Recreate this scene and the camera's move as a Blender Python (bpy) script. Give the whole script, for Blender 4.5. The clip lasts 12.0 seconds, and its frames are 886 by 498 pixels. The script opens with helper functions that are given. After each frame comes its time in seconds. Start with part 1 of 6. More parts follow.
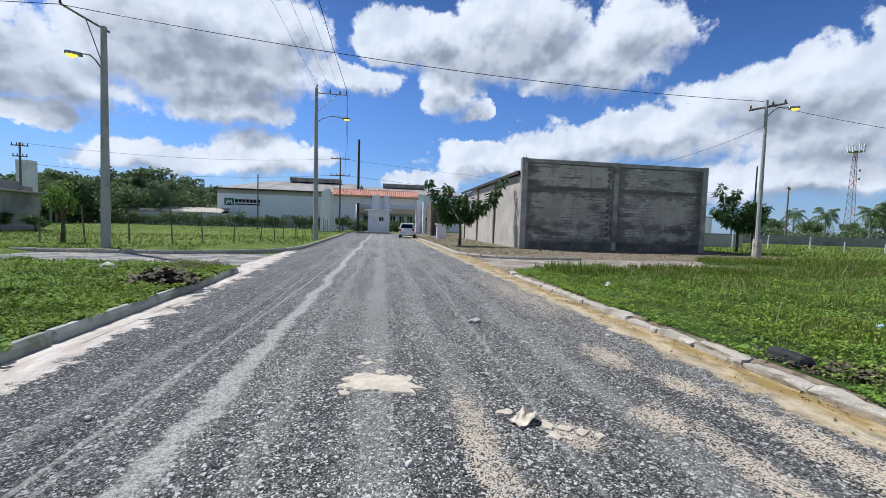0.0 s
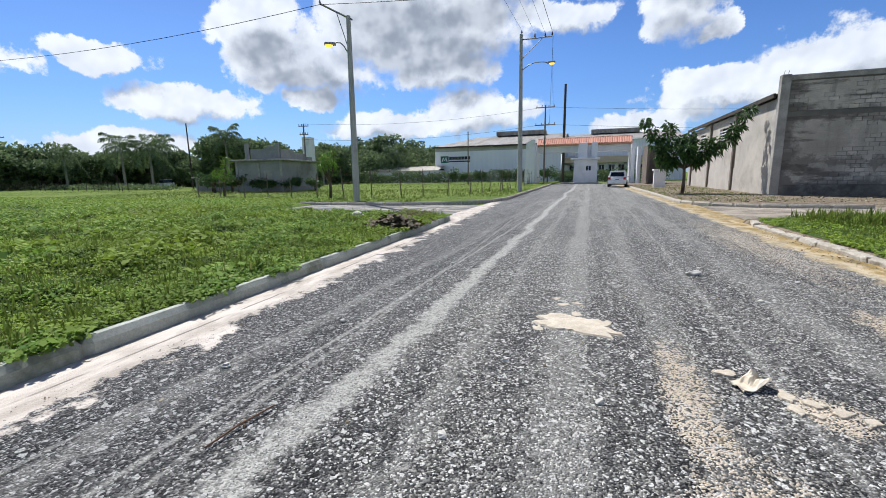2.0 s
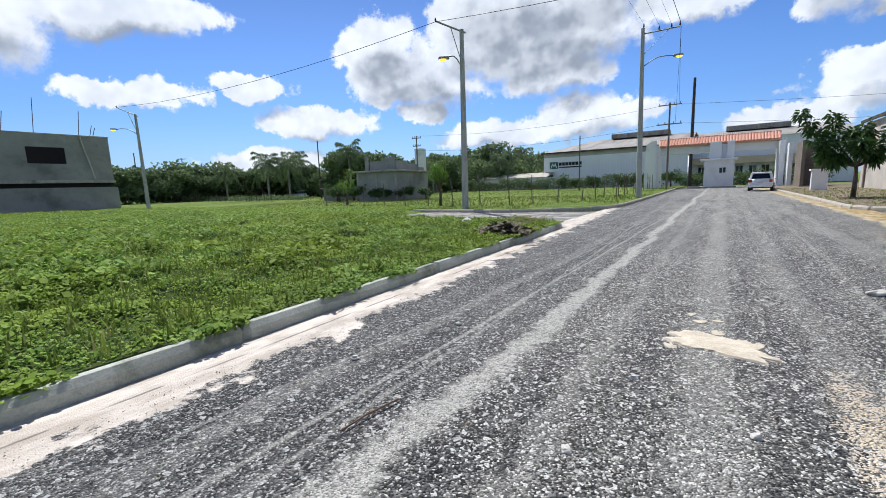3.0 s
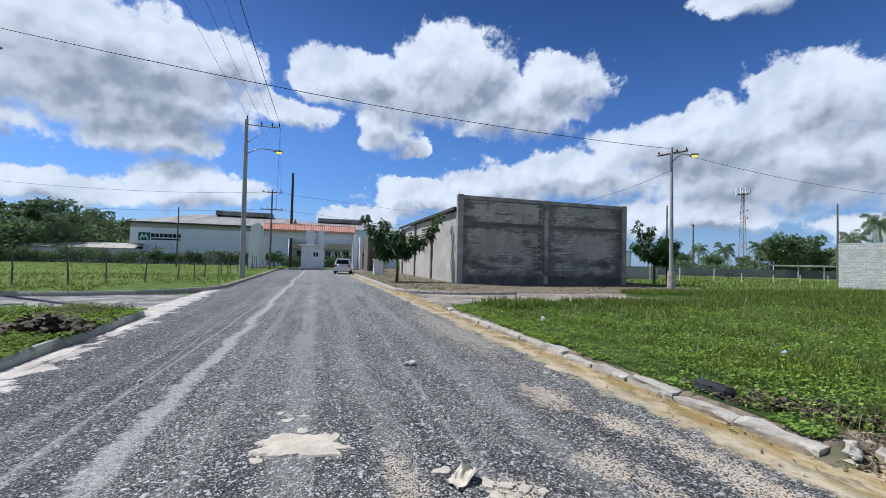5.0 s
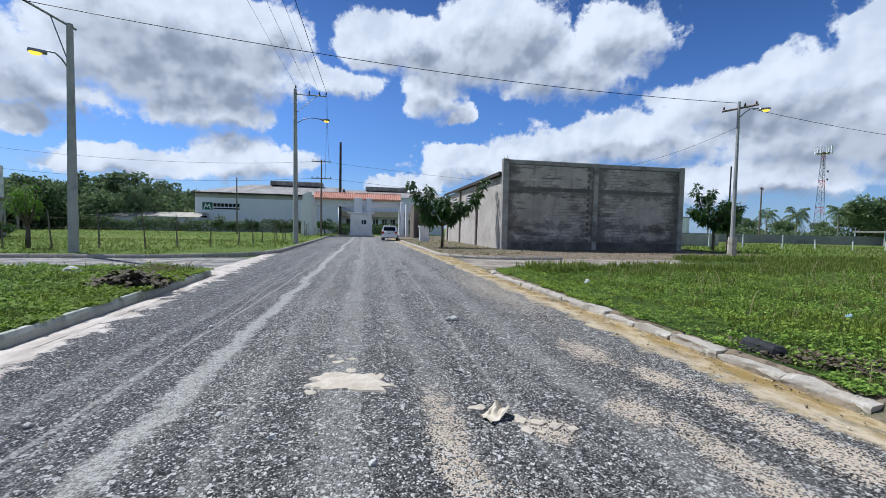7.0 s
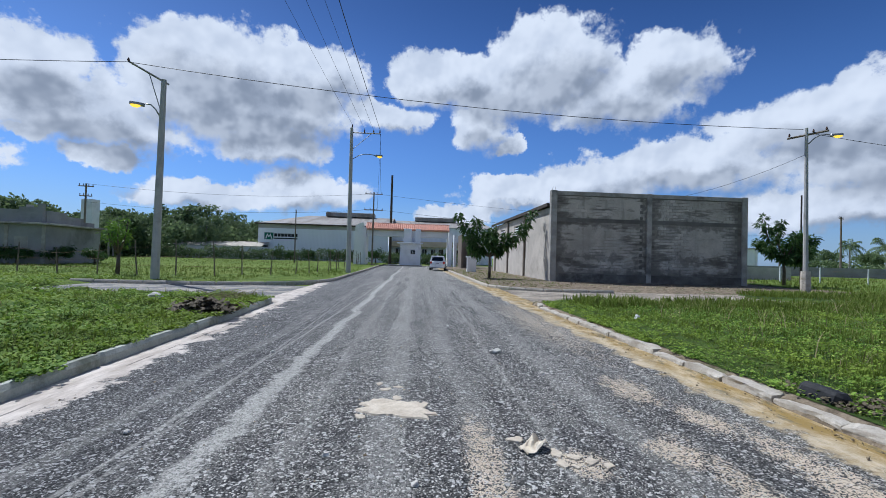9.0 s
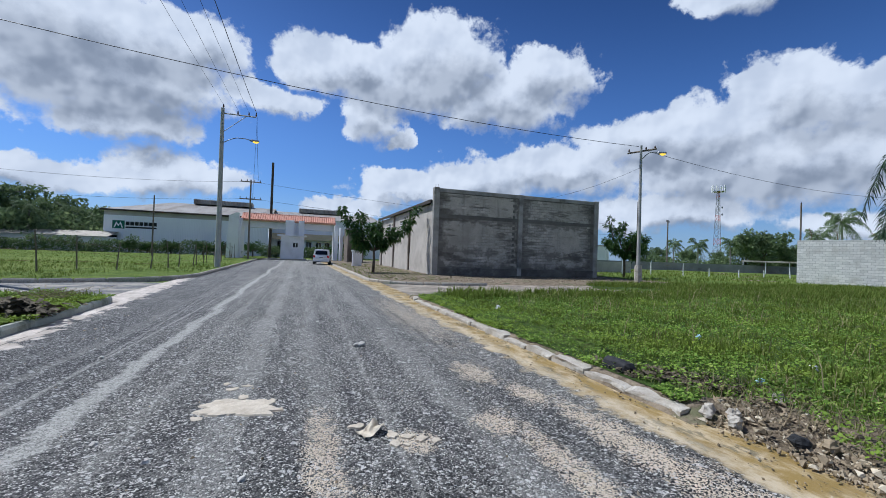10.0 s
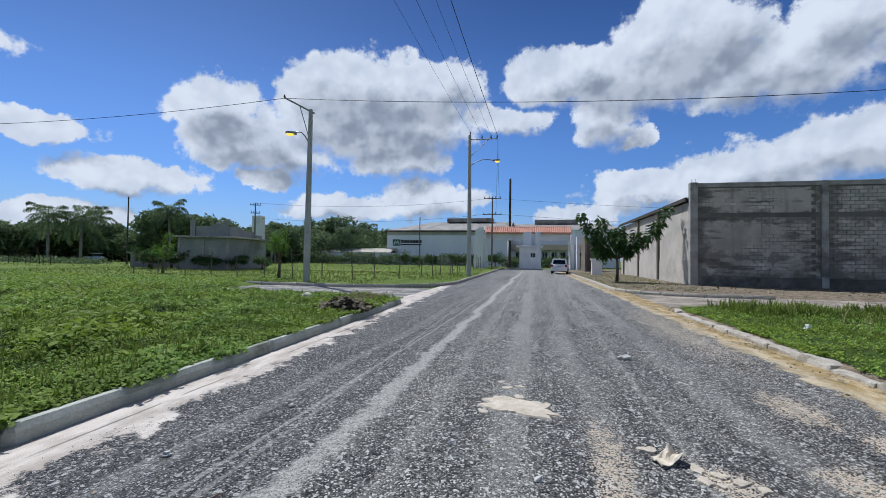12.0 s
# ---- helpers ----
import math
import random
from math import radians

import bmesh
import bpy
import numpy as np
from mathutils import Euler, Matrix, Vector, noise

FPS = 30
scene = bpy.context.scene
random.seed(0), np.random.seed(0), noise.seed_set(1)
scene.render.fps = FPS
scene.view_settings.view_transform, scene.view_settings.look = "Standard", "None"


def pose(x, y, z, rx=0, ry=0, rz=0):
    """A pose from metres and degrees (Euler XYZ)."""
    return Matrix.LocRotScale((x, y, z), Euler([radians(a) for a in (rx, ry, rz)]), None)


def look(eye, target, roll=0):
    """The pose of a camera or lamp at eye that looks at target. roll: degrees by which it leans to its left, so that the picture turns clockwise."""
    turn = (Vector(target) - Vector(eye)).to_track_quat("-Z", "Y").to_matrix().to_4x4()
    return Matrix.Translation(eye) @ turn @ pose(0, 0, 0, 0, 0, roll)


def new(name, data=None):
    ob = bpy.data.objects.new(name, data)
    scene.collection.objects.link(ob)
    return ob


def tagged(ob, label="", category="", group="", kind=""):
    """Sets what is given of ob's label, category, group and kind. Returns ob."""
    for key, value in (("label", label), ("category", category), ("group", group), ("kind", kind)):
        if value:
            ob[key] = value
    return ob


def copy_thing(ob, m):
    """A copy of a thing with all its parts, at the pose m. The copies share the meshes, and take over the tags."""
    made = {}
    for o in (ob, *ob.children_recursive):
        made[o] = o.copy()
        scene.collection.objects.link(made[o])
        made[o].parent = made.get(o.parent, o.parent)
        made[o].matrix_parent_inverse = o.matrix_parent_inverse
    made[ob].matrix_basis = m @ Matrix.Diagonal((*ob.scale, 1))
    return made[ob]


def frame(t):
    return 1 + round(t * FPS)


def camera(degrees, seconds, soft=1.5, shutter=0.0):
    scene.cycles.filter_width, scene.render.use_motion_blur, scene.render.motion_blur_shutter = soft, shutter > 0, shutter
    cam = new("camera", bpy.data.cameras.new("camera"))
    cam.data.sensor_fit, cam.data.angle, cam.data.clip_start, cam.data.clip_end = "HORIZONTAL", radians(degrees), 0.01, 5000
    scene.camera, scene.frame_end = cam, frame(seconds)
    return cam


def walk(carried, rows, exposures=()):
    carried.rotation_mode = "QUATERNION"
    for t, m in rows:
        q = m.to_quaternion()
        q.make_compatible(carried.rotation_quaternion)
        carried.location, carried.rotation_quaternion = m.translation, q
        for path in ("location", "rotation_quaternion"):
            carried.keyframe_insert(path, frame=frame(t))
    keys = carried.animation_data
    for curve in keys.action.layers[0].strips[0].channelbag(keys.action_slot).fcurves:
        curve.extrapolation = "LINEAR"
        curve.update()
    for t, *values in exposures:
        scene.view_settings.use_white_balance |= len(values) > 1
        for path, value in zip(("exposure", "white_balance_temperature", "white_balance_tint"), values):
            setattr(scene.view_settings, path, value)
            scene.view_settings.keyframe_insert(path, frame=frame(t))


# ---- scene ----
cam = camera(93.84, 12.0, soft=0.9)
# seconds, eye x y z, turn rx ry rz
ROWS = [
    (0.0, 0.000, -0.000, 1.500, 86.67, -1.78, -8.35),
    (0.5, 0.103, 0.071, 1.578, 89.21, -0.76, 2.77),
    (1.0, 0.131, 0.072, 1.619, 89.48, -0.45, 8.13),
    (1.5, 0.128, 0.094, 1.524, 86.27, -0.16, 11.60),
    (2.0, 0.083, 0.021, 1.367, 79.96, 0.89, 19.21),
    (2.5, 0.019, -0.016, 1.288, 78.67, 2.55, 31.11),
    (2.7, 0.003, -0.028, 1.307, 79.74, 2.60, 34.39),
    (4.3, -0.038, 0.223, 1.434, 89.25, -1.30, 8.57),
    (4.5, -0.024, 0.257, 1.438, 90.12, -1.68, 1.79),
    (5.0, 0.095, 0.221, 1.535, 91.72, -1.39, -16.89),
    (5.5, 0.183, 0.143, 1.517, 90.48, -0.79, -30.92),
    (6.0, 0.224, 0.093, 1.425, 87.16, -0.71, -35.71),
    (6.5, 0.207, 0.047, 1.378, 85.37, -1.05, -28.41),
    (7.0, 0.142, 0.084, 1.402, 87.15, -1.20, -10.56),
    (7.2, 0.109, 0.072, 1.425, 88.00, -1.20, -5.22),
    (8.8, 0.105, -0.169, 1.452, 90.48, -1.45, -0.53),
    (9.0, 0.155, -0.204, 1.477, 91.09, -1.64, -3.92),
    (9.5, 0.358, -0.305, 1.543, 92.60, -1.73, -13.67),
    (10.0, 0.500, -0.469, 1.512, 90.74, -2.04, -19.06),
    (10.5, 0.480, -0.561, 1.430, 87.06, -2.86, -14.02),
    (11.0, 0.342, -0.600, 1.386, 85.35, -2.70, -1.54),
    (11.5, 0.241, -0.394, 1.391, 87.83, -1.85, 9.90),
    (12.0, 0.167, -0.309, 1.441, 91.28, -0.86, 12.51),
]
walk(cam, [(t, pose(x, y, z, rx, ry, rz)) for t, x, y, z, rx, ry, rz in ROWS],
     ((0.0, 0.03, 5850, 10), (1.0, -0.05, 5880, 10), (2.5, 0.28, 6150, 10), (4.5, -0.04, 5720, 10), (5.5, -0.05, 5680, 10), (6.5, 0.0, 5780, 10), (7.0, -0.03, 5700, 10), (9.5, -0.17, 5600, 10), (10.0, -0.18, 5600, 10), (10.5, -0.12, 5650, 10), (12.0, -0.20, 5750, 10)))

# ---- world, sun and cloud banks ----
SUN_AZ, SUN_EL = -47.0, 54.0   # degrees east of +y, above the horizon
sun = new("sun", bpy.data.lights.new("sun", "SUN"))
sun.data.energy, sun.data.angle, sun.data.color = 5.4, radians(0.6), (1.0, 0.955, 0.89)
sun_way = Vector((math.sin(radians(SUN_AZ)) * math.cos(radians(SUN_EL)), math.cos(radians(SUN_AZ)) * math.cos(radians(SUN_EL)), math.sin(radians(SUN_EL))))
sun.matrix_world = look(sun_way * 60, (0, 0, 0))


class Graph:
    """Short hand for a node tree: every call adds a node and gives its output socket."""

    def __init__(self, tree):
        self.tree = tree
        tree.nodes.clear()

    def node(self, kind, **settings):
        n = self.tree.nodes.new(kind)
        for key, value in settings.items():
            setattr(n, key, value)
        return n

    def put(self, socket, value):
        if isinstance(value, bpy.types.NodeSocket):
            self.tree.links.new(value, socket)
        else:
            socket.default_value = value

    def math(self, op, a, b=0.0, c=0.0, clamp=False):
        n = self.node("ShaderNodeMath", operation=op, use_clamp=clamp)
        for s, v in zip(n.inputs, (a, b, c)):
            self.put(s, v)
        return n.outputs[0]

    def vec(self, op, a, b=(0, 0, 0), c=(0, 0, 0)):
        n = self.node("ShaderNodeVectorMath", operation=op)
        for s, v in zip(n.inputs[:3], (a, b, c)):
            self.put(s, v)
        return n.outputs["Value"] if op in ("LENGTH", "DOT_PRODUCT", "DISTANCE") else n.outputs[0]

    def ramp(self, value, lo, hi, out_lo=0.0, out_hi=1.0):
        n = self.node("ShaderNodeMapRange", interpolation_type="SMOOTHSTEP")
        for s, v in zip(n.inputs[:5], (value, lo, hi, out_lo, out_hi)):
            self.put(s, v)
        return n.outputs[0]

    def noise(self, vector, scale, detail=4.0, rough=0.55, colour=False, warp=0.0):
        n = self.node("ShaderNodeTexNoise")
        self.put(n.inputs["Vector"], vector)
        n.inputs["Scale"].default_value, n.inputs["Detail"].default_value = scale, detail
        n.inputs["Roughness"].default_value, n.inputs["Distortion"].default_value = rough, warp
        return n.outputs["Color" if colour else "Fac"]

    def cells(self, vector, scale, feature="F1", colour=False, rand=1.0):
        n = self.node("ShaderNodeTexVoronoi", feature=feature)
        self.put(n.inputs["Vector"], vector)
        n.inputs["Scale"].default_value = scale
        n.inputs["Randomness"].default_value = rand
        return n.outputs["Color" if colour else "Distance"]

    def mix(self, f, a, b, how="MIX"):
        n = self.node("ShaderNodeMix", data_type="RGBA", blend_type=how)
        self.put(n.inputs["Factor"], f)
        for s, v in ((n.inputs[6], a), (n.inputs[7], b)):
            self.put(s, v if isinstance(v, bpy.types.NodeSocket) else (*v[:3], 1.0))
        return n.outputs[2]

    def split(self, vector):
        n = self.node("ShaderNodeSeparateXYZ")
        self.put(n.inputs[0], vector)
        return n.outputs

    def join(self, x, y, z):
        n = self.node("ShaderNodeCombineXYZ")
        for s, v in zip(n.inputs, (x, y, z)):
            self.put(s, v)
        return n.outputs[0]


# cloud banks: azimuth, elevation, half width, half height, in degrees
BANK_WEST = [(-42, 17.5, 6, 4.0), (-39, 14, 7, 3.6), (-26, 21.5, 10, 5.2), (-15.5, 22, 8, 4.6), (-22, 17.5, 15, 4.2), (-35, 13, 8, 2.8),
             (-5, 18.4, 6, 2.2), (-19, 13.4, 7.5, 2.4), (-14.5, 8.4, 8.5, 2.7), (-50, 8.8, 8.5, 2.1), (-36, 9.6, 2.6, 1.4), (-41, 11.2, 2.2, 1.0),
             (-57, 12.8, 5, 1.8), (-56, 4.2, 8, 1.5), (-27, 6.6, 8, 2.2), (-69, 10.8, 7, 1.7), (-83, 16, 9, 4.0), (-70, 18.5, 10, 2.6)]
BANK_MID = [(4, 23.5, 9, 3.4), (17, 25, 9, 5.2), (26, 20, 10, 4.2), (32.5, 23.5, 6.5, 3.6), (8.8, 17.2, 5, 3.8), (13.7, 14.8, 1.7, 1.3),
            (13, 8.7, 8, 2.2), (24, 10, 8, 3.6), (7, 6.2, 8, 1.6), (34, 11.4, 11, 3.4), (12, 22, 10, 4), (3, 3.2, 14, 1.6)]
BANK_EAST = [(58, 17.2, 5.5, 4.6), (66, 16.5, 9, 3.6), (46, 15, 11, 4.0), (58, 11, 20, 4.4), (74, 12, 9, 5.0), (53, 29, 6, 2.3),
             (77, 21, 5, 4.0), (66, 4.2, 8, 2.2), (47, 6.2, 12, 2.4), (88, 13, 9, 6), (84, 4, 8, 2.4), (36, 4.5, 8, 1.7)]
BANK_BEHIND = [(120, 24, 22, 9), (150, 12, 20, 6), (-120, 20, 24, 9), (-155, 34, 22, 10), (175, 18, 16, 7), (-100, 9, 14, 4), (110, 8, 16, 4)]

world = bpy.data.worlds.new("sky")
scene.world = world
world.use_nodes = True
g = Graph(world.node_tree)
sky = g.node("ShaderNodeTexSky", sky_type="NISHITA", sun_disc=False, sun_elevation=radians(SUN_EL), sun_rotation=radians(SUN_AZ),
             air_density=1.0, dust_density=0.6, ozone_density=2.0)
way = g.node("ShaderNodeTexCoord").outputs["Generated"]
puff = g.noise(way, 7.0, 9.0, 0.6, colour=True)
fine = g.noise(way, 26.0, 6.0, 0.62)
wx, wy, wz = g.split(way)
px, py, _ = g.split(puff)
az = g.math("MULTIPLY", g.math("ARCTAN2", wx, wy), 57.2958)
el = g.math("MULTIPLY", g.math("ARCSINE", wz), 57.2958)
az = g.math("ADD", az, g.math("MULTIPLY", g.math("SUBTRACT", px, 0.5), 13.0))
el = g.math("ADD", el, g.math("MULTIPLY", g.math("SUBTRACT", py, 0.5), 8.0))
here = g.join(az, el, 0.0)
above = g.join(g.math("SUBTRACT", az, 1.4), g.math("ADD", el, 2.6), 0.0)


def nearest(place, squash):
    out = 9.0
    for a, e, w, h in BANK_WEST + BANK_MID + BANK_EAST + BANK_BEHIND:
        h *= squash
        d = g.vec("LENGTH", g.vec("MULTIPLY_ADD", place, (1 / w, 1 / h, 0), (-a / w, -e / h, 0)))
        out = g.math("SMOOTH_MIN", out, d, 0.25) if out != 9.0 else d
    return out


edge = g.math("ADD", nearest(here, 1.0), g.math("MULTIPLY", g.math("SUBTRACT", fine, 0.5), 0.85))
base = g.math("ADD", nearest(above, 0.85), g.math("MULTIPLY", g.math("SUBTRACT", fine, 0.5), 0.22))
grey = g.ramp(base, 1.0, 0.34)
cover = g.ramp(edge, g.math("ADD", 1.05, g.math("MULTIPLY", grey, 0.14)), g.math("SUBTRACT", 0.84, g.math("MULTIPLY", grey, 0.22)))
# billows: the side of each swelling towards the sun is brighter
sunward = g.vec("ADD", way, tuple(sun_way * 0.022))
swell_lit = g.math("SUBTRACT", g.noise(way, 9.0, 3, 0.45), g.noise(sunward, 9.0, 3, 0.45))
small_lit = g.math("SUBTRACT", g.noise(way, 24.0, 2, 0.5), g.noise(g.vec("ADD", way, tuple(sun_way * 0.009)), 24.0, 2, 0.5))
relief = g.ramp(g.math("ADD", g.math("MULTIPLY", swell_lit, 1.0), g.math("MULTIPLY", small_lit, 0.28)), -0.16, 0.12)
under = g.math("MULTIPLY", grey, g.ramp(relief, 0.0, 1.0, 1.0, 0.55))
bright = g.mix(relief, (0.78, 0.825, 0.90), (1.02, 1.045, 1.08))
cloud = g.mix(g.math("MULTIPLY", under, 0.92), bright, (0.31, 0.352, 0.425))
blue = g.vec("MULTIPLY", sky.outputs[0], (0.064, 0.089, 0.130))
blue = g.vec("MULTIPLY", blue, g.mix(g.ramp(wz, 0.22, 0.62), (1, 1, 1), (0.47, 0.51, 0.565)))
haze = g.ramp(wz, 0.16, 0.0, 0.0, 0.45)
blue = g.mix(haze, blue, (0.50, 0.66, 0.88))
lit = g.mix(g.math("MULTIPLY", cover, g.ramp(wz, -0.01, 0.02)), blue, cloud)
back = g.node("ShaderNodeBackground")
g.put(back.inputs[0], lit)
back.inputs[1].default_value = 0.84
g.put(g.node("ShaderNodeOutputWorld").inputs[0], back.outputs[0])
world.cycles.sampling_method, world.cycles.sample_map_resolution = "MANUAL", 512


# ---- materials ----
def material(name, build, rough=0.85, metal=0.0, spec=0.3):
    """A material; build(graph, place) gives the base colour, or (colour, height, metres of relief)."""
    m = bpy.data.materials.new(name)
    m.use_nodes = True
    q = Graph(m.node_tree)
    place = q.node("ShaderNodeTexCoord").outputs["Object"]
    bsdf = q.node("ShaderNodeBsdfPrincipled")
    made = build(q, place)
    made = made if isinstance(made, tuple) and isinstance(made[0], bpy.types.NodeSocket) else (made,)
    q.put(bsdf.inputs["Base Color"], made[0] if isinstance(made[0], bpy.types.NodeSocket) else (*made[0], 1))
    if len(made) > 2:
        bump = q.node("ShaderNodeBump")
        q.put(bump.inputs["Height"], made[1])
        bump.inputs["Distance"].default_value = made[2]
        bump.inputs["Strength"].default_value = 1.0
        q.put(bsdf.inputs["Normal"], bump.outputs[0])
    if len(made) > 3:
        q.put(bsdf.inputs["Roughness"], made[3])
    else:
        bsdf.inputs["Roughness"].default_value = rough
    bsdf.inputs["Metallic"].default_value, bsdf.inputs["Specular IOR Level"].default_value = metal, spec
    q.put(q.node("ShaderNodeOutputMaterial").inputs[0], bsdf.outputs[0])
    return m


def mottled(name, dark, light, scale, grain=40.0, relief=0.004, rough=0.85, metal=0.0, spec=0.3, stain=None, stain_scale=0.5):
    """Two tones at a coarse scale, a fine grain, and stains if given."""
    def build(q, p):
        broad = q.ramp(q.noise(p, scale, 6, 0.6), 0.3, 0.7)
        fine = q.noise(p, grain, 5, 0.65)
        c = q.mix(broad, dark, light)
        c = q.mix(q.ramp(fine, 0.35, 0.7, 0.0, 0.35), c, [v * 0.55 for v in dark])
        if stain:
            c = q.mix(q.ramp(q.noise(p, stain_scale, 8, 0.65), 0.5, 0.68, 0.0, 0.8), c, stain)
        return c, fine, relief
    return material(name, build, rough, metal, spec)


def varied(name, tones, rough=0.6, spec=0.25, grain=6.0, leaf=False, drift=None):
    """Small pieces of one mesh, each island with its own tone."""
    def build(q, p):
        r = q.node("ShaderNodeNewGeometry").outputs["Random Per Island"]
        c = q.mix(q.ramp(r, 0.0, 0.6), tones[0], tones[1])
        c = q.mix(q.ramp(r, 0.75, 1.0), c, tones[2])
        patch = q.noise(p, grain, 4, 0.6)
        if drift:
            c = q.mix(q.ramp(q.noise(p, 0.33, 7, 0.68), 0.44, 0.60, 0.0, 0.75), c, q.mix(r, drift, [v * 0.6 for v in drift]))
        return q.mix(q.ramp(patch, 0.3, 0.75, 0.0, 0.5), c, [v * 0.55 for v in tones[0]])
    m = material(name, build, rough, 0.0, spec)
    if leaf:
        q = m.node_tree
        bsdf = next(n for n in q.nodes if n.type == "BSDF_PRINCIPLED")
        out = next(n for n in q.nodes if n.type == "OUTPUT_MATERIAL")
        thin, both = q.nodes.new("ShaderNodeBsdfTranslucent"), q.nodes.new("ShaderNodeMixShader")
        q.links.new(bsdf.inputs["Base Color"].links[0].from_socket, thin.inputs[0])
        both.inputs[0].default_value = 0.30
        q.links.new(bsdf.outputs[0], both.inputs[1]), q.links.new(thin.outputs[0], both.inputs[2])
        q.links.new(both.outputs[0], out.inputs[0])
    return m


def road_build(q, p):
    x, y, _ = q.split(p)
    stones = q.cells(p, 90.0, colour=True)
    sx, sy, sz = q.split(stones)
    dist = q.cells(p, 90.0)
    coarse = q.cells(p, 47.0, colour=True)
    bx, by, bz = q.split(coarse)
    blotch = q.noise(p, 0.9, 6, 0.65)
    tar = q.mix(q.ramp(blotch, 0.35, 0.7), (0.031, 0.031, 0.030), (0.073, 0.072, 0.069))
    clot = q.noise(p, 17.0, 7, 0.75)
    tar = q.mix(q.ramp(clot, 0.40, 0.62), q.vec("MULTIPLY", tar, (0.42, 0.42, 0.43)), q.vec("MULTIPLY", tar, (2.1, 2.08, 2.0)))
    long_mottle = q.noise(q.vec("MULTIPLY", p, (2.6, 0.42, 1)), 1.0, 9, 0.72)
    c = q.mix(q.ramp(sx, 0.47, 1.0, 0.0, 0.78), tar, (0.335, 0.325, 0.292))
    c = q.mix(1.0, c, q.mix(q.ramp(long_mottle, 0.36, 0.62), (0.62, 0.62, 0.64), (1.22, 1.21, 1.18)), "MULTIPLY")
    c = q.mix(q.ramp(sy, 0.85, 0.93, 0.0, 0.9), c, (0.66, 0.64, 0.575))
    c = q.mix(q.ramp(bx, 0.952, 0.962, 0.0, 0.85), c, (0.66, 0.64, 0.59))
    # the western lane is multiplied darker, with a wandering edge
    lane = q.ramp(q.math("ADD", x, q.math("MULTIPLY", q.noise(p, 0.7, 5), 1.2)), -1.6, -0.2)
    c = q.mix(1.0, c, q.mix(lane, (0.70, 0.71, 0.74), (1, 1, 1)), "MULTIPLY")
    chips = q.split(q.cells(p, 31.0, colour=True))
    c = q.mix(q.ramp(chips[1], 0.978, 0.988, 0.0, 0.7), c, (0.56, 0.55, 0.51))
    wander = q.math("MULTIPLY", q.math("SUBTRACT", q.noise(q.vec("MULTIPLY", p, (0.3, 0.22, 1)), 1.0, 3), 0.5), 0.7)
    xs = q.math("ADD", x, wander)
    # pale dust left along the wheel tracks
    streaks = q.noise(q.vec("MULTIPLY", p, (3.4, 0.09, 1)), 1.0, 6, 0.6)
    ragged = q.noise(p, 5.0, 7, 0.7)
    dust = q.ramp(q.math("ADD", streaks, q.math("MULTIPLY", q.math("SUBTRACT", ragged, 0.5), 0.45)), 0.56, 0.80, 0.0, 0.26)
    for centre, half, much in ((-1.36, 0.15, 1.0), (-0.05, 0.26, 0.40), (0.75, 0.18, 0.25), (-0.8, 0.10, 0.3), (2.05, 0.25, 0.25), (-2.3, 0.12, 0.25)):
        off = q.math("ABSOLUTE", q.math("SUBTRACT", xs, centre))
        off = q.math("ADD", off, q.math("MULTIPLY", q.math("SUBTRACT", ragged, 0.5), 0.42))
        dust = q.math("MAXIMUM", dust, q.ramp(off, half, half * 0.35, 0.0, much))
    # thin lines drawn by single tyres, slightly askew
    for centre, slope, half, much in ((-1.97, 0.02, 0.035, 0.7), (-1.72, -0.03, 0.03, 0.5), (1.25, 0.015, 0.04, 0.35), (-2.55, 0.05, 0.03, 0.4)):
        off = q.math("ABSOLUTE", q.math("SUBTRACT", q.math("ADD", x, q.math("MULTIPLY", wander, 0.3)), q.math("ADD", centre, q.math("MULTIPLY", y, slope))))
        off = q.math("ADD", off, q.math("MULTIPLY", q.math("SUBTRACT", ragged, 0.5), 0.08))
        dust = q.math("MAXIMUM", dust, q.ramp(off, half, half * 0.2, 0.0, much))
    # pale streaks grow stronger along y, from 8 to 24
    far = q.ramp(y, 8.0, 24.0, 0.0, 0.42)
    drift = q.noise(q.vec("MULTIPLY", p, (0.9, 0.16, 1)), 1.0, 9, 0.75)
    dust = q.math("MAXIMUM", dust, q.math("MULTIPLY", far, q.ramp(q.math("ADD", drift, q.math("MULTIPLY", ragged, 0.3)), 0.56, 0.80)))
    dust = q.math("MULTIPLY", dust, q.math("MULTIPLY", q.ramp(sz, 0.1, 0.8, 0.4, 1.0), q.ramp(clot, 0.33, 0.55, 0.45, 1.0)))
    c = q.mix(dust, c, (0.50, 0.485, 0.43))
    # sand washed in at both edges and in shallow hollows
    ragged2 = q.math("MULTIPLY", q.math("SUBTRACT", q.noise(p, 2.2, 8, 0.7), 0.5), 1.1)
    left = q.math("ADD", q.math("ADD", x, q.math("MULTIPLY", y, 0.062)), q.math("MULTIPLY", ragged2, 1.7))
    sand = q.ramp(left, -2.80, -2.92)
    sand = q.math("MULTIPLY", sand, q.ramp(y, 23.0, 20.0))
    right = q.math("ADD", q.math("ADD", x, q.math("MULTIPLY", y, 0.012)), ragged2)
    ochre = q.ramp(right, 3.50, 3.66)
    core, spots = 0.0, 0.0
    rag = q.math("MULTIPLY", q.math("SUBTRACT", q.noise(q.vec("MULTIPLY", p, (1.3, 0.8, 1)), 6.0, 9, 0.75), 0.5), 3.0)
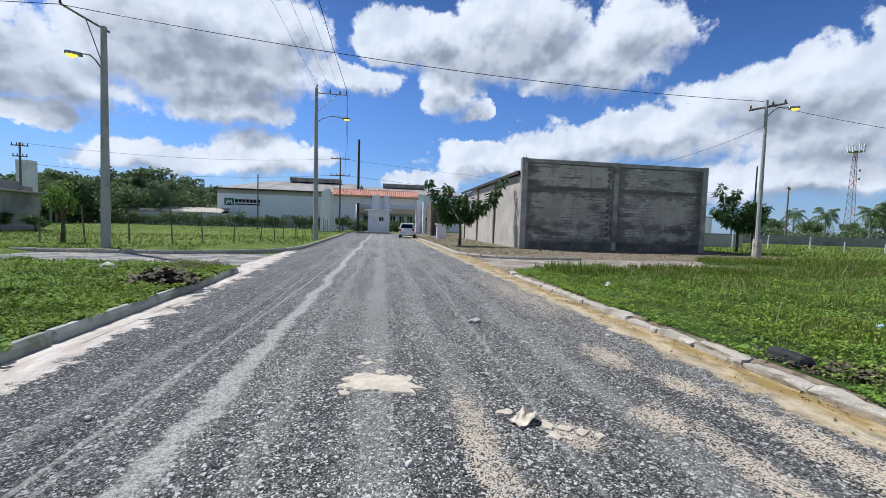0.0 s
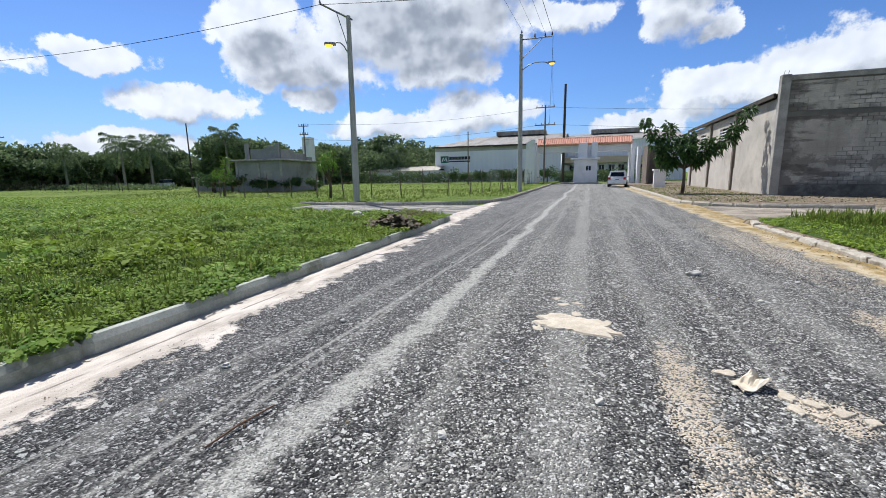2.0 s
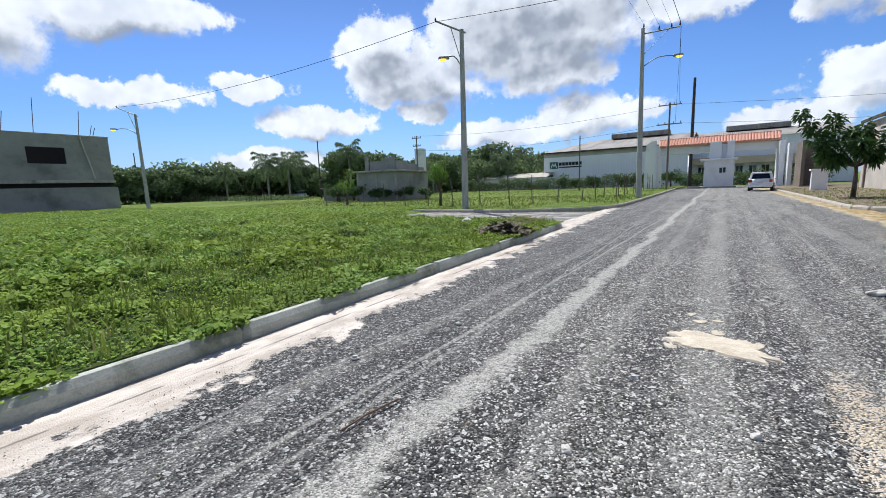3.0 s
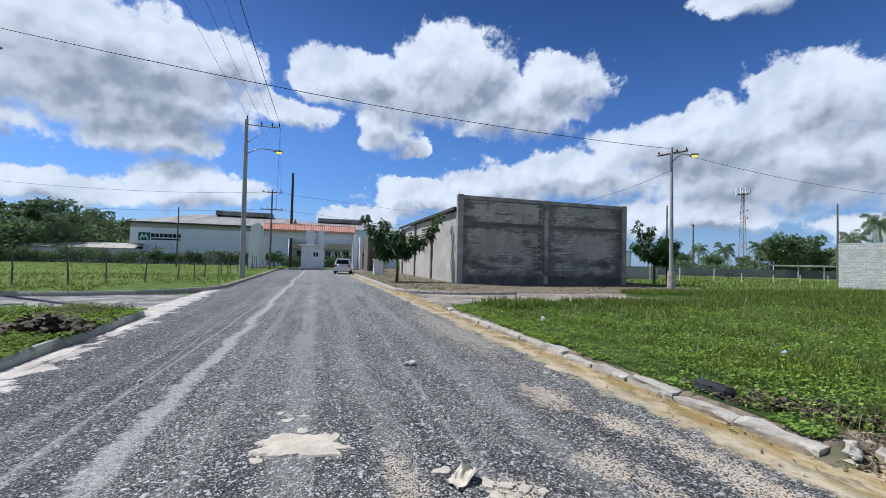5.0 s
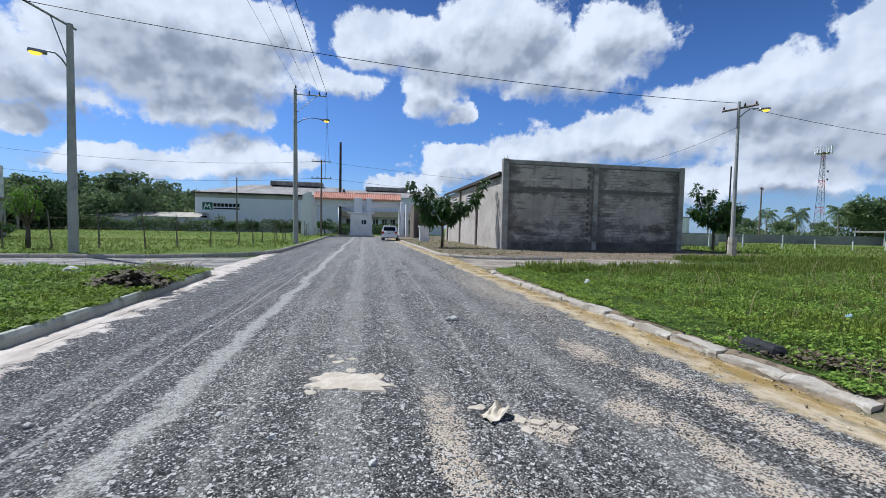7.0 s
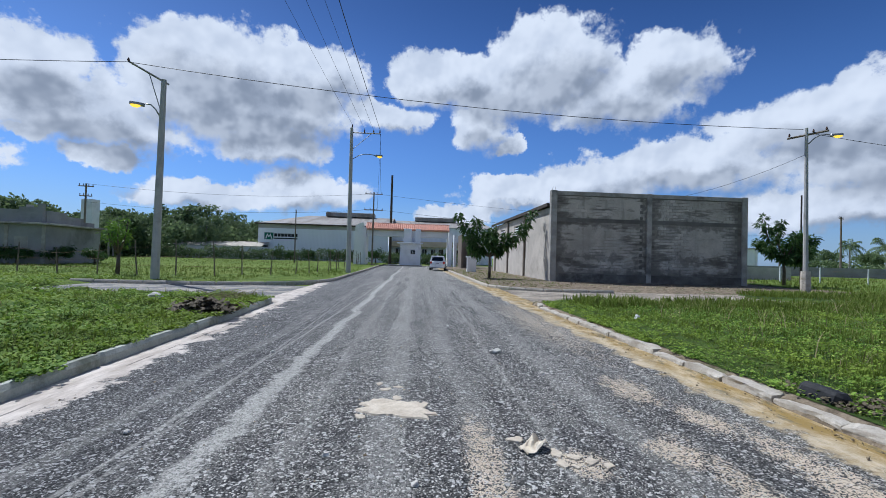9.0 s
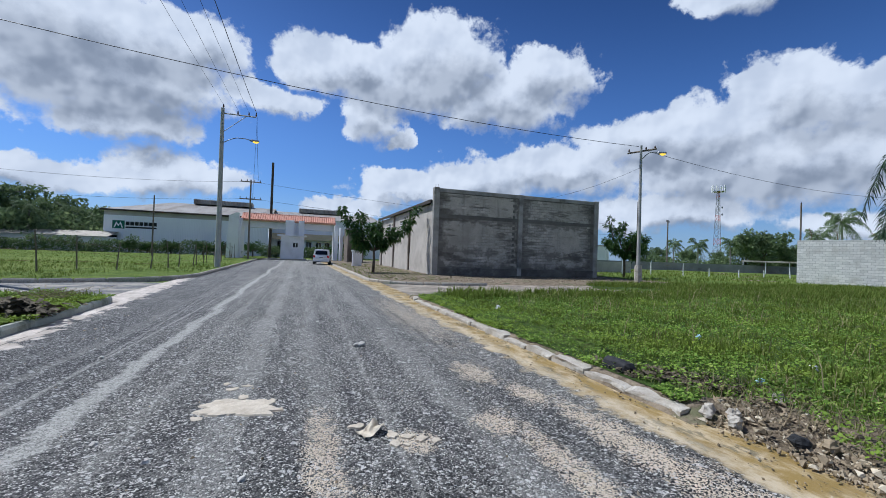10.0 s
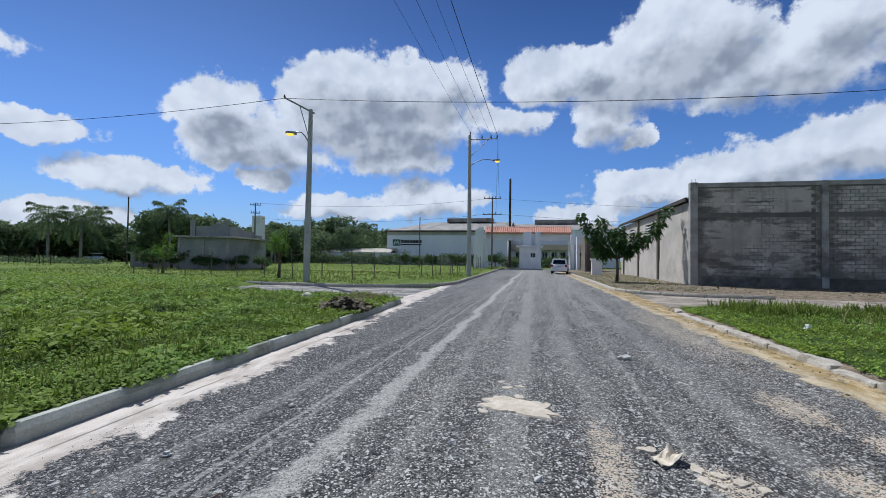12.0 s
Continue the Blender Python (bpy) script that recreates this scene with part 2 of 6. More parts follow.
    for cx, cy, rx, ry, weight in ((2.70, 4.5, 0.24, 0.5, 1.0), (2.95, 3.6, 0.20, 0.36, 1.0), (2.26, 2.95, 0.20, 0.30, 1.0), (2.42, 1.9, 0.17, 1.1, 0.9), (3.15, 2.3, 0.22, 1.1, 1.0),
                                   (0.72, 2.75, 0.15, 0.85, 0.95), (0.85, 1.7, 0.30, 0.45, 0.8), (3.25, 0.9, 0.35, 1.0, 0.9), (1.45, 2.78, 0.16, 0.20, 1.0), (3.0, 9.5, 0.5, 3.5, 0.6), (2.6, 0.2, 0.4, 1.0, 0.8)):
        d = q.vec("LENGTH", q.vec("MULTIPLY_ADD", p, (1 / rx, 1 / ry, 0), (-cx / rx, -cy / ry, 0)))
        d = q.math("ADD", d, rag)
        spots = q.math("MAXIMUM", spots, q.ramp(d, 1.35, 0.6, 0.0, weight))
        core = q.math("MAXIMUM", core, q.ramp(d, 0.45, 0.10, 0.0, weight))
    speckle = q.math("MULTIPLY", spots, q.ramp(q.math("ADD", q.math("MULTIPLY", sx, 0.75), q.math("MULTIPLY", spots, 0.3)), 0.56, 0.66))
    core = q.math("MULTIPLY", core, q.ramp(q.math("ADD", clot, q.math("MULTIPLY", sx, 0.25)), 0.50, 0.66, 0.15, 0.95))
    spots = q.math("MAXIMUM", speckle, core)
    c = q.mix(spots, c, q.mix(q.noise(p, 5.0, 6, 0.7), (0.56, 0.46, 0.29), (0.70, 0.60, 0.50)))
    apron = q.mix(q.ramp(q.noise(q.vec("MULTIPLY", p, (1.4, 0.5, 1)), 2.6, 9, 0.72), 0.36, 0.64), (0.40, 0.345, 0.285), (0.64, 0.575, 0.50))
    seam = q.math("ABSOLUTE", q.math("ADD", q.math("ADD", x, q.math("MULTIPLY", y, 0.030)), q.math("ADD", 3.26, q.math("MULTIPLY", ragged2, 0.05))))
    apron = q.mix(q.math("MULTIPLY", q.ramp(seam, 0.020, 0.006, 0.0, 0.8), q.ramp(q.noise(p, 1.7, 4), 0.40, 0.52)), apron, (0.10, 0.09, 0.075))
    c = q.mix(sand, c, apron)
    silt = q.mix(q.ramp(q.noise(q.vec("MULTIPLY", p, (1.7, 0.8, 1)), 2.3, 9, 0.75), 0.43, 0.64), (0.29, 0.20, 0.065), (0.53, 0.425, 0.265))
    silt = q.mix(q.ramp(q.noise(q.vec("MULTIPLY", p, (2.0, 0.7, 1)), 2.6, 9, 0.75), 0.53, 0.60, 0.0, 0.75), silt, (0.14, 0.125, 0.075))
    outer = q.ramp(q.math("ADD", right, q.math("MULTIPLY", ragged2, -0.4)), 3.90, 3.70, 0.0, 0.50)
    silt = q.mix(q.math("MULTIPLY", outer, q.ramp(clot, 0.35, 0.6, 0.3, 1.0)), silt, (0.57, 0.50, 0.38))
    c = q.mix(ochre, c, silt)
    smooth = q.math("MAXIMUM", sand, ochre)
    height = q.math("MULTIPLY", q.math("SUBTRACT", 1.0, dist), q.math("SUBTRACT", 1.0, q.math("MULTIPLY", smooth, 0.75)))
    rough = q.ramp(q.math("MULTIPLY", ochre, q.noise(p, 1.3, 4)), 0.45, 0.62, 0.72, 0.30)
    return c, height, 0.012, rough


def side_street_build(q, p):
    stones = q.split(q.cells(p, 45.0, colour=True))[0]
    ragged = q.noise(p, 1.1, 8, 0.68)
    c = q.mix(q.ramp(stones, 0.4, 1.0, 0.0, 0.5), (0.11, 0.112, 0.112), (0.27, 0.27, 0.26))
    c = q.mix(q.ramp(ragged, 0.42, 0.6, 0.0, 0.8), c, (0.40, 0.36, 0.29))
    return c, stones, 0.006


def sandy_street_build(q, p):
    stones = q.split(q.cells(p, 30.0, colour=True))[0]
    ragged = q.noise(p, 0.8, 8, 0.68)
    c = q.mix(q.ramp(ragged, 0.35, 0.65), (0.15, 0.125, 0.095), (0.40, 0.345, 0.265))
    return q.mix(q.ramp(stones, 0.7, 1.0, 0.0, 0.5), c, (0.5, 0.48, 0.44)), stones, 0.01


def soil_build(q, p):
    lumps = q.noise(p, 5.0, 9, 0.72)
    c = q.mix(q.ramp(lumps, 0.35, 0.65), (0.085, 0.064, 0.04), (0.29, 0.232, 0.16))
    c = q.mix(q.ramp(q.noise(p, 1.1, 6, 0.6), 0.55, 0.66, 0.0, 0.6), c, (0.07, 0.11, 0.03))
    return c, lumps, 0.05


def field_build(q, p):
    broad = q.noise(p, 0.09, 7, 0.62)
    mid = q.noise(p, 0.9, 6, 0.65)
    tuft = q.noise(p, 13.0, 7, 0.75)
    c = q.mix(q.ramp(mid, 0.35, 0.65), (0.10, 0.157, 0.028), (0.19, 0.255, 0.05))
    c = q.mix(q.ramp(broad, 0.45, 0.62, 0.0, 0.55), c, (0.25, 0.29, 0.07))
    c = q.mix(q.ramp(tuft, 0.32, 0.58, 0.7, 0.0), c, (0.035, 0.07, 0.014))
    return c, tuft, 0.09


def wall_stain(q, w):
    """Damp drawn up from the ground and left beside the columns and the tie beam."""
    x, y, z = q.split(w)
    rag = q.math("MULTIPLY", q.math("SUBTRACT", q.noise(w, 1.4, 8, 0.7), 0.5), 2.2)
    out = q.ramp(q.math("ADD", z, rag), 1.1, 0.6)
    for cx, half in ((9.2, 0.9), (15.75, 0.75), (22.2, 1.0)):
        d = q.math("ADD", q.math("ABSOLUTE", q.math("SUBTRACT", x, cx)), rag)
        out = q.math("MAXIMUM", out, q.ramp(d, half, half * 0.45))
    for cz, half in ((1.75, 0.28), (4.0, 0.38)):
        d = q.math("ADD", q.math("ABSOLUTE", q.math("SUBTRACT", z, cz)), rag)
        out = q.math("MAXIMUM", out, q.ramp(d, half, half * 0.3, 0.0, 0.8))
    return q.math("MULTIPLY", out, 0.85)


def block_wall_build(q, p):
    """Unpainted cement blocks, smeared and streaked."""
    smear = q.noise(p, 0.55, 8, 0.65)
    fine = q.noise(p, 24.0, 6, 0.7)
    rain = q.noise(q.vec("MULTIPLY", p, (1.6, 1.6, 0.12)), 1.0, 6, 0.6)
    c = q.mix(q.ramp(smear, 0.32, 0.68), (0.41, 0.368, 0.308), (0.63, 0.575, 0.49))
    c = q.mix(q.ramp(rain, 0.52, 0.72, 0.0, 0.5), c, (0.12, 0.11, 0.10))
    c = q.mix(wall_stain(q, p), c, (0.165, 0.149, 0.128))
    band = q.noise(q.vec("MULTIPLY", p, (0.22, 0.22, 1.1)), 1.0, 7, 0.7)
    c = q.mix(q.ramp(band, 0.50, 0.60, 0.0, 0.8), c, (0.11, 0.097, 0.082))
    c = q.mix(q.ramp(fine, 0.3, 0.7, 0.25, 0.0), c, (0.09, 0.085, 0.08))
    return c, fine, 0.006


def block_piece_build(q, p):
    """Each loose piece has a shade of its own."""
    r = q.node("ShaderNodeObjectInfo").outputs["Random"]
    i = q.node("ShaderNodeNewGeometry").outputs["Random Per Island"]
    w = q.node("ShaderNodeNewGeometry").outputs["Position"]
    own = q.math("FRACT", q.math("ADD", q.math("MULTIPLY", r, 7.3), i))
    smear = q.noise(w, 0.55, 8, 0.65)
    fine = q.noise(w, 24.0, 6, 0.7)
    c = q.mix(q.ramp(smear, 0.32, 0.68), (0.47, 0.42, 0.352), (0.72, 0.66, 0.57))
    c = q.mix(q.ramp(own, 0.0, 1.0, 0.0, 0.55), c, (0.34, 0.315, 0.272))
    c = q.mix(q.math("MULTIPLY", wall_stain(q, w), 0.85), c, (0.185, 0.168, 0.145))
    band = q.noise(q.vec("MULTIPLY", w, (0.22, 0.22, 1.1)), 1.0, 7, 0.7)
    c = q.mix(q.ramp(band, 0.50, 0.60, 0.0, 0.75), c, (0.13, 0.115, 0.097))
    c = q.mix(q.ramp(fine, 0.3, 0.7, 0.25, 0.0), c, (0.09, 0.085, 0.08))
    return c, fine, 0.005


def light_block_build(q, p):
    """Pale new cement blocks with mortar joints; runs along the wall's own x and z."""
    b = q.node("ShaderNodeTexBrick")
    x, y, z = q.split(p)
    q.put(b.inputs["Vector"], q.join(q.math("ADD", x, y), z, 0.0))
    b.inputs["Scale"].default_value = 1.0
    b.inputs["Brick Width"].default_value, b.inputs["Row Height"].default_value = 0.41, 0.205
    b.inputs["Mortar Size"].default_value, b.inputs["Mortar Smooth"].default_value = 0.012, 0.3
    b.inputs["Color1"].default_value, b.inputs["Color2"].default_value = (0.62, 0.61, 0.575, 1), (0.78, 0.76, 0.715, 1)
    b.inputs["Mortar"].default_value = (0.36, 0.35, 0.325, 1)
    smear = q.noise(p, 0.9, 8, 0.65)
    c = q.mix(q.ramp(smear, 0.5, 0.7, 0.0, 0.6), b.outputs["Color"], (0.46, 0.43, 0.38))
    return c, q.math("SUBTRACT", q.noise(p, 30, 4), q.math("MULTIPLY", b.outputs["Fac"], 0.8)), 0.012


def roof_sheet_build(q, p):
    x, y, z = q.split(p)
    rib = q.math("SINE", q.math("MULTIPLY", x, 22.0))
    rust = q.noise(q.vec("MULTIPLY", p, (1.0, 0.25, 0.4)), 0.6, 7, 0.65)
    c = q.mix(q.ramp(rust, 0.4, 0.68), (0.33, 0.31, 0.28), (0.215, 0.19, 0.16))
    return c, rib, 0.03


def factory_wall_build(q, p):
    x, y, z = q.split(p)
    smear = q.noise(q.vec("MULTIPLY", p, (0.5, 0.5, 0.1)), 1.0, 6, 0.6)
    c = q.mix(q.ramp(smear, 0.4, 0.7, 0.0, 0.35), (0.82, 0.84, 0.87), (0.68, 0.71, 0.75))
    return c, q.math("SINE", q.math("MULTIPLY", x, 25.0)), 0.01


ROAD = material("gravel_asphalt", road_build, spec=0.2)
SIDE = material("worn_asphalt", side_street_build)
SANDY = material("sandy_street", sandy_street_build)
SOIL = material("bare_soil", soil_build, 0.95)
def verge_build(q, p):
    tuft = q.noise(p, 9.0, 7, 0.75)
    c = q.mix(q.ramp(q.noise(p, 1.0, 6, 0.65), 0.35, 0.65), (0.045, 0.082, 0.018), (0.10, 0.150, 0.032))
    return q.mix(q.ramp(tuft, 0.5, 0.66, 0.0, 0.6), c, (0.11, 0.085, 0.05)), tuft, 0.06


VERGE = material("weed_floor", verge_build, 0.95, spec=0.1)
FIELD = material("weedy_ground", field_build, 0.95, spec=0.1)
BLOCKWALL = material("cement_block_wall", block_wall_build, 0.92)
DAMP = mottled("damp_concrete", (0.085, 0.078, 0.068), (0.20, 0.183, 0.155), 0.8, 26, 0.005, stain=(0.30, 0.275, 0.235), stain_scale=0.6)
MORTARWALL = mottled("dark_mortar", (0.13, 0.12, 0.105), (0.23, 0.212, 0.185), 0.6, 30, 0.004)
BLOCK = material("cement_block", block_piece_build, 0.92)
PALEBLOCK = material("pale_cement_block", light_block_build, 0.92)
SHEET = material("weathered_roof_sheet", roof_sheet_build, 0.6)
FACTORY = material("painted_sheet_wall", factory_wall_build, 0.6)
# plaster made lighter and warmer in colour for the sun on it
FLANK = mottled("sunlit_render", (0.46, 0.42, 0.365), (0.60, 0.55, 0.48), 0.7, 22, 0.004, stain=(0.33, 0.296, 0.25), stain_scale=0.45)
KERB = mottled("kerb_concrete", (0.33, 0.345, 0.29), (0.52, 0.535, 0.46), 2.2, 45, 0.006, stain=(0.11, 0.125, 0.075), stain_scale=1.1)
KERBPALE = mottled("kerb_limewashed", (0.40, 0.355, 0.285), (0.60, 0.56, 0.48), 3.0, 40, 0.010, stain=(0.17, 0.145, 0.09), stain_scale=2.6)
POLE = mottled("pole_concrete", (0.38, 0.375, 0.355), (0.50, 0.49, 0.46), 1.2, 50, 0.003, stain=(0.20, 0.195, 0.185), stain_scale=0.8)
COLUMN = mottled("column_concrete", (0.30, 0.282, 0.25), (0.50, 0.47, 0.425), 1.1, 26, 0.005, stain=(0.10, 0.095, 0.085), stain_scale=0.5)
PLASTER = mottled("grey_plaster", (0.44, 0.42, 0.385), (0.56, 0.54, 0.50), 0.7, 30, 0.003, stain=(0.33, 0.31, 0.28), stain_scale=0.35)
DARKPLASTER = mottled("dark_plaster", (0.26, 0.26, 0.255), (0.38, 0.38, 0.37), 0.6, 30, 0.003, stain=(0.13, 0.13, 0.13), stain_scale=0.3)
BROWNWALL = mottled("brown_plaster", (0.15, 0.125, 0.10), (0.24, 0.20, 0.165), 0.8, 25, 0.003)
WHITE = mottled("white_paint", (0.82, 0.825, 0.84), (0.88, 0.88, 0.885), 0.7, 30, 0.001, 0.55, stain=(0.66, 0.66, 0.65), stain_scale=0.5)
BEIGE = mottled("beige_paint", (0.58, 0.47, 0.33), (0.68, 0.57, 0.42), 0.8, 30, 0.001)
TILE = varied("clay_tile", ((0.58, 0.25, 0.17), (0.70, 0.36, 0.26), (0.50, 0.20, 0.14)), 0.8)
WOOD = mottled("grey_timber", (0.13, 0.105, 0.08), (0.25, 0.21, 0.17), 2.0, 30, 0.004)
DARKPOST = mottled("dark_timber", (0.045, 0.036, 0.03), (0.09, 0.075, 0.062), 2.0, 30, 0.004)
STEEL = mottled("galvanised_steel", (0.22, 0.225, 0.23), (0.36, 0.365, 0.37), 4.0, 60, 0.001, 0.5, 0.6)
RUST = mottled("rusty_bar", (0.13, 0.07, 0.04), (0.22, 0.13, 0.08), 8.0, 60, 0.001)
CABLE = material("black_cable", lambda q, p: (0.02, 0.021, 0.024), 0.6)
PORCELAIN = material("glazed_insulator", lambda q, p: (0.10, 0.055, 0.035), 0.25, spec=0.5)
RUBBER = mottled("black_rubber", (0.016, 0.017, 0.018), (0.035, 0.036, 0.038), 6.0, 60, 0.003, 0.75)
CARPAINT = material("white_car_paint", lambda q, p: q.mix(q.ramp(q.noise(p, 3.0, 5), 0.4, 0.7), (0.76, 0.77, 0.78), (0.70, 0.70, 0.70)), 0.22, spec=0.5)
DARKGLASS = material("tinted_glass", lambda q, p: (0.012, 0.014, 0.017), 0.06, spec=0.6)
REDLENS = material("red_lens", lambda q, p: (0.42, 0.018, 0.015), 0.2, spec=0.5)
CHROME = material("alloy", lambda q, p: (0.55, 0.56, 0.57), 0.3, 0.9)
# near-black that stands for the shade inside openings
SHADEBLACK = material("interior_shade", lambda q, p: (0.02, 0.02, 0.021), 0.9)
SIGNGREEN = material("sign_green", lambda q, p: (0.02, 0.13, 0.09), 0.6)
SIGNBLACK = material("sign_black", lambda q, p: (0.018, 0.019, 0.022), 0.6)
BARK = mottled("bark", (0.075, 0.058, 0.043), (0.16, 0.13, 0.10), 4.0, 24, 0.01)
PALMBARK = mottled("palm_bark", (0.22, 0.205, 0.18), (0.34, 0.32, 0.29), 1.6, 16, 0.012, stain=(0.18, 0.165, 0.14), stain_scale=1.0)
LEAF = varied("broad_leaf", ((0.032, 0.080, 0.020), (0.070, 0.145, 0.032), (0.12, 0.19, 0.045)), 0.5, 0.35, leaf=True)
# the haze of distance is put into these paler, greyer leaf tones
FARLEAF = varied("hazed_leaf", ((0.12, 0.175, 0.085), (0.19, 0.265, 0.115), (0.28, 0.34, 0.155)), 0.7, 0.2, 0.6, leaf=True)
LIMELEAF = varied("young_leaf", ((0.12, 0.24, 0.03), (0.18, 0.32, 0.04), (0.25, 0.36, 0.06)), 0.5, 0.3, leaf=True)
PALMLEAF = varied("palm_leaflet", ((0.010, 0.030, 0.012), (0.022, 0.055, 0.017), (0.045, 0.080, 0.025)), 0.45, 0.4, leaf=True)
WEEDLEAF = varied("weed_leaf", ((0.10, 0.195, 0.03), (0.25, 0.39, 0.06), (0.43, 0.52, 0.12)), 0.72, 0.16, 1.1, leaf=True, drift=(0.34, 0.44, 0.05))
BLADE = varied("grass_blade", ((0.105, 0.16, 0.026), (0.19, 0.255, 0.045), (0.38, 0.36, 0.14)), 0.8, 0.12, 0.7, leaf=True, drift=(0.22, 0.29, 0.05))
DRYBLADE = varied("dry_stalk", ((0.24, 0.19, 0.10), (0.34, 0.28, 0.16), (0.16, 0.13, 0.07)), 0.8, 0.2)
STONE = varied("loose_stone", ((0.16, 0.125, 0.08), (0.38, 0.30, 0.19), (0.64, 0.56, 0.41)), 0.9, 0.2, 9)
GRIT = varied("road_grit", ((0.07, 0.07, 0.07), (0.17, 0.17, 0.165), (0.50, 0.49, 0.46)), 0.8, 0.3, 20)
MORTAR = mottled("spilt_mortar", (0.56, 0.48, 0.36), (0.73, 0.65, 0.52), 9.0, 50, 0.012, stain=(0.42, 0.35, 0.26), stain_scale=4)
DEBRIS = mottled("rotted_plants", (0.085, 0.07, 0.042), (0.22, 0.18, 0.115), 5.0, 30, 0.03)
PAPER = mottled("crumpled_paper", (0.60, 0.52, 0.38), (0.76, 0.68, 0.54), 5.0, 30, 0.003)
PLASTIC = material("pale_blue_plastic", lambda q, p: q.mix(q.noise(p, 20), (0.25, 0.55, 0.72), (0.65, 0.78, 0.82)), 0.35)
WHITEBAG = material("white_plastic", lambda q, p: q.mix(q.noise(p, 20), (0.80, 0.80, 0.78), (0.6, 0.6, 0.58)), 0.4)
MASTRED = material("mast_red", lambda q, p: (0.50, 0.10, 0.06), 0.6)


def glowing(name, colour, strength):
    m = bpy.data.materials.new(name)
    m.use_nodes = True
    q = Graph(m.node_tree)
    e = q.node("ShaderNodeEmission")
    e.inputs[0].default_value, e.inputs[1].default_value = (*colour, 1), strength
    q.put(q.node("ShaderNodeOutputMaterial").inputs[0], e.outputs[0])
    return m


LAMPGLOW = glowing("sodium_lamp", (1.0, 0.62, 0.06), 1.6)


# ---- mesh helpers ----
class Shape:
    """Vertices and faces gathered for one mesh."""

    def __init__(self):
        self.v, self.f = [], []

    def add(self, verts, faces):
        n = len(self.v)
        self.v.extend(tuple(p) for p in verts)
        self.f.extend(tuple(i + n for i in face) for face in faces)
        return self

    def box(self, x0, x1, y0, y1, z0, z1, m=None, bevel=0.0):
        """A box; with bevel its upright and top edges are cut back."""
        b = min(bevel, (x1 - x0) * 0.45, (y1 - y0) * 0.45, (z1 - z0) * 0.45)
        if b <= 0:
            pts = [(x, y, z) for z in (z0, z1) for x, y in ((x0, y0), (x1, y0), (x1, y1), (x0, y1))]
            fs = [(3, 2, 1, 0), (4, 5, 6, 7), (0, 1, 5, 4), (1, 2, 6, 5), (2, 3, 7, 6), (3, 0, 4, 7)]
        else:
            def ring(i, z):
                return [(x0 + i, y0 + b, z), (x0 + b, y0 + i, z), (x1 - b, y0 + i, z), (x1 - i, y0 + b, z), (x1 - i, y1 - b, z), (x1 - b, y1 - i, z), (x0 + b, y1 - i, z), (x0 + i, y1 - b, z)]
            pts = ring(0, z0) + ring(0, z1 - b) + [(p[0] * 0.999 + (x0 + x1) * 0.0005, p[1] * 0.999 + (y0 + y1) * 0.0005, p[2]) for p in ring(b * 0.7, z1)]
            fs = [tuple(reversed(range(8))), tuple(range(16, 24))]
            for k in (0, 8):
                fs += [(k + i, k + (i + 1) % 8, k + 8 + (i + 1) % 8, k + 8 + i) for i in range(8)]
        if m is not None:
            pts = [m @ Vector(p) for p in pts]
        return self.add(pts, fs)

    def tube(self, path, radii, sides=8, ends=True):
        """A round bar along a path."""
        path = [Vector(p) for p in path]
        rings = []
        for i, p in enumerate(path):
            d = (path[min(i + 1, len(path) - 1)] - path[max(i - 1, 0)]).normalized()
            a = d.cross(Vector((0, 0, 1)) if abs(d.z) < 0.9 else Vector((1, 0, 0))).normalized()
            b = d.cross(a)
            r = radii[i] if isinstance(radii, (list, tuple)) else radii
            rings.append([p + (a * math.cos(t) + b * math.sin(t)) * r for t in (2 * math.pi * k / sides for k in range(sides))])
        pts = [q for ring in rings for q in ring]
        fs = [(i * sides + k, i * sides + (k + 1) % sides, (i + 1) * sides + (k + 1) % sides, (i + 1) * sides + k) for i in range(len(path) - 1) for k in range(sides)]
        if ends:
            fs += [tuple(range(sides - 1, -1, -1)), tuple(range((len(path) - 1) * sides, len(path) * sides))]
        return self.add(pts, fs)

    def lump(self, centre, size, rnd, rough=0.25, rings=4, sides=7):
        """An uneven stone or clod."""
        cx, cy, cz = centre
        sx, sy, sz = size
        seed = rnd.uniform(0, 90)
        pts = [(0, 0, -1)] + [(math.sin(a) * math.cos(b), math.sin(a) * math.sin(b), -math.cos(a)) for a in (math.pi * i / rings for i in range(1, rings)) for b in (2 * math.pi * k / sides for k in range(sides))] + [(0, 0, 1)]
        out = []
        for p in pts:
            k = 1 + rough * 2.0 * noise.noise(Vector(p) * 1.3 + Vector((seed, 0, 0)))
            out.append((cx + p[0] * sx * k, cy + p[1] * sy * k, cz + p[2] * sz * k))
        last = len(pts) - 1
        fs = [(0, 1 + (k + 1) % sides, 1 + k) for k in range(sides)]
        for i in range(rings - 2):
            s = 1 + i * sides
            fs += [(s + k, s + (k + 1) % sides, s + sides + (k + 1) % sides, s + sides + k) for k in range(sides)]
        s = 1 + (rings - 2) * sides
        fs += [(s + k, s + (k + 1) % sides, last) for k in range(sides)]
        return self.add(out, fs)

    def quad(self, a, b, c, d):
        return self.add((a, b, c, d), ((0, 1, 2, 3),))

    def mesh(self, name, mat, smooth=False):
        me = bpy.data.meshes.new(name)
        me.from_pydata(self.v, [], self.f)
        me.materials.append(mat)
        if smooth:
            me.polygons.foreach_set("use_smooth", [True] * len(me.polygons))
        me.update()
        return me


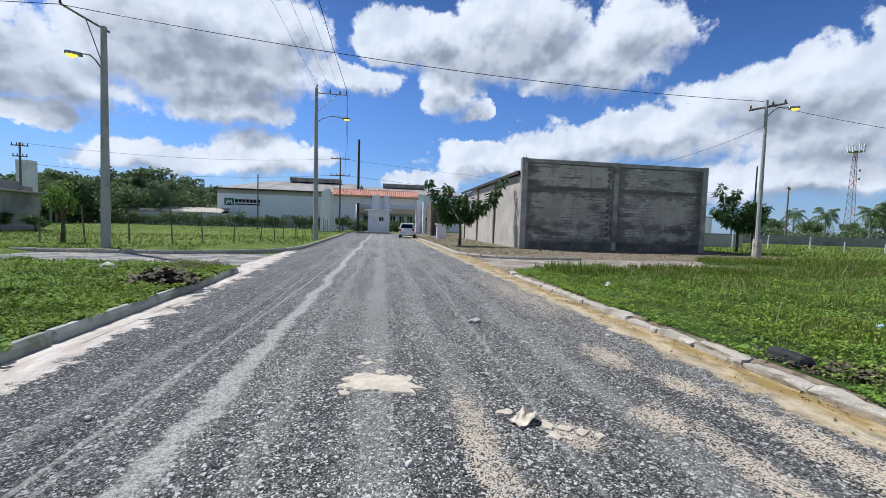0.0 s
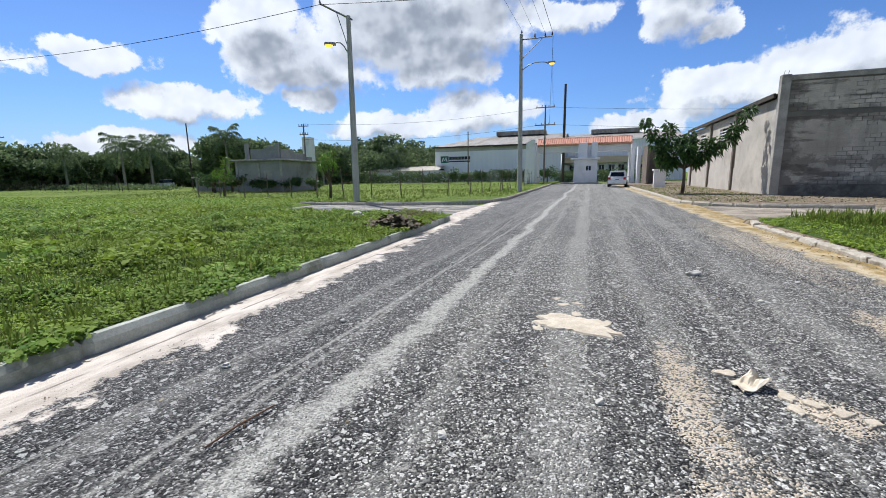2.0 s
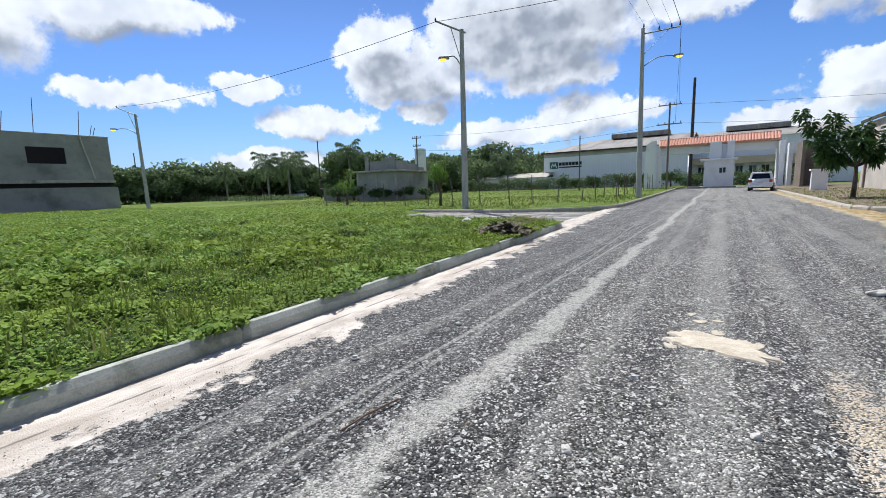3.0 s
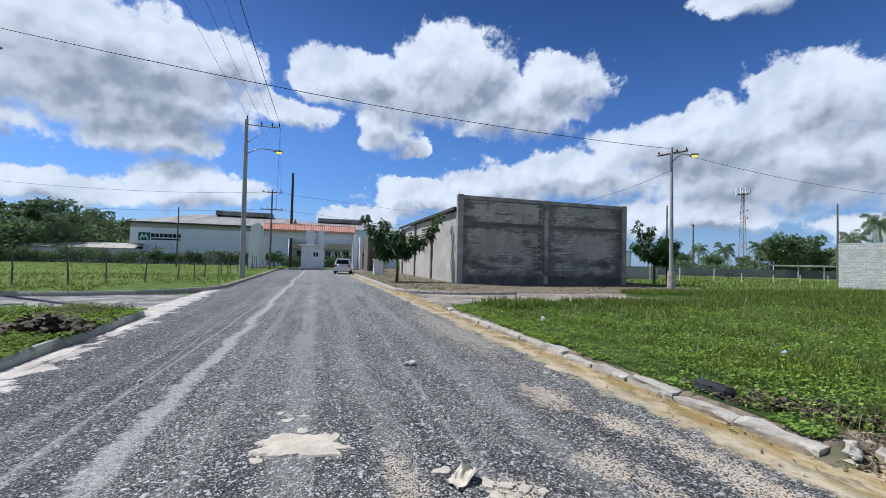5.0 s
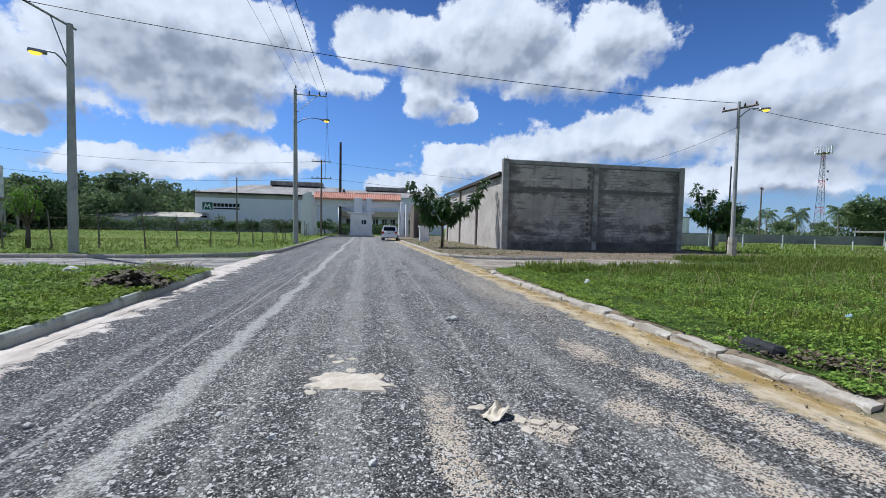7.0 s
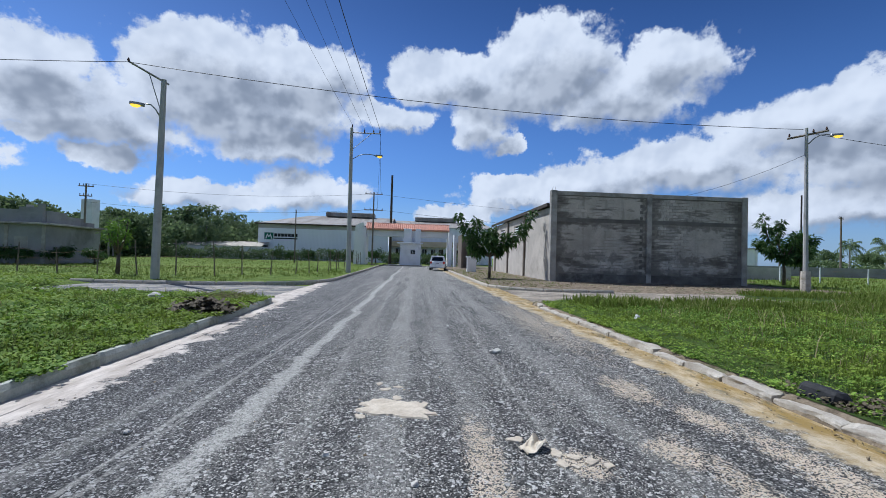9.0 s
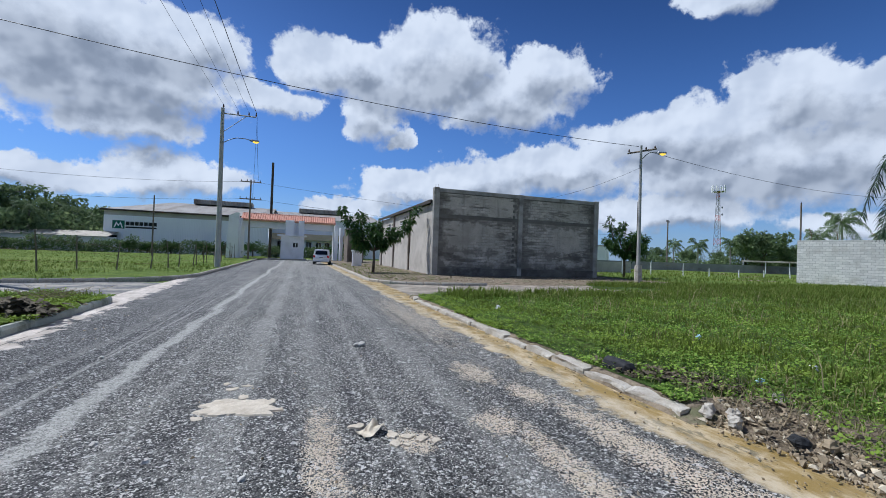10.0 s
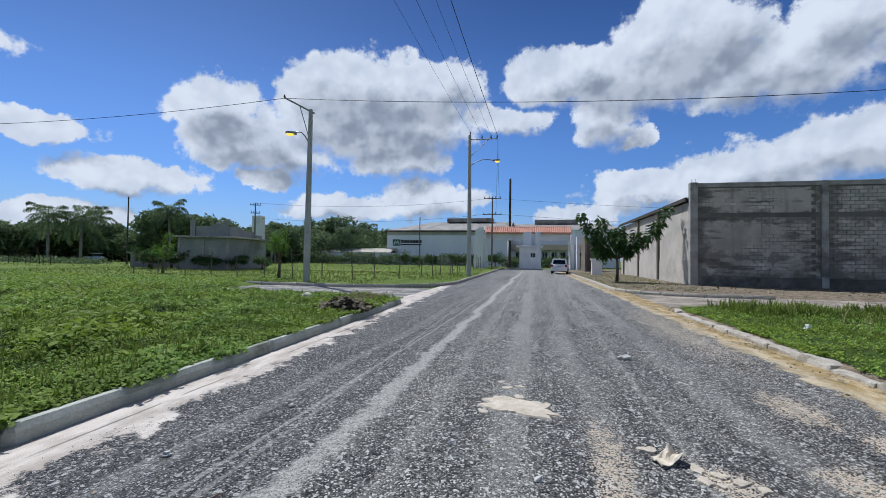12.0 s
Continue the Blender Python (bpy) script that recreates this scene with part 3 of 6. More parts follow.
def part(name, shape, mat, parent=None, label="", smooth=False):
    ob = new(name, shape.mesh(name, mat, smooth))
    ob.parent = parent
    return tagged(ob, label)


def thing(name, label, category, x=0.0, y=0.0, z=0.0, turn=0.0, group="", kind=""):
    ob = new(name)
    ob.matrix_basis = pose(x, y, z, 0, 0, turn)
    return tagged(ob, label, category, group, kind)


def setting(name, shape, mat, label, category, smooth=False):
    return tagged(part(name, shape, mat, None, "", smooth), label, category, "", "structure")


def bulk(name, verts, faces, mat, label, category, smooth=False):
    """Uncountable small pieces from arrays, one mesh."""
    me = bpy.data.meshes.new(name)
    verts, faces = np.asarray(verts, np.float32).reshape(-1, 3), np.asarray(faces, np.int32)
    k = faces.shape[1]
    me.vertices.add(len(verts)), me.loops.add(faces.size), me.polygons.add(len(faces))
    me.vertices.foreach_set("co", verts.ravel())
    me.loops.foreach_set("vertex_index", faces.ravel())
    me.polygons.foreach_set("loop_start", np.arange(0, faces.size, k, dtype=np.int32))
    me.polygons.foreach_set("use_smooth", np.full(len(faces), smooth))
    me.materials.append(mat)
    me.update(calc_edges=True)
    me.validate()
    return tagged(new(name, me), label, category, "", "stuff")


rnd = random.Random(7)
npr = np.random.default_rng(11)

# ---- ground, road and streets ----
KL = lambda y: -3.62 - 0.030 * y      # the kerb lines along the main road
KR = lambda y: 4.22 - 0.012 * y


def sheet(x0, x1, y0, y1, nx, ny, height, edge=None):
    """A grid of ground with its own height; edge(x, y) may move a point sideways."""
    s = Shape()
    pts = []
    for j in range(ny + 1):
        for i in range(nx + 1):
            x, y = x0 + (x1 - x0) * i / nx, y0 + (y1 - y0) * j / ny
            if edge:
                x, y = edge(i / nx, j / ny, x, y)
            pts.append((x, y, height(x, y)))
    return s.add(pts, [(j * (nx + 1) + i, j * (nx + 1) + i + 1, (j + 1) * (nx + 1) + i + 1, (j + 1) * (nx + 1) + i) for j in range(ny) for i in range(nx)])


def swell(x, y):
    return 0.05 * noise.noise(Vector((x * 0.35, y * 0.35, 0))) + 0.03 * noise.noise(Vector((x * 1.3, y * 1.3, 5)))


R = 2600.0
setting("ground", Shape().add([(R * math.cos(a), R * math.sin(a), -0.06) for a in (2 * math.pi * k / 48 for k in range(48))], [tuple(range(48))]),
        FIELD, "flat green weedy land reaching to the horizon", "ground")
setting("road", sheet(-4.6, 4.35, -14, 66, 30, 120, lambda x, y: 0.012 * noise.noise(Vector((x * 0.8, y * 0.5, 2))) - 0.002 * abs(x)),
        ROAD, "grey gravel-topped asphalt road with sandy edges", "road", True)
setting("side_street_west", sheet(-70, -4.55, 12.9, 18.6, 60, 6, lambda x, y: 0.0 + 0.01 * noise.noise(Vector((x, y, 1)))), SIDE, "worn grey asphalt side street with dust", "road", True)
setting("overgrown_street", sheet(-76, -12.8, 12.3, 18.6, 70, 10, lambda x, y: -0.02 + 0.18 * min(1, (-12.8 - x) / 2) + 0.05 * noise.noise(Vector((x * 0.7, y * 0.7, 3)))), FIELD, "green weeds grown over the end of the side street", "grass", True)
setting("side_street_east", sheet(4.3, 22, 13.0, 19.2, 40, 12, lambda x, y: 0.0 + 0.01 * noise.noise(Vector((x, y, 1)))), SANDY, "sandy unpaved side street with gravel", "road", True)


setting("overgrown_lane", sheet(14.5, 75, 13.3, 19.7, 90, 14, lambda x, y: -0.03 + 0.15 * min(1, max(0, (x - 15.5 - 1.6 * noise.noise(Vector((0, y * 0.6, 8)))) / 2.5)) + 0.05 * noise.noise(Vector((x * 0.7, y * 0.7, 3)))), VERGE, "grass grown over the far end of the sandy street", "grass", True)


def mound(x, y):
    """Low hummocks of the weed cover."""
    return 0.16 * noise.noise(Vector((x * 0.7, y * 0.7, 31))) + 0.09 * noise.noise(Vector((x * 1.9, y * 1.9, 12)))


def round_corner(u, v, x, y, cx, cy, r, sx, sy):
    """Pull the corner of a lot in to a rounded one."""
    dx, dy = (x - cx) * sx, (y - cy) * sy
    if dx > -r and dy > -r:
        d = math.hypot(dx + r, dy + r)
        if d > r:
            k = r / d
            return cx + sx * ((dx + r) * k - r), cy + sy * ((dy + r) * k - r)
    return x, y


def west_edge(u, v, x, y):
    x = -3.72 - 0.03 * y if u > 0.999 else x
    return round_corner(u, v, x, y, -4.05, 12.75, 0.8, 1, 1)


def east_edge(u, v, x, y):
    x = 4.32 - 0.012 * y if u < 0.001 else x
    return round_corner(u, v, x, y, 4.2, 13.6, 1.2, -1, 1)


setting("verge_west", sheet(-75, -3.7, -14, 12.75, 300, 110, lambda x, y: 0.13 + (swell(x, y) + 0.10 * min(1, max(0, (-4.6 - x) / 3)) + mound(x, y) * min(1, max(0, (-4.2 - x) / 1.2))) * (1 if x < -4.2 else 0.2), west_edge), VERGE, "low green weeds on the open lot beside the road", "grass", True)
setting("verge_east", sheet(4.3, 75, -14, 13.6, 130, 60, lambda x, y: (0.10 + (swell(x, y) + 0.06) * (1 if x > 4.9 else 0.2)) * (1 if y > 3.0 else min(1, max(-0.6, (x - 5.2) / 0.7))), east_edge), VERGE, "green grass lot beside the road", "grass", True)
setting("lot_west", sheet(-90, -4.3, 18.0, 74, 90, 70, lambda x, y: 0.10 + 0.8 * swell(x * 0.5, y * 0.5), lambda u, v, x, y: round_corner(u, v, x if u < 0.999 else -3.95 - 0.01 * y, y, -4.2, 18.0, 5.0, 1, -1)), FIELD, "green fenced lot with long grass", "grass", True)
setting("lot_east", sheet(3.95, 62, 18.7, 66, 90, 70, lambda x, y: -0.05 + 0.15 * min(1, (y - 18.7) / 1.3) + 0.8 * swell(x, y) * min(1, (y - 18.7) / 1.3), lambda u, v, x, y: round_corner(u, v, x, y, 3.95, 18.7, 3.0, -1, -1)), SOIL, "bare brown building lot with scattered rubble and weeds", "soil", True)
setting("field_east", sheet(24.0, 100, 19.4, 120, 40, 40, lambda x, y: 0.13 + swell(x * 0.5, y * 0.5)), FIELD, "green pasture behind the new buildings", "grass", True)


def kerb(name, label, path, mat, w, h, step, uneven=0.0, skip=()):
    """A kerb of single stones laid end to end along a path."""
    top = thing(name, label, "kerb", kind="structure")
    legs = [(Vector(a), Vector(b)) for a, b in zip(path, path[1:])]
    n = 0
    for a, b in legs:
        length = (b - a).length
        count = max(1, round(length / step))
        ang = math.degrees(math.atan2(b.y - a.y, b.x - a.x))
        for i in range(count):
            n += 1
            p = a.lerp(b, (i + 0.5) / count)
            if any(lo < p.y < hi for lo, hi in skip):
                continue
            if uneven > 0.02:
                s, half, cut = Shape(), length / count / 2 * rnd.uniform(0.93, 0.995), 9
                hh = h + rnd.uniform(-0.03, 0.025)
                for j in range(cut):
                    u = -half + 2 * half * j / (cut - 1)
                    e = 0.02 if j in (0, cut - 1) else 0.0
                    for yy, zz in ((-w / 2, -0.08), (-w / 2 - 0.01, hh * 0.55), (-w / 2 + 0.015, hh - 0.006 - e), (0, hh - e), (w / 2 - 0.012, hh - 0.006 - e), (w / 2, hh * 0.5), (w / 2, -0.08)):
                        q = Vector((u * 3.0 + n * 7.7, yy * 9, zz * 9))
                        s.v.append((u, yy + uneven * 0.9 * noise.noise(q) + 0.02 * noise.noise(q * 3.1), zz + uneven * 0.5 * noise.noise(q + Vector((9, 9, 9))) + 0.012 * noise.noise(q * 3.3)))
                s.f = [(j * 7 + k, j * 7 + 7 + k, j * 7 + 8 + k, j * 7 + 1 + k) for j in range(cut - 1) for k in range(6)] + [tuple(range(7)), tuple(range(cut * 7 - 1, cut * 7 - 8, -1))]
            else:
                s = Shape().box(-length / count / 2 + 0.0015, length / count / 2 - 0.0015, -w / 2, w / 2, -0.08, h + rnd.uniform(-uneven, uneven) * 0.5, None, 0.055)
            if 0 < uneven <= 0.02:
                s.v = [(x + uneven * noise.noise(Vector((x * 4 + n, y * 9, z * 9))), y + uneven * noise.noise(Vector((x * 4, y * 9 + n, z * 9))), z + 0.6 * uneven * noise.noise(Vector((x * 5, y * 9, z * 9 + n)))) for x, y, z in s.v]
            ob = part("kerb_stone", s, mat, top)
            ob.matrix_basis = pose(p.x, p.y, 0, rnd.uniform(-1, 1) * uneven * 60, 0, ang + rnd.uniform(-1, 1) * uneven * 20)
    return top


def arc(cx, cy, r, a0, a1, n):
    return [(cx + r * math.cos(radians(a0 + (a1 - a0) * k / n)), cy + r * math.sin(radians(a0 + (a1 - a0) * k / n)), 0) for k in range(n + 1)]


kerb("kerb_west", "grey concrete kerb along the weedy lot", [(KL(-8), -8, 0), (KL(2), 2, 0), (KL(11.9), 11.9, 0)] + arc(-4.77, 11.95, 0.8, 0, 90, 4)[1:] + [(-13.2, 12.8, 0)], KERB, 0.15, 0.145, 3.2, 0.003)
setting("kerb_backing", sheet(4.02, 4.95, -8, 13.2, 12, 90, lambda x, y: (0.02 + 0.08 * min(1, max(0, (x - KR(y) + 0.03) / 0.10)) - (0.08 if x < 4.05 else 0) - 0.12 * max(0, (x - 4.4)) if y > 2.55 else -0.04) + 0.010 * noise.noise(Vector((x * 4, y * 4, 0)))), SOIL, "strip of bare soil behind the broken kerb", "soil", True)
kerb("kerb_east", "pale limewashed kerb, chipped and broken", [(KR(2.6), 2.6, 0), (KR(12.2), 12.2, 0)] + arc(5.3, 12.3, 1.22, 180, 90, 4)[1:] + [(10.5, 13.55, 0)], KERBPALE, 0.185, 0.09, 0.75, 0.05, ((3.75, 4.05), (6.9, 7.0)))
kerb("kerb_far_west", "pale concrete kerb round the fenced lot corner", [(-14, 17.9, 0), (-9.2, 18.0, 0)] + arc(-9.2, 23.0, 5.0, -90, -2, 8)[1:] + [(-4.35, 40, 0), (-4.6, 56, 0)] + arc(-7.0, 56, 2.4, 0, 60, 3)[1:], KERBPALE, 0.16, 0.15, 1.0, 0.008)
kerb("kerb_far_east", "pale concrete kerb round the building lot", [(9.5, 18.6, 0), (7.0, 18.6, 0)] + arc(7.0, 21.7, 3.1, -90, -180, 6)[1:] + [(3.75, 44, 0), (4.2, 58, 0)], KERBPALE, 0.16, 0.14, 1.0, 0.012)


# ---- the unfinished warehouse ----
WX0, WX1, WY, WH = 8.95, 22.5, 26.25, 6.02


def warehouse():
    top = thing("warehouse", "unfinished cement-block warehouse with beige-grey plastered flank", "building", 0, 0, 0)
    part("front_wall", Shape().box(WX0 + 0.35, WX1 - 0.35, WY + 0.06, WY + 0.26, -0.05, WH - 0.25), MORTARWALL, top, "dark bare block wall with mortar smears")
    part("ring_beam", Shape().box(WX0 + 0.3, WX1 - 0.3, WY - 0.015, WY + 0.27, WH - 0.25, WH, None, 0.02), COLUMN, top, "raw concrete top beam")
    part("ground_beam", Shape().box(WX0 + 0.3, WX1 - 0.3, WY - 0.02, WY + 0.27, -0.05, 0.62, None, 0.02), DAMP, top, "damp concrete plinth")
    for x0, x1 in ((WX0 + 0.41, 15.44), (15.8, WX1 - 0.41)):
        part("tie_beam", Shape().box(x0, x1, WY + 0.012, WY + 0.07, 4.02, 4.27, None, 0.01), MORTARWALL, top, "stained tie beam in the block wall")
    for x in (WX0, 15.45, WX1 - 0.4):
        part("column", Shape().box(x, x + 0.4 if x != 15.45 else x + 0.34, WY - 0.05, WY + 0.32, -0.05, WH + (0.04 if x != 15.45 else 0.02), None, 0.025), COLUMN, top, "raw concrete column")
    # flank along the road, with pilasters, a louvre and a sloping eave
    fl = 20.0
    s = Shape()
    holes = [(WY + 8.7, WY + 10.5), (WY + 14.4, WY + 16.2)]
    low_z, high_z = 3.1, 4.4
    runs = [(WY + 0.3, holes[0][0]), (holes[0][1], holes[1][0]), (holes[1][1], WY + fl)]
    for y0, y1 in runs:
        s.box(WX0 + 0.12, WX0 + 0.32, y0, y1, -0.05, 5.0)
    for y0, y1 in holes:
        s.box(WX0 + 0.12, WX0 + 0.32, y0, y1, -0.05, low_z).box(WX0 + 0.12, WX0 + 0.32, y0, y1, high_z, 5.0)
    part("flank_wall", s, FLANK, top, "light beige-grey cement-plastered side wall")
    part("plinth_band", Shape().box(WX0 + 0.09, WX0 + 0.12, WY + 0.35, WY + fl, 0.05, 1.55), FLANK, top)
    for y in (WY + 6.5, WY + 12.5, WY + 18.5):
        part("pilaster", Shape().box(WX0 - 0.02, WX0 + 0.14, y, y + 0.3, -0.05, 5.02, None, 0.02), BROWNWALL, top, "brown concrete pilaster")
    for y0, y1 in holes:
        # a black panel behind the slats gives the vent its shade
        louvre = part("louvre", Shape().box(WX0 + 0.28, WX0 + 0.31, y0, y1, low_z, high_z), SHADEBLACK, top, "louvred vent with white slats, black panel for its shade")
        for k in range(6):
            z = low_z + 0.1 + k * 0.2
            part("louvre_slat", Shape().box(WX0 + 0.13, WX0 + 0.27, y0 - 0.02, y1 + 0.02, z - 0.03, z + 0.02), WHITE, louvre)
    part("roof", Shape().add([(WX0 - 0.12, WY + 0.3, 5.2), (WX0 - 0.12, WY + fl + 0.2, 5.2), (15.7, WY + fl + 0.2, 6.6), (15.7, WY + 0.3, 5.9), (22.6, WY + fl + 0.2, 5.2), (22.6, WY + 0.3, 5.2)], [(0, 1, 2, 3), (3, 2, 4, 5)]), SHEET, top, "weathered metal roof sheets")
    part("fascia", Shape().box(WX0 - 0.16, WX0 - 0.06, WY + 0.32, WY + fl + 0.2, 5.02, 5.24), DARKPOST, top, "dark eave board")
    part("back_wall", Shape().box(WX0 + 0.35, WX1, WY + fl - 0.2, WY + fl, -0.05, 5.0), PLASTER, top)
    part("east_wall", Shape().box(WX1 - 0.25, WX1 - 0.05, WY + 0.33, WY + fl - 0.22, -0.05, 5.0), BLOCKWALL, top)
    for x in (WX0 + 0.1, WX0 + 0.28):
        part("rebar", Shape().tube([(x, WY + 0.1, WH), (x + 0.03, WY + 0.1, WH + 0.25)], 0.01, 5), RUST, top)
    return top


WAREHOUSE = warehouse()


# ---- poles, lamps and lines ----
def lamp_parts(pole, root, tip, sides=8):
    a, b = Vector(root), Vector(tip)
    mid = a.lerp(b, 0.45) + Vector((0, 0, 0.28))
    arm = part("lamp_arm", Shape().tube([a, a.lerp(mid, 0.5) + Vector((0, 0, 0.06)), mid, mid.lerp(b, 0.5) + Vector((0, 0, 0.05)), b], 0.03, 7), STEEL, pole, "curved steel lamp arm", True)
    d = (b - a)
    d.z = 0
    d.normalize()
    m = Matrix.Translation(b) @ d.to_track_quat("X", "Z").to_matrix().to_4x4()
    head = part("lamp_head", Shape().box(-0.18, 0.38, -0.12, 0.12, -0.03, 0.09, m, 0.05), STEEL, pole, "cobra-head street lamp")
    glass = Shape().lump((0, 0, 0), (0.20, 0.12, 0.12), rnd, 0.05, 6, 10)
    glass.v = [tuple(m @ Vector((x + 0.16, y, min(z, 0.0) - 0.03))) for x, y, z in glass.v]
    part("lamp_glass", glass, LAMPGLOW, head, "glowing amber lamp glass", True)


def concrete_pole(x, y, h, lean=(0.0, 0.0), arm=None, lamp=None, style="arm", label="", stout=1.0):
    """arm: the way the bracket points, in degrees east of +y; lamp: its height, reach and way."""
    top = thing("utility_pole", label or "tapered grey concrete street pole with bracket and lit lamp", "pole", x, y, 0, 0, "street poles")
    s = Shape()
    r0, r1 = 0.19 * stout, 0.11 * stout
    s.tube([(0, 0, -0.2), (lean[0] * 0.5, lean[1] * 0.5, h * 0.5), (lean[0], lean[1], h)], [r0, (r0 + r1) / 2, r1], 8)
    part("shaft", s, POLE, top)
    if stout < 1:
        part("painted_base", Shape().tube([(0, 0, -0.1), (0, 0, 1.0), (0, 0, 1.25)], [0.24, 0.235, 0.215], 8), KERBPALE, top, "whitewashed foot")
    if arm is not None:
        d = Vector((math.sin(radians(arm)), math.cos(radians(arm)), 0))
        peak = Vector((lean[0], lean[1], h))
        if style == "arm":
            tip = peak + d * 1.35 + Vector((0, 0, 0.55))
            root = peak + Vector((0, 0, -0.18)) - d * 0.2
            part("bracket", Shape().tube([root, tip], 0.045, 4), STEEL, top, "slanting steel bracket")
            part("brace", Shape().tube([peak + Vector((0, 0, -1.4)) + d * 0.1, root.lerp(tip, 0.5)], 0.022, 5), STEEL, top)
            part("insulator", Shape().tube([tip, tip + Vector((0, 0, 0.05)), tip + Vector((0, 0, 0.16))], [0.03, 0.055, 0.025], 8), PORCELAIN, top)
        elif style == "side":
            root, tip = peak + Vector((0, 0, -0.35)), peak + d * 2.1 + Vector((0, 0, -0.35))
            part("crossarm", Shape().tube([root, tip], 0.045, 4), STEEL, top, "horizontal steel bracket")
            part("brace", Shape().tube([peak + Vector((0, 0, -1.7)), root.lerp(tip, 0.72)], 0.025, 5), STEEL, top)
            for k in (0.02, 0.45, 0.78, 1.0):
                p = root.lerp(tip, k) + Vector((0, 0, 0.04 if k > 0.1 else 0.38))
                part("insulator", Shape().tube([p, p + Vector((0, 0, 0.07)), p + Vector((0, 0, 0.12)), p + Vector((0, 0, 0.24))], [0.02, 0.06, 0.05, 0.03], 8), PORCELAIN, top)
        else:
            part("crossarm", Shape().tube([peak - d * 0.85 + Vector((0, 0, -0.5)), peak + d * 0.95 + Vector((0, 0, -0.28))], 0.06, 4), WOOD, top, "weathered crossarm")
            for k in (-0.75, 0.3, 0.85):
                p = peak + d * k + Vector((0, 0, -0.34 + 0.1 * k))
                part("insulator", Shape().tube([p, p + Vector((0, 0, 0.08)), p + Vector((0, 0, 0.2))], [0.03, 0.06, 0.025], 8), PORCELAIN, top)
    if lamp:
        lh, reach, way_ = lamp
        d = Vector((math.sin(radians(way_)), math.cos(radians(way_)), 0))
        k = lh / h
        root = Vector((lean[0] * k, lean[1] * k, lh))
        lamp_parts(top, root + d * 0.1, root + d * reach + Vector((0, 0, 0.35)))
    return top


concrete_pole(-11.6, 19.5, 9.25, (0.02, 0.05), -112, (7.55, 0.85, -118), "arm")
concrete_pole(-4.75, 31.1, 10.95, (-0.08, 0), 90, (8.6, 1.95, 85), "side", "tapered concrete street pole with side bracket, insulators and lit lamp")
concrete_pole(22.25, 21.8, 9.4, (-0.05, 0), 130, (8.5, 1.2, 120), "cross", "concrete street pole with short crossarm and whitewashed foot", 0.7)
concrete_pole(-46.5, 17.8, 9.1, (-0.1, 0), -155, (7.3, 1.7, -150), "arm")
concrete_pole(-4.75, -24, 10.95, (0, 0), 90, None, "side", "tapered concrete pole carrying the road's cables")


def timber_pole(x, y, h, arms, mat, label, way_=90.0, r=0.12):
    top = thing("timber_pole", label, "pole", x, y, 0, 0, "timber poles")
    part("shaft", Shape().tube([(0, 0, -0.2), (0, 0, h)], [r, r * 0.7], 8), mat, top)
    d = Vector((math.sin(radians(way_)), math.cos(radians(way_)), 0))
    for z, half in arms:
        part("crossarm", Shape().tube([d * -half + Vector((0, 0, z)), d * half + Vector((0, 0, z))], 0.06, 4), mat, top)
        for k in (-0.9, -0.35, 0.35, 0.9):
            p = d * half * k + Vector((0, 0, z + 0.05))
            part("insulator", Shape().tube([p, p + Vector((0, 0, 0.22))], 0.04, 6), PORCELAIN, top)
    return top


timber_pole(-5.4, 54.5, 9.7, ((9.45, 1.15), (7.35, 1.25)), WOOD, "grey timber power pole with two crossarms")
timber_pole(-4.0, 70.0, 15.0, (), DARKPOST, "tall dark timber post behind the gate", r=0.24)
timber_pole(-16.3, 58.0, 7.4, (), WOOD, "bare timber pole before the factory", r=0.1)
timber_pole(-37.0, 49.0, 8.6, ((8.3, 0.7), (7.2, 0.6)), WOOD, "timber power pole behind the grey house", 75)
timber_pole(-50.0, 42.0, 8.6, (), DARKPOST, "thin dark pole in the field", r=0.1)
timber_pole(-78.0, 52.0, 9.0, ((8.8, 1.2), (7.8, 1.2)), WOOD, "timber power pole among palms", 60)
timber_pole(-100.0, 46.0, 9.5, ((9.3, 0.9),), WOOD, "timber power pole beyond the field", 60)
timber_pole(-92.0, 34.0, 9.5, (), DARKPOST, "thin dark pole beyond the field", r=0.12)
timber_pole(62, 56, 9.0, ((8.7, 1.1),), WOOD, "pale power pole beyond the pasture", 60, 0.14)
timber_pole(60, 64, 8.6, ((8.3, 1.2), (7.6, 1.0)), WOOD, "timber power pole beyond the pasture", 60)
timber_pole(27.6, 27.5, 6.6, (), DARKPOST, "thin dark pole beside the warehouse", r=0.07)
timber_pole(58, 33, 9.3, ((9.1, 0.5),), WOOD, "slim pole behind the roofless house", 60, 0.12)


def cable(label, a, b, sag, r=0.018, name="cable"):
    a, b = Vector(a), Vector(b)
    pts = [a.lerp(b, k / 14) - Vector((0, 0, sag * 4 * (k / 14) * (1 - k / 14))) for k in range(15)]
    return tagged(part(name, Shape().tube(pts, r, 5), CABLE, None, "", True), label, "cable", "overhead cables")


for x, z, r in ((-4.82, 11.25, 0.007), (-3.85, 10.85, 0.007), (-3.2, 10.85, 0.007), (-2.7, 10.85, 0.015)):
    cable("thin black overhead cable above the road", (x, 31.1, z), (x, -24, z), 0.75, r)
cable("black cable slung between two street poles across the road", (-12.85, 19.0, 9.75), (21.7, 21.5, 9.2), 0.55, 0.016)
cable("black cable slung between street poles along the side street", (-12.85, 19.0, 9.75), (-47.1, 16.6, 9.65), 0.7, 0.014)
cable("black cable running on from the street pole", (22.9, 22.1, 9.2), (62, 24, 9.1), 0.9, 0.014)
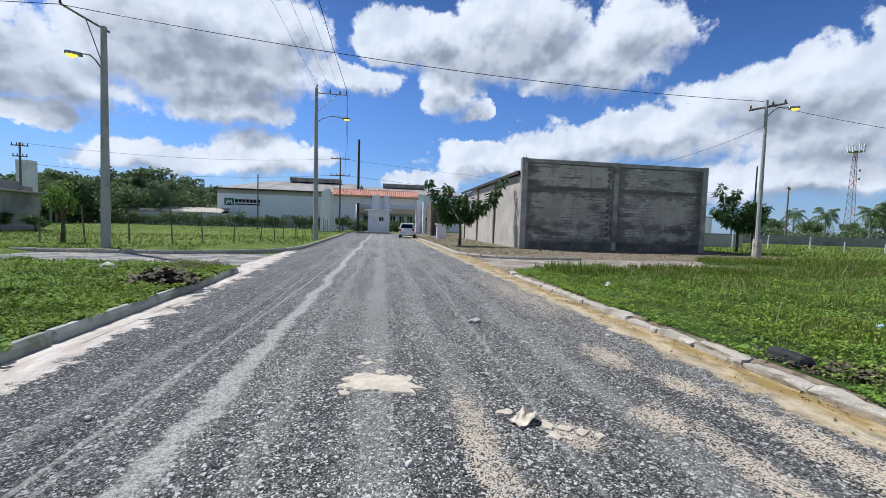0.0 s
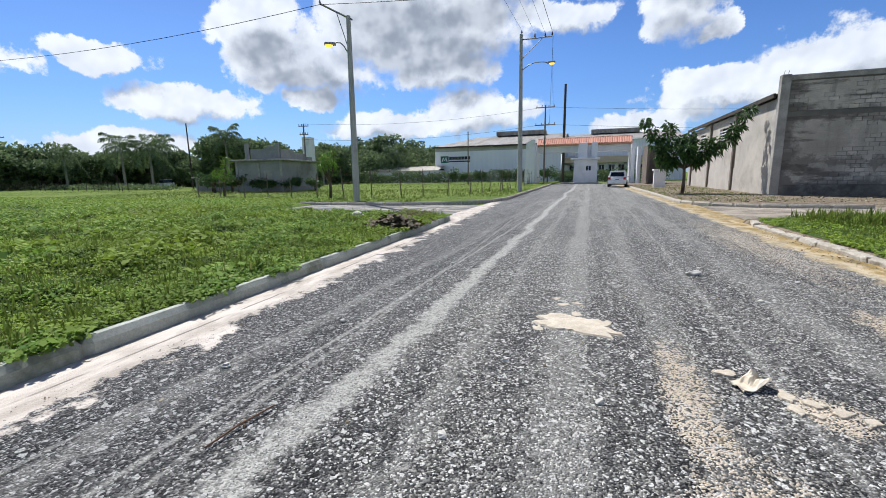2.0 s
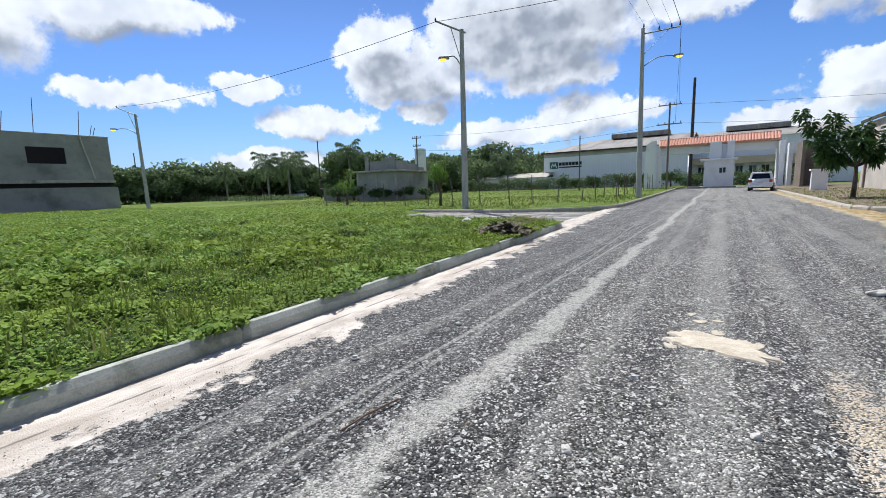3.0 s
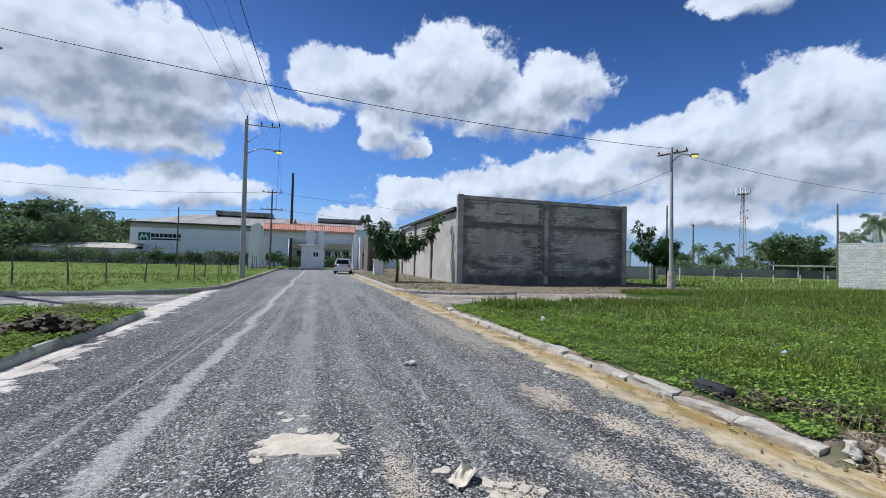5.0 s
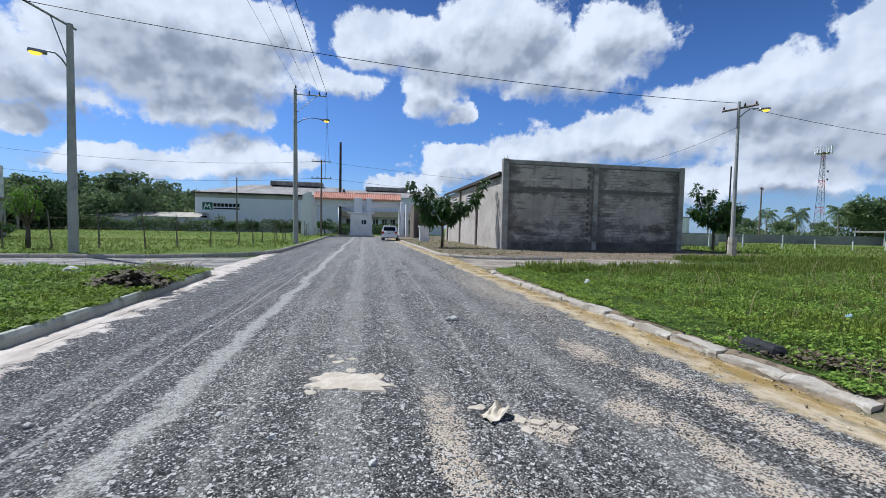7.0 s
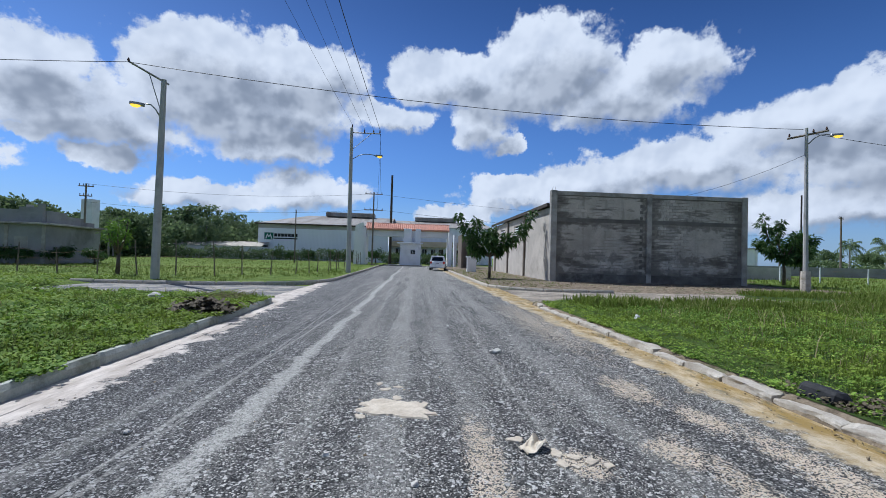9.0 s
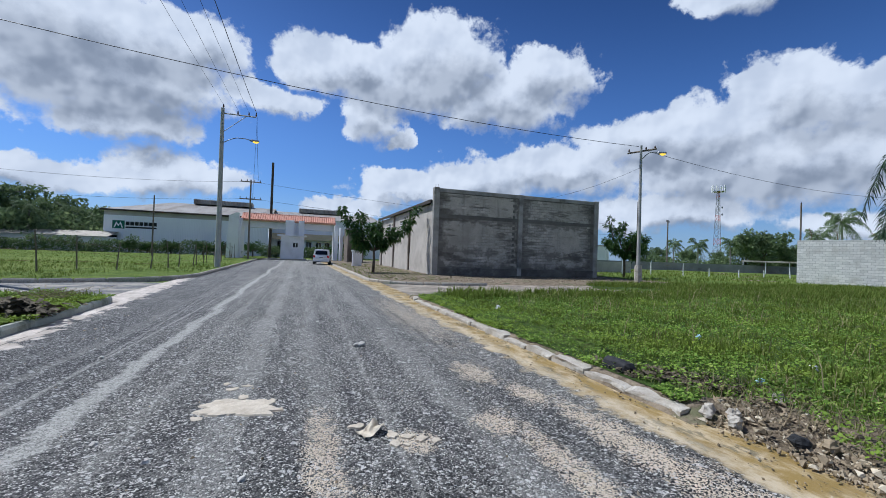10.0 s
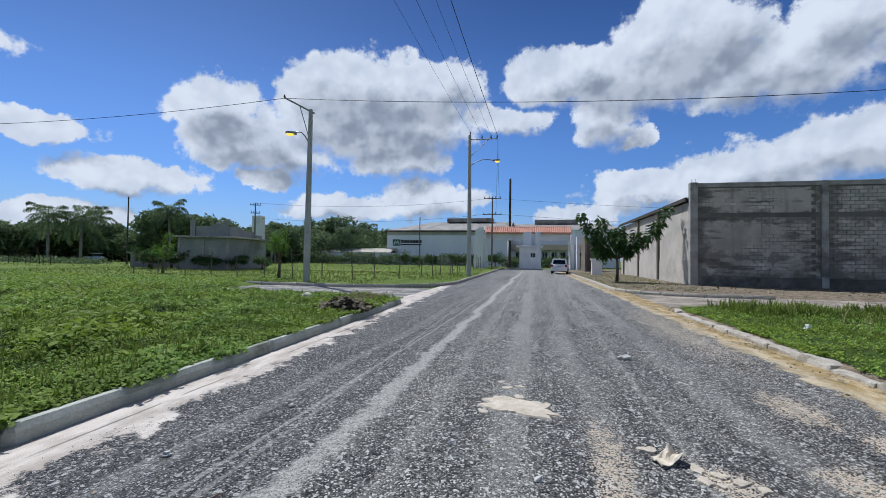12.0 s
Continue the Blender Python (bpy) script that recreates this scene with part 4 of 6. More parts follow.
cable("drop cable down to the timber pole", (-2.68, 31.1, 10.6), (-4.4, 54.5, 9.5), 1.6, 0.012)
cable("cable hanging from the bracket", (-2.66, 31.1, 10.6), (-2.75, 31.1, 4.8), 0.0, 0.008)
cable("drop cable from the street pole", (22.2, 21.8, 7.9), (17.5, 27.4, 5.9), 0.3, 0.010)
for z in (9.5, 7.45):
    cable("power line before the factory", (-5.4, 54.5, z), (-37, 49, z - 0.9), 0.8, 0.014)
    cable("power line before the factory", (-5.4, 54.5, z), (60, 64, z - 0.9), 1.0, 0.014)


# ---- the gate with its guardhouse ----
def gate():
    gy = 62.0
    top = thing("entrance_gate", "white entrance gate with red clay tile roof and guardhouse", "gate", 0, 0, 0)
    # tall flat end panels, stepped
    part("panel", Shape().add([(x, y, z) for y in (gy - 2.6, gy - 2.2) for x, z in ((-8.6, 0), (-7.15, 0), (-7.15, 6.0), (-7.55, 6.05), (-8.35, 5.6))], [(0, 1, 2, 3, 4), (9, 8, 7, 6, 5)] + [(k, k + 5, (k + 1) % 5 + 5, (k + 1) % 5) for k in range(5)]).box(-7.3, -6.9, gy - 2.19, gy + 1.2, 0, 5.4, None, 0.03), WHITE, top, "tall white wall panel")
    part("panel", Shape().box(5.0, 5.5, gy - 2.6, gy + 1.2, 0, 5.0, None, 0.03), WHITE, top, "tall white wall panel")
    part("panel", Shape().box(5.62, 6.0, gy - 4.4, gy - 2.7, 0, 4.6, None, 0.03), WHITE, top, "tall white wall panel")
    part("beam", Shape().box(-6.9, 5.0, gy - 0.7, gy + 0.9, 4.3, 5.12, None, 0.02), WHITE, top, "pale concrete portal beam")
    roof = part("roof", Shape().box(-7.0, 5.2, gy - 1.25, gy + 1.5, 5.12, 5.26, None, 0.02), BEIGE, top)
    for k in range(41):
        x = -6.95 + k * 0.3
        s = Shape().tube([(x, gy - 1.4, 5.28), (x, gy + 0.2, 6.15)], 0.155, 7)
        part("barrel_tile", s, TILE, roof)
    part("ridge", Shape().tube([(-7.1, gy + 0.2, 6.17), (5.25, gy + 0.2, 6.17)], 0.17, 7), TILE, roof, "clay ridge tiles")
    # guardhouse with a tower over it
    hole = (-0.45, 0.2, 1.75, 2.35)
    s = Shape()
    for x0, x1, z0, z1 in ((-2.0, hole[0], 0, 3.25), (hole[1], 1.0, 0, 3.25), (hole[0], hole[1], 0, hole[2]), (hole[0], hole[1], hole[3], 3.25)):
        s.box(x0, x1, gy - 2.2, gy - 2.0, z0, z1)
    s.box(-2.0, -1.8, gy - 2.0, gy + 1.4, 0, 3.25).box(0.8, 1.0, gy - 2.0, gy + 1.4, 0, 3.25).box(-1.8, 0.8, gy + 1.2, gy + 1.4, 0, 3.25)
    part("guardhouse_wall", s, WHITE, top, "white guardhouse wall")
    part("guardhouse_roof", Shape().box(-2.45, 1.3, gy - 2.6, gy + 1.7, 3.25, 3.42, None, 0.03), WHITE, top, "flat white slab")
    win = part("window", Shape().box(hole[0] + 0.02, hole[1] - 0.02, gy - 2.08, gy - 2.04, hole[2], hole[3]), DARKGLASS, top, "small dark window")
    part("window_frame", Shape().box(-0.15, -0.1, gy - 2.12, gy - 2.085, hole[2], hole[3]), WHITE, win)
    part("tower", Shape().box(-1.5, -0.35, gy - 1.7, gy + 0.4, 3.42, 5.45, None, 0.03).box(0.2, 0.95, gy - 1.7, gy + 0.4, 3.42, 5.45, None, 0.03).box(-0.35, 0.2, gy - 1.2, gy + 0.2, 3.42, 5.45), WHITE, top, "white tower with a recessed slot")
    part("plinth", Shape().box(-2.4, 1.3, gy - 2.7, gy + 1.8, -0.05, 0.16, None, 0.03), KERBPALE, top)
    return top


gate()
s = Shape().box(6.05, 8.6, 56.0, 56.25, 0, 4.4).box(6.05, 6.3, 52.0, 56.0, 0, 4.4)
tagged(part("boundary_wall", s, BROWNWALL), "brown rendered boundary wall beside the gate", "wall")
tagged(part("low_wall", Shape().box(5.3, 6.2, 40.0, 40.5, 0, 1.5, None, 0.03).box(5.2, 6.3, 39.9, 40.6, 1.5, 1.62, None, 0.03), WHITE), "short white plastered pier by the kerb", "wall")
tagged(part("barrier_kerb", Shape().box(-3.6, -2.4, 58.6, 60.6, 0, 0.22, None, 0.06), KERBPALE), "pale concrete traffic island before the gate", "kerb")


# ---- factory behind the gate ----
def factory():
    fy = 80.0
    top = thing("factory_hall", "long white factory hall with grey sheet roof and company sign", "building")
    part("wall", Shape().box(-29.4, -5.0, fy, fy + 0.4, 0, 6.0), FACTORY, top, "pale painted wall")
    part("wall_band", Shape().box(-29.4, -5.0, fy + 0.05, fy + 0.4, 6.0, 6.9), PLASTER, top, "grey upper band under the eave")
    part("side_wall", Shape().box(-29.4, -29.0, fy + 0.4, fy + 45, 0, 6.9), FACTORY, top)
    part("roof", Shape().add([(-29.8, fy - 0.5, 6.9), (-4.6, fy - 0.5, 6.9), (-4.6, fy + 14, 9.8), (-23.5, fy + 14, 9.8), (-29.8, fy + 46, 6.9), (-4.6, fy + 46, 6.9)], [(0, 1, 2, 3), (0, 3, 4), (3, 2, 5, 4)]), SHEET, top, "grey corrugated roof")
    # dark board added as the shadow line below the roof edge
    part("fascia", Shape().box(-29.8, -4.6, fy - 0.56, fy - 0.48, 6.7, 6.96), DARKPOST, top, "dark board put in for the shadow under the eave")
    part("ridge_vent", Shape().box(-19.5, -9.0, fy + 12, fy + 15, 9.7, 10.6, None, 0.1), SHEET, top, "raised roof ventilator")
    part("window", Shape().box(-28.6, -27.5, fy - 0.03, fy - 0.004, 1.9, 2.7), DARKGLASS, top)
    # company sign: a green badge and plain dark bars for its lettering
    sign = part("sign", Shape().box(-28.2, -26.55, fy - 0.06, fy - 0.01, 3.85, 5.15), SIGNGREEN, top, "green company badge with plain dark bars")
    part("badge_mark", Shape().add([(-28.02 + dx * 0.76, fy - 0.085, 4.0 + (z - 3.7) * 0.8) for dx, z in ((0.0, 3.7), (0.25, 3.7), (0.55, 4.5), (0.85, 3.9), (1.15, 4.5), (1.45, 3.7), (1.7, 3.7), (1.25, 4.95), (0.85, 4.3), (0.45, 4.95))], [(0, 1, 2, 9), (9, 2, 3, 8), (8, 3, 4, 7), (7, 4, 5, 6)]), WHITE, sign)
    for k in range(7):
        part("lettering_bar", Shape().box(-26.4 + k * 0.63, -26.4 + k * 0.63 + 0.52, fy - 0.05, fy - 0.01, 4.42, 5.02), SIGNBLACK, sign)
    part("lettering_bar", Shape().box(-26.4, -22.1, fy - 0.05, fy - 0.01, 3.98, 4.22), SIGNBLACK, sign)
    office = thing("office_block", "white factory office with beige band and dark windows", "building")
    oy = 84.0
    part("wall", Shape().box(-5.0, 16, oy, oy + 0.4, 0, 7.4), FACTORY, office)
    part("canopy", Shape().box(-4.5, 14, oy - 1.6, oy - 0.02, 3.3, 4.4, None, 0.05), BEIGE, office, "beige canopy band")
    part("roof", Shape().add([(-5, oy - 0.4, 7.4), (16.4, oy - 0.4, 7.4), (16.4, oy + 16, 9.9), (-5, oy + 16, 9.9)], [(0, 1, 2, 3)]), SHEET, office)
    part("ridge_vent", Shape().box(0.0, 9.5, oy + 13, oy + 17, 9.7, 10.6, None, 0.1), SHEET, office)
    for x in (-3.6, 1.6, 3.4, 5.0, 6.8, 8.6):
        w = part("window", Shape().box(x, x + 0.95, oy - 0.05, oy - 0.004, 1.5, 2.9), DARKGLASS, office, "dark window")
        part("window_frame", Shape().box(x + 0.44, x + 0.5, oy - 0.08, oy - 0.055, 1.5, 2.9), WHITE, w)


factory()
shed = thing("long_shed", "long low white shed with tin roof behind the hedge", "shed")
part("wall", Shape().box(-42, -27.5, 76, 84, 0, 2.4), WHITE, shed)
part("roof", Shape().add([(-42.4, 75.5, 2.4), (-27.2, 75.5, 2.4), (-27.2, 80, 3.3), (-42.4, 80, 3.3), (-42.4, 84.5, 2.4), (-27.2, 84.5, 2.4)], [(0, 1, 2, 3), (3, 2, 5, 4)]), KERBPALE, shed, "pale tin roof")


# ---- white car ----
def car():
    top = thing("car", "white sport utility car parked by the kerb, rear view", "car", 2.58, 43.6, 0, -6)
    top.matrix_basis = pose(2.58, 43.6, 0, 0, 0, -6) @ Matrix.Diagonal((0.92, 0.92, 0.94, 1))
    # half widths and heights along the length, from the tail forwards
    s = Shape()
    secs = [(0.0, 0.80, 0.42, 0.95), (0.06, 0.86, 0.34, 1.02), (0.6, 0.90, 0.30, 1.03), (1.4, 0.91, 0.28, 1.02), (2.8, 0.91, 0.28, 1.0), (3.5, 0.89, 0.30, 0.98), (4.15, 0.84, 0.34, 0.86), (4.4, 0.70, 0.42, 0.74)]
    for y, w, z0, z1 in secs:
        s.v += [(-w * 0.92, y, z0), (-w, y, z0 + 0.18), (-w, y, z1 - 0.2), (-w * 0.93, y, z1), (w * 0.93, y, z1), (w, y, z1 - 0.2), (w, y, z0 + 0.18), (w * 0.92, y, z0)]
    for i in range(len(secs) - 1):
        s.f += [(i * 8 + k, i * 8 + (k + 1) % 8, i * 8 + 8 + (k + 1) % 8, i * 8 + 8 + k) for k in range(8)]
    s.f += [tuple(range(7, -1, -1)), tuple(range(len(secs) * 8 - 8, len(secs) * 8))]
    body = part("body", s, CARPAINT, top, "", True)
    c = Shape()
    cab = [(0.10, 0.80, 1.0, 1.06), (0.42, 0.74, 1.0, 1.60), (0.95, 0.70, 1.0, 1.67), (2.0, 0.70, 1.0, 1.66), (2.5, 0.69, 1.0, 1.58), (3.25, 0.78, 0.96, 1.02)]
    for y, w, z0, z1 in cab:
        c.v += [(-0.86, y, z0), (-w, y, z1), (w, y, z1), (0.86, y, z0)]
    for i in range(len(cab) - 1):
        c.f += [(i * 4 + k, i * 4 + (k + 1) % 4, i * 4 + 4 + (k + 1) % 4, i * 4 + 4 + k) for k in range(4)]
    c.f += [(3, 2, 1, 0), (20, 21, 22, 23)]
    part("cabin", c, CARPAINT, top)
    part("rear_window", Shape().add([(-0.68, 0.10, 1.10), (0.68, 0.10, 1.10), (0.60, 0.34, 1.52), (-0.60, 0.34, 1.52)], [(0, 1, 2, 3)]).add([(-0.68, 0.13, 1.10), (0.68, 0.13, 1.10), (0.60, 0.37, 1.52), (-0.60, 0.37, 1.52)], [(3, 2, 1, 0)]), DARKGLASS, top, "tinted rear window")
    for sx in (-1, 1):
        part("side_window", Shape().add([(sx * 0.855, 0.5, 1.06), (sx * 0.855, 2.95, 1.06), (sx * 0.735, 2.35, 1.54), (sx * 0.745, 0.75, 1.54)], [(0, 1, 2, 3)]), DARKGLASS, top)
        part("tail_light", Shape().box(sx * 0.74 - 0.12, sx * 0.74 + 0.12, -0.03, 0.06, 0.78, 1.02, None, 0.02), REDLENS, top, "red tail light")
        part("door_mirror", Shape().lump((sx * 1.0, 2.75, 1.08), (0.10, 0.06, 0.08), rnd, 0.05), CARPAINT, top)
        for y in (0.85, 3.5):
            tyre = part("wheel", Shape().tube([(sx * 0.72, y, 0.34), (sx * 0.93, y, 0.34)], 0.345, 20), RUBBER, top, "black tyre")
            part("rim", Shape().tube([(sx * 0.90, y, 0.34), (sx * 0.945, y, 0.34)], 0.21, 12), CHROME, tyre, "alloy rim")
    part("bumper", Shape().box(-0.86, 0.86, -0.08, 0.08, 0.36, 0.62, None, 0.05), CARPAINT, top)
    part("bumper_trim", Shape().box(-0.75, 0.75, -0.05, 0.07, 0.27, 0.40, None, 0.03), RUBBER, top)
    plate = part("number_plate", Shape().box(-0.26, 0.26, -0.03, 0.0, 0.72, 0.86), WHITE, top)
    part("plate_bar", Shape().box(-0.19, 0.19, -0.037, -0.032, 0.765, 0.815), SIGNBLACK, plate)
    part("spoiler", Shape().box(-0.70, 0.70, 0.26, 0.5, 1.58, 1.63, None, 0.015), CARPAINT, top)
    return top


car()
far_car = thing("car", "small white car far off beside the field", "car", -70.0, 53.4, 0, 70)
part("body", Shape().box(-0.85, 0.85, -2.1, 2.1, 0.3, 0.9, None, 0.2), CARPAINT, far_car)
part("cabin", Shape().box(-0.72, 0.72, -1.5, 0.9, 0.9, 1.36, None, 0.2), DARKGLASS, far_car)
part("roof", Shape().box(-0.66, 0.66, -1.3, 0.6, 1.36, 1.46, None, 0.05), CARPAINT, far_car)
for wx, wy in ((-0.8, -1.3), (0.8, -1.3), (-0.8, 1.3), (0.8, 1.3)):
    part("wheel", Shape().tube([(wx - 0.08, wy, 0.32), (wx + 0.08, wy, 0.32)], 0.32, 14), RUBBER, far_car)


# ---- roofless block house on the grass ----
def wall_run(parent, length, height, holes, mat, label, thick=0.16, m=None):
    """A straight wall along +x with openings (x0, x1, z0, z1) left between its panels."""
    edges = sorted({0.0, length, *[h[0] for h in holes], *[h[1] for h in holes]})
    for a, b in zip(edges, edges[1:]):
        cuts = sorted((h[2], h[3]) for h in holes if h[0] <= a and h[1] >= b)
        z = -0.1
        for z0, z1 in cuts + [(height, height)]:
            if z0 > z:
                panel = part("wall_panel", Shape().box(a, b, 0, thick, z, z0), mat, parent, label)
                panel.matrix_basis = m or Matrix()
            z = z1


def block_house():
    d = Vector((46.3, 5.6, 0)) - Vector((40.95, 23.3, 0))
    top = thing("block_house", "roofless pale cement-block house under construction", "house", 40.95, 23.3, 0, math.degrees(math.atan2(d.y, d.x)))
    wall_run(top, 7.3, 3.8, (), PALEBLOCK, "pale block wall with clear joints")
    wall_run(top, 14.6, 4.15, ((1.05, 2.2, 1.55, 3.4), (5.9, 6.9, 2.3, 3.45), (7.9, 9.4, 1.5, 3.6)), PALEBLOCK, "pale block wall with dark openings", m=pose(8.0, 0.35, 0))
    for k, x in enumerate((7.25, 7.95, 11.2, 14.9, 22.4)):
        part("column", Shape().box(x, x + 0.22, -0.03 if k < 1 else 0.32, 0.55, -0.1, 3.95 if k < 1 else 4.2, None, 0.02), PLASTER, top)
    part("door_leaf", Shape().box(7.5, 7.56, 0.25, 1.15, 0.0, 2.6), BROWNWALL, top, "brown board standing in the doorway")
    for x, y0 in ((0.0, 0.16), (7.28, 0.56), (22.4, 0.56)):
        s = Shape().box(x, x + 0.16, y0, y0 + 8.5, -0.1, 3.6)
        part("cross_wall", s, PALEBLOCK, top)
    part("back_wall", Shape().box(0.0, 22.6, 8.6, 8.76, -0.1, 3.6), PALEBLOCK, top)
    # black panel in place of the shade behind the openings
    part("inner_wall", Shape().box(7.5, 22.3, 1.3, 1.4, 0.0, 3.7), SHADEBLACK, top, "black panel for the shade inside the openings")
    # unseen slab added over the rooms to shut out daylight
    part("slab", Shape().box(7.5, 22.4, 0.56, 8.6, 3.75, 3.9), DARKPLASTER, top)
    for k in range(13):
        x = 1.0 + k * 1.75 + rnd.uniform(-0.4, 0.4)
        h = rnd.uniform(0.6, 2.4)
        y = rnd.choice((0.1, 0.5, 4.0, 8.6))
        part("rebar", Shape().tube([(x, y, 3.5), (x + 0.05, y, 3.6 + h * 0.6), (x + rnd.uniform(-0.4, 0.4), y, 3.6 + h)], 0.022, 5), RUST, top, "bent rusty reinforcing bar")
    for k in range(3):
        part("plank", Shape().box(0, 1.8, 0, 0.2, 0, 0.05, pose(10.5 + k * 0.6, 0.2 + k * 0.1, 4.2 + k * 0.05, 0, -8 + 8 * k, 10)), WOOD, top)
    return top


block_house()


# ---- two-storey shell across the western lot ----
def shell_building():
    top = thing("concrete_shell", "unfinished two-storey grey building with rods on its roof", "building", -55, 18.35, 0, -90)
    # along +x of the thing runs the side towards the camera
    s = Shape().box(0, 16, 0, 0.2, -0.1, 3.0)
    s.v = [(x, y, z if z < 1 else 2.55) for x, y, z in s.v]
    # black strip painted in for the shade between wall and slab
    part("recess", Shape().box(0.35, 16, -0.6, -0.45, 2.5, 3.0), SHADEBLACK, top, "black strip for the shade under the slab")
    part("ground_floor_wall", s, DARKPLASTER, top, "grey rendered ground floor wall")
    part("ground_floor_side", Shape().box(0, 0.2, -9, -0.01, -0.1, 2.55), DARKPLASTER, top)
    part("floor_slab", Shape().box(0.1, 16, -9, 0.12, 3.0, 3.3, None, 0.02), COLUMN, top, "dark floor slab")
    wall_run(top, 15.4, 4.4, ((3.7, 6.6, 1.6, 3.2), (9.4, 12.0, 1.6, 3.2)), DARKPLASTER, "grey upper wall with window opening", m=pose(0.2, -0.25, 3.3))
    part("upper_side", Shape().box(0.2, 0.4, -9, -0.26, 3.2, 7.7), DARKPLASTER, top)
    # black panel in place of the shade behind the upper openings
    part("inner_wall", Shape().box(0.8, 16, -4.2, -4.0, 3.2, 7.6), SHADEBLACK, top)
    part("parapet", Shape().box(0.15, 16, -0.3, -0.02, 7.7, 7.82, None, 0.01), COLUMN, top)
    # a loose pole leaning from the roof edge down to the slab
    part("drain_pipe", Shape().tube([(2.6, 0.06, 7.6), (1.9, 0.3, 3.4)], 0.07, 7), PLASTER, top, "long pale pole leaning on the wall")
    for x, h in ((2.6, 2.6), (6.0, 3.4), (8.2, 1.9), (1.7, 1.2), (1.45, 1.0), (12.5, 1.6)):
        part("rebar", Shape().tube([(x, -0.2, 7.7), (x - 0.3, -0.2, 7.7 + h)], 0.03, 5), RUST, top)
    return top


shell_building()


# ---- grey house behind the fence ----
def grey_house():
    """Its origin is the corner towards the road; the front runs to -x and the side to +y."""
    top = thing("grey_house", "unfinished grey block house with flat roof and low parapets", "house", -26.95, 32.2, 0, 10)
    s = Shape().box(-4.84, 0, 0, 0.2, -0.1, 3.0)
    part("front_wall", s, DARKPLASTER, top, "grey cement front wall")
    part("side_wall", Shape().box(-0.2, 0, 0.2, 7.1, -0.1, 3.0), DARKPLASTER, top)
    part("side_wall", Shape().box(-4.84, -4.64, 0.2, 7.1, -0.1, 3.0), DARKPLASTER, top)
    part("back_wall", Shape().box(-4.64, -0.2, 6.9, 7.1, -0.1, 3.0), DARKPLASTER, top)
    part("roof_slab", Shape().box(-5.15, 0.45, -0.4, 7.4, 3.0, 3.14, None, 0.02), COLUMN, top, "thin flat concrete slab")
    for x in (-4.75, -2.5, -0.25):
        part("pilaster", Shape().box(x, x + 0.22, -0.06, -0.002, -0.1, 3.0, None, 0.01), COLUMN, top)
    # stepped stubs of the next storey: x0, x1, y0, y1, height
    for x0, x1, y0, y1, h in ((-3.9, -3.55, 0.3, 0.5, 1.5), (-3.3, -1.9, 0.3, 0.5, 0.95), (-1.9, -0.75, 0.3, 0.5, 1.15), (-0.75, -0.45, 0.3, 0.6, 1.45), (-0.55, -0.35, 0.6, 3.0, 0.95), (-0.55, -0.35, 3.0, 5.2, 0.7), (-0.55, -0.35, 5.2, 6.8, 0.4), (-2.9, -2.5, 2.6, 2.8, 1.5), (-4.6, -2.9, 2.6, 2.8, 0.6)):
        part("parapet", Shape().box(x0, x1, y0, y1, 3.14, 3.14 + h), DARKPLASTER, top, "stub of grey block wall on the roof")
    part("window", Shape().box(-1.9, -1.1, -0.012, -0.002, 1.2, 2.1), COLUMN, top, "walled-up window")
    return top


grey_house()
tagged(part("water_tower", Shape().box(-47.4, -45.9, 62.0, 63.5, 0, 8.3, None, 0.03), WHITE), "plain white water tower block behind the trees", "tower")
low = thing("low_shed", "small shed with pale tin roof among bushes", "shed", -37.5, 35.0, 0, 35)
part("wall", Shape().box(-2.5, 2.5, 0, 3, 0, 1.5), DARKPLASTER, low)
part("roof", Shape().box(-2.8, 2.8, -0.3, 3.2, 1.5, 1.62, None, 0.02), KERBPALE, low, "pale tin roof")
tagged(part("greenhouse_roof", Shape().box(-104, -92, 47, 50, 0.9, 1.5, None, 0.1), KERBPALE), "long pale low roof far across the field", "shed")
tagged(part("concrete_wall", Shape().box(0, 60, 0, 0.2, 0, 1.5, pose(40, 62, 0, 0, 0, -16)), DARKPLASTER), "long low grey boundary wall beyond the pasture", "wall")
tagged(part("concrete_wall", Shape().box(0, 11, 0, 0.2, 0, 1.35, pose(26, 38, 0, 0, 0, 0)), PLASTER), "pale low wall behind the warehouse", "wall")
store = thing("storehouse", "far white storehouse with flat roof beyond the pasture", "building", 58, 72, 0, -45)
part("wall", Shape().box(-3.5, 3.5, 0, 6, 0, 4.4), WHITE, store)
part("roof", Shape().box(-3.7, 3.7, -0.2, 6.2, 4.4, 4.6), SHEET, store)
stand = thing("open_shelter", "open pale-roofed shelter on thin posts in the pasture", "shelter", 78, 48, 0, -58)
part("roof", Shape().box(-5, 5, 0, 3, 2.1, 2.35, None, 0.03), KERBPALE, stand)
for x in (-4.8, -1.6, 1.6, 4.8):
    part("post", Shape().tube([(x, 0.2, 0), (x, 0.2, 2.1)], 0.07, 6), WHITE, stand)


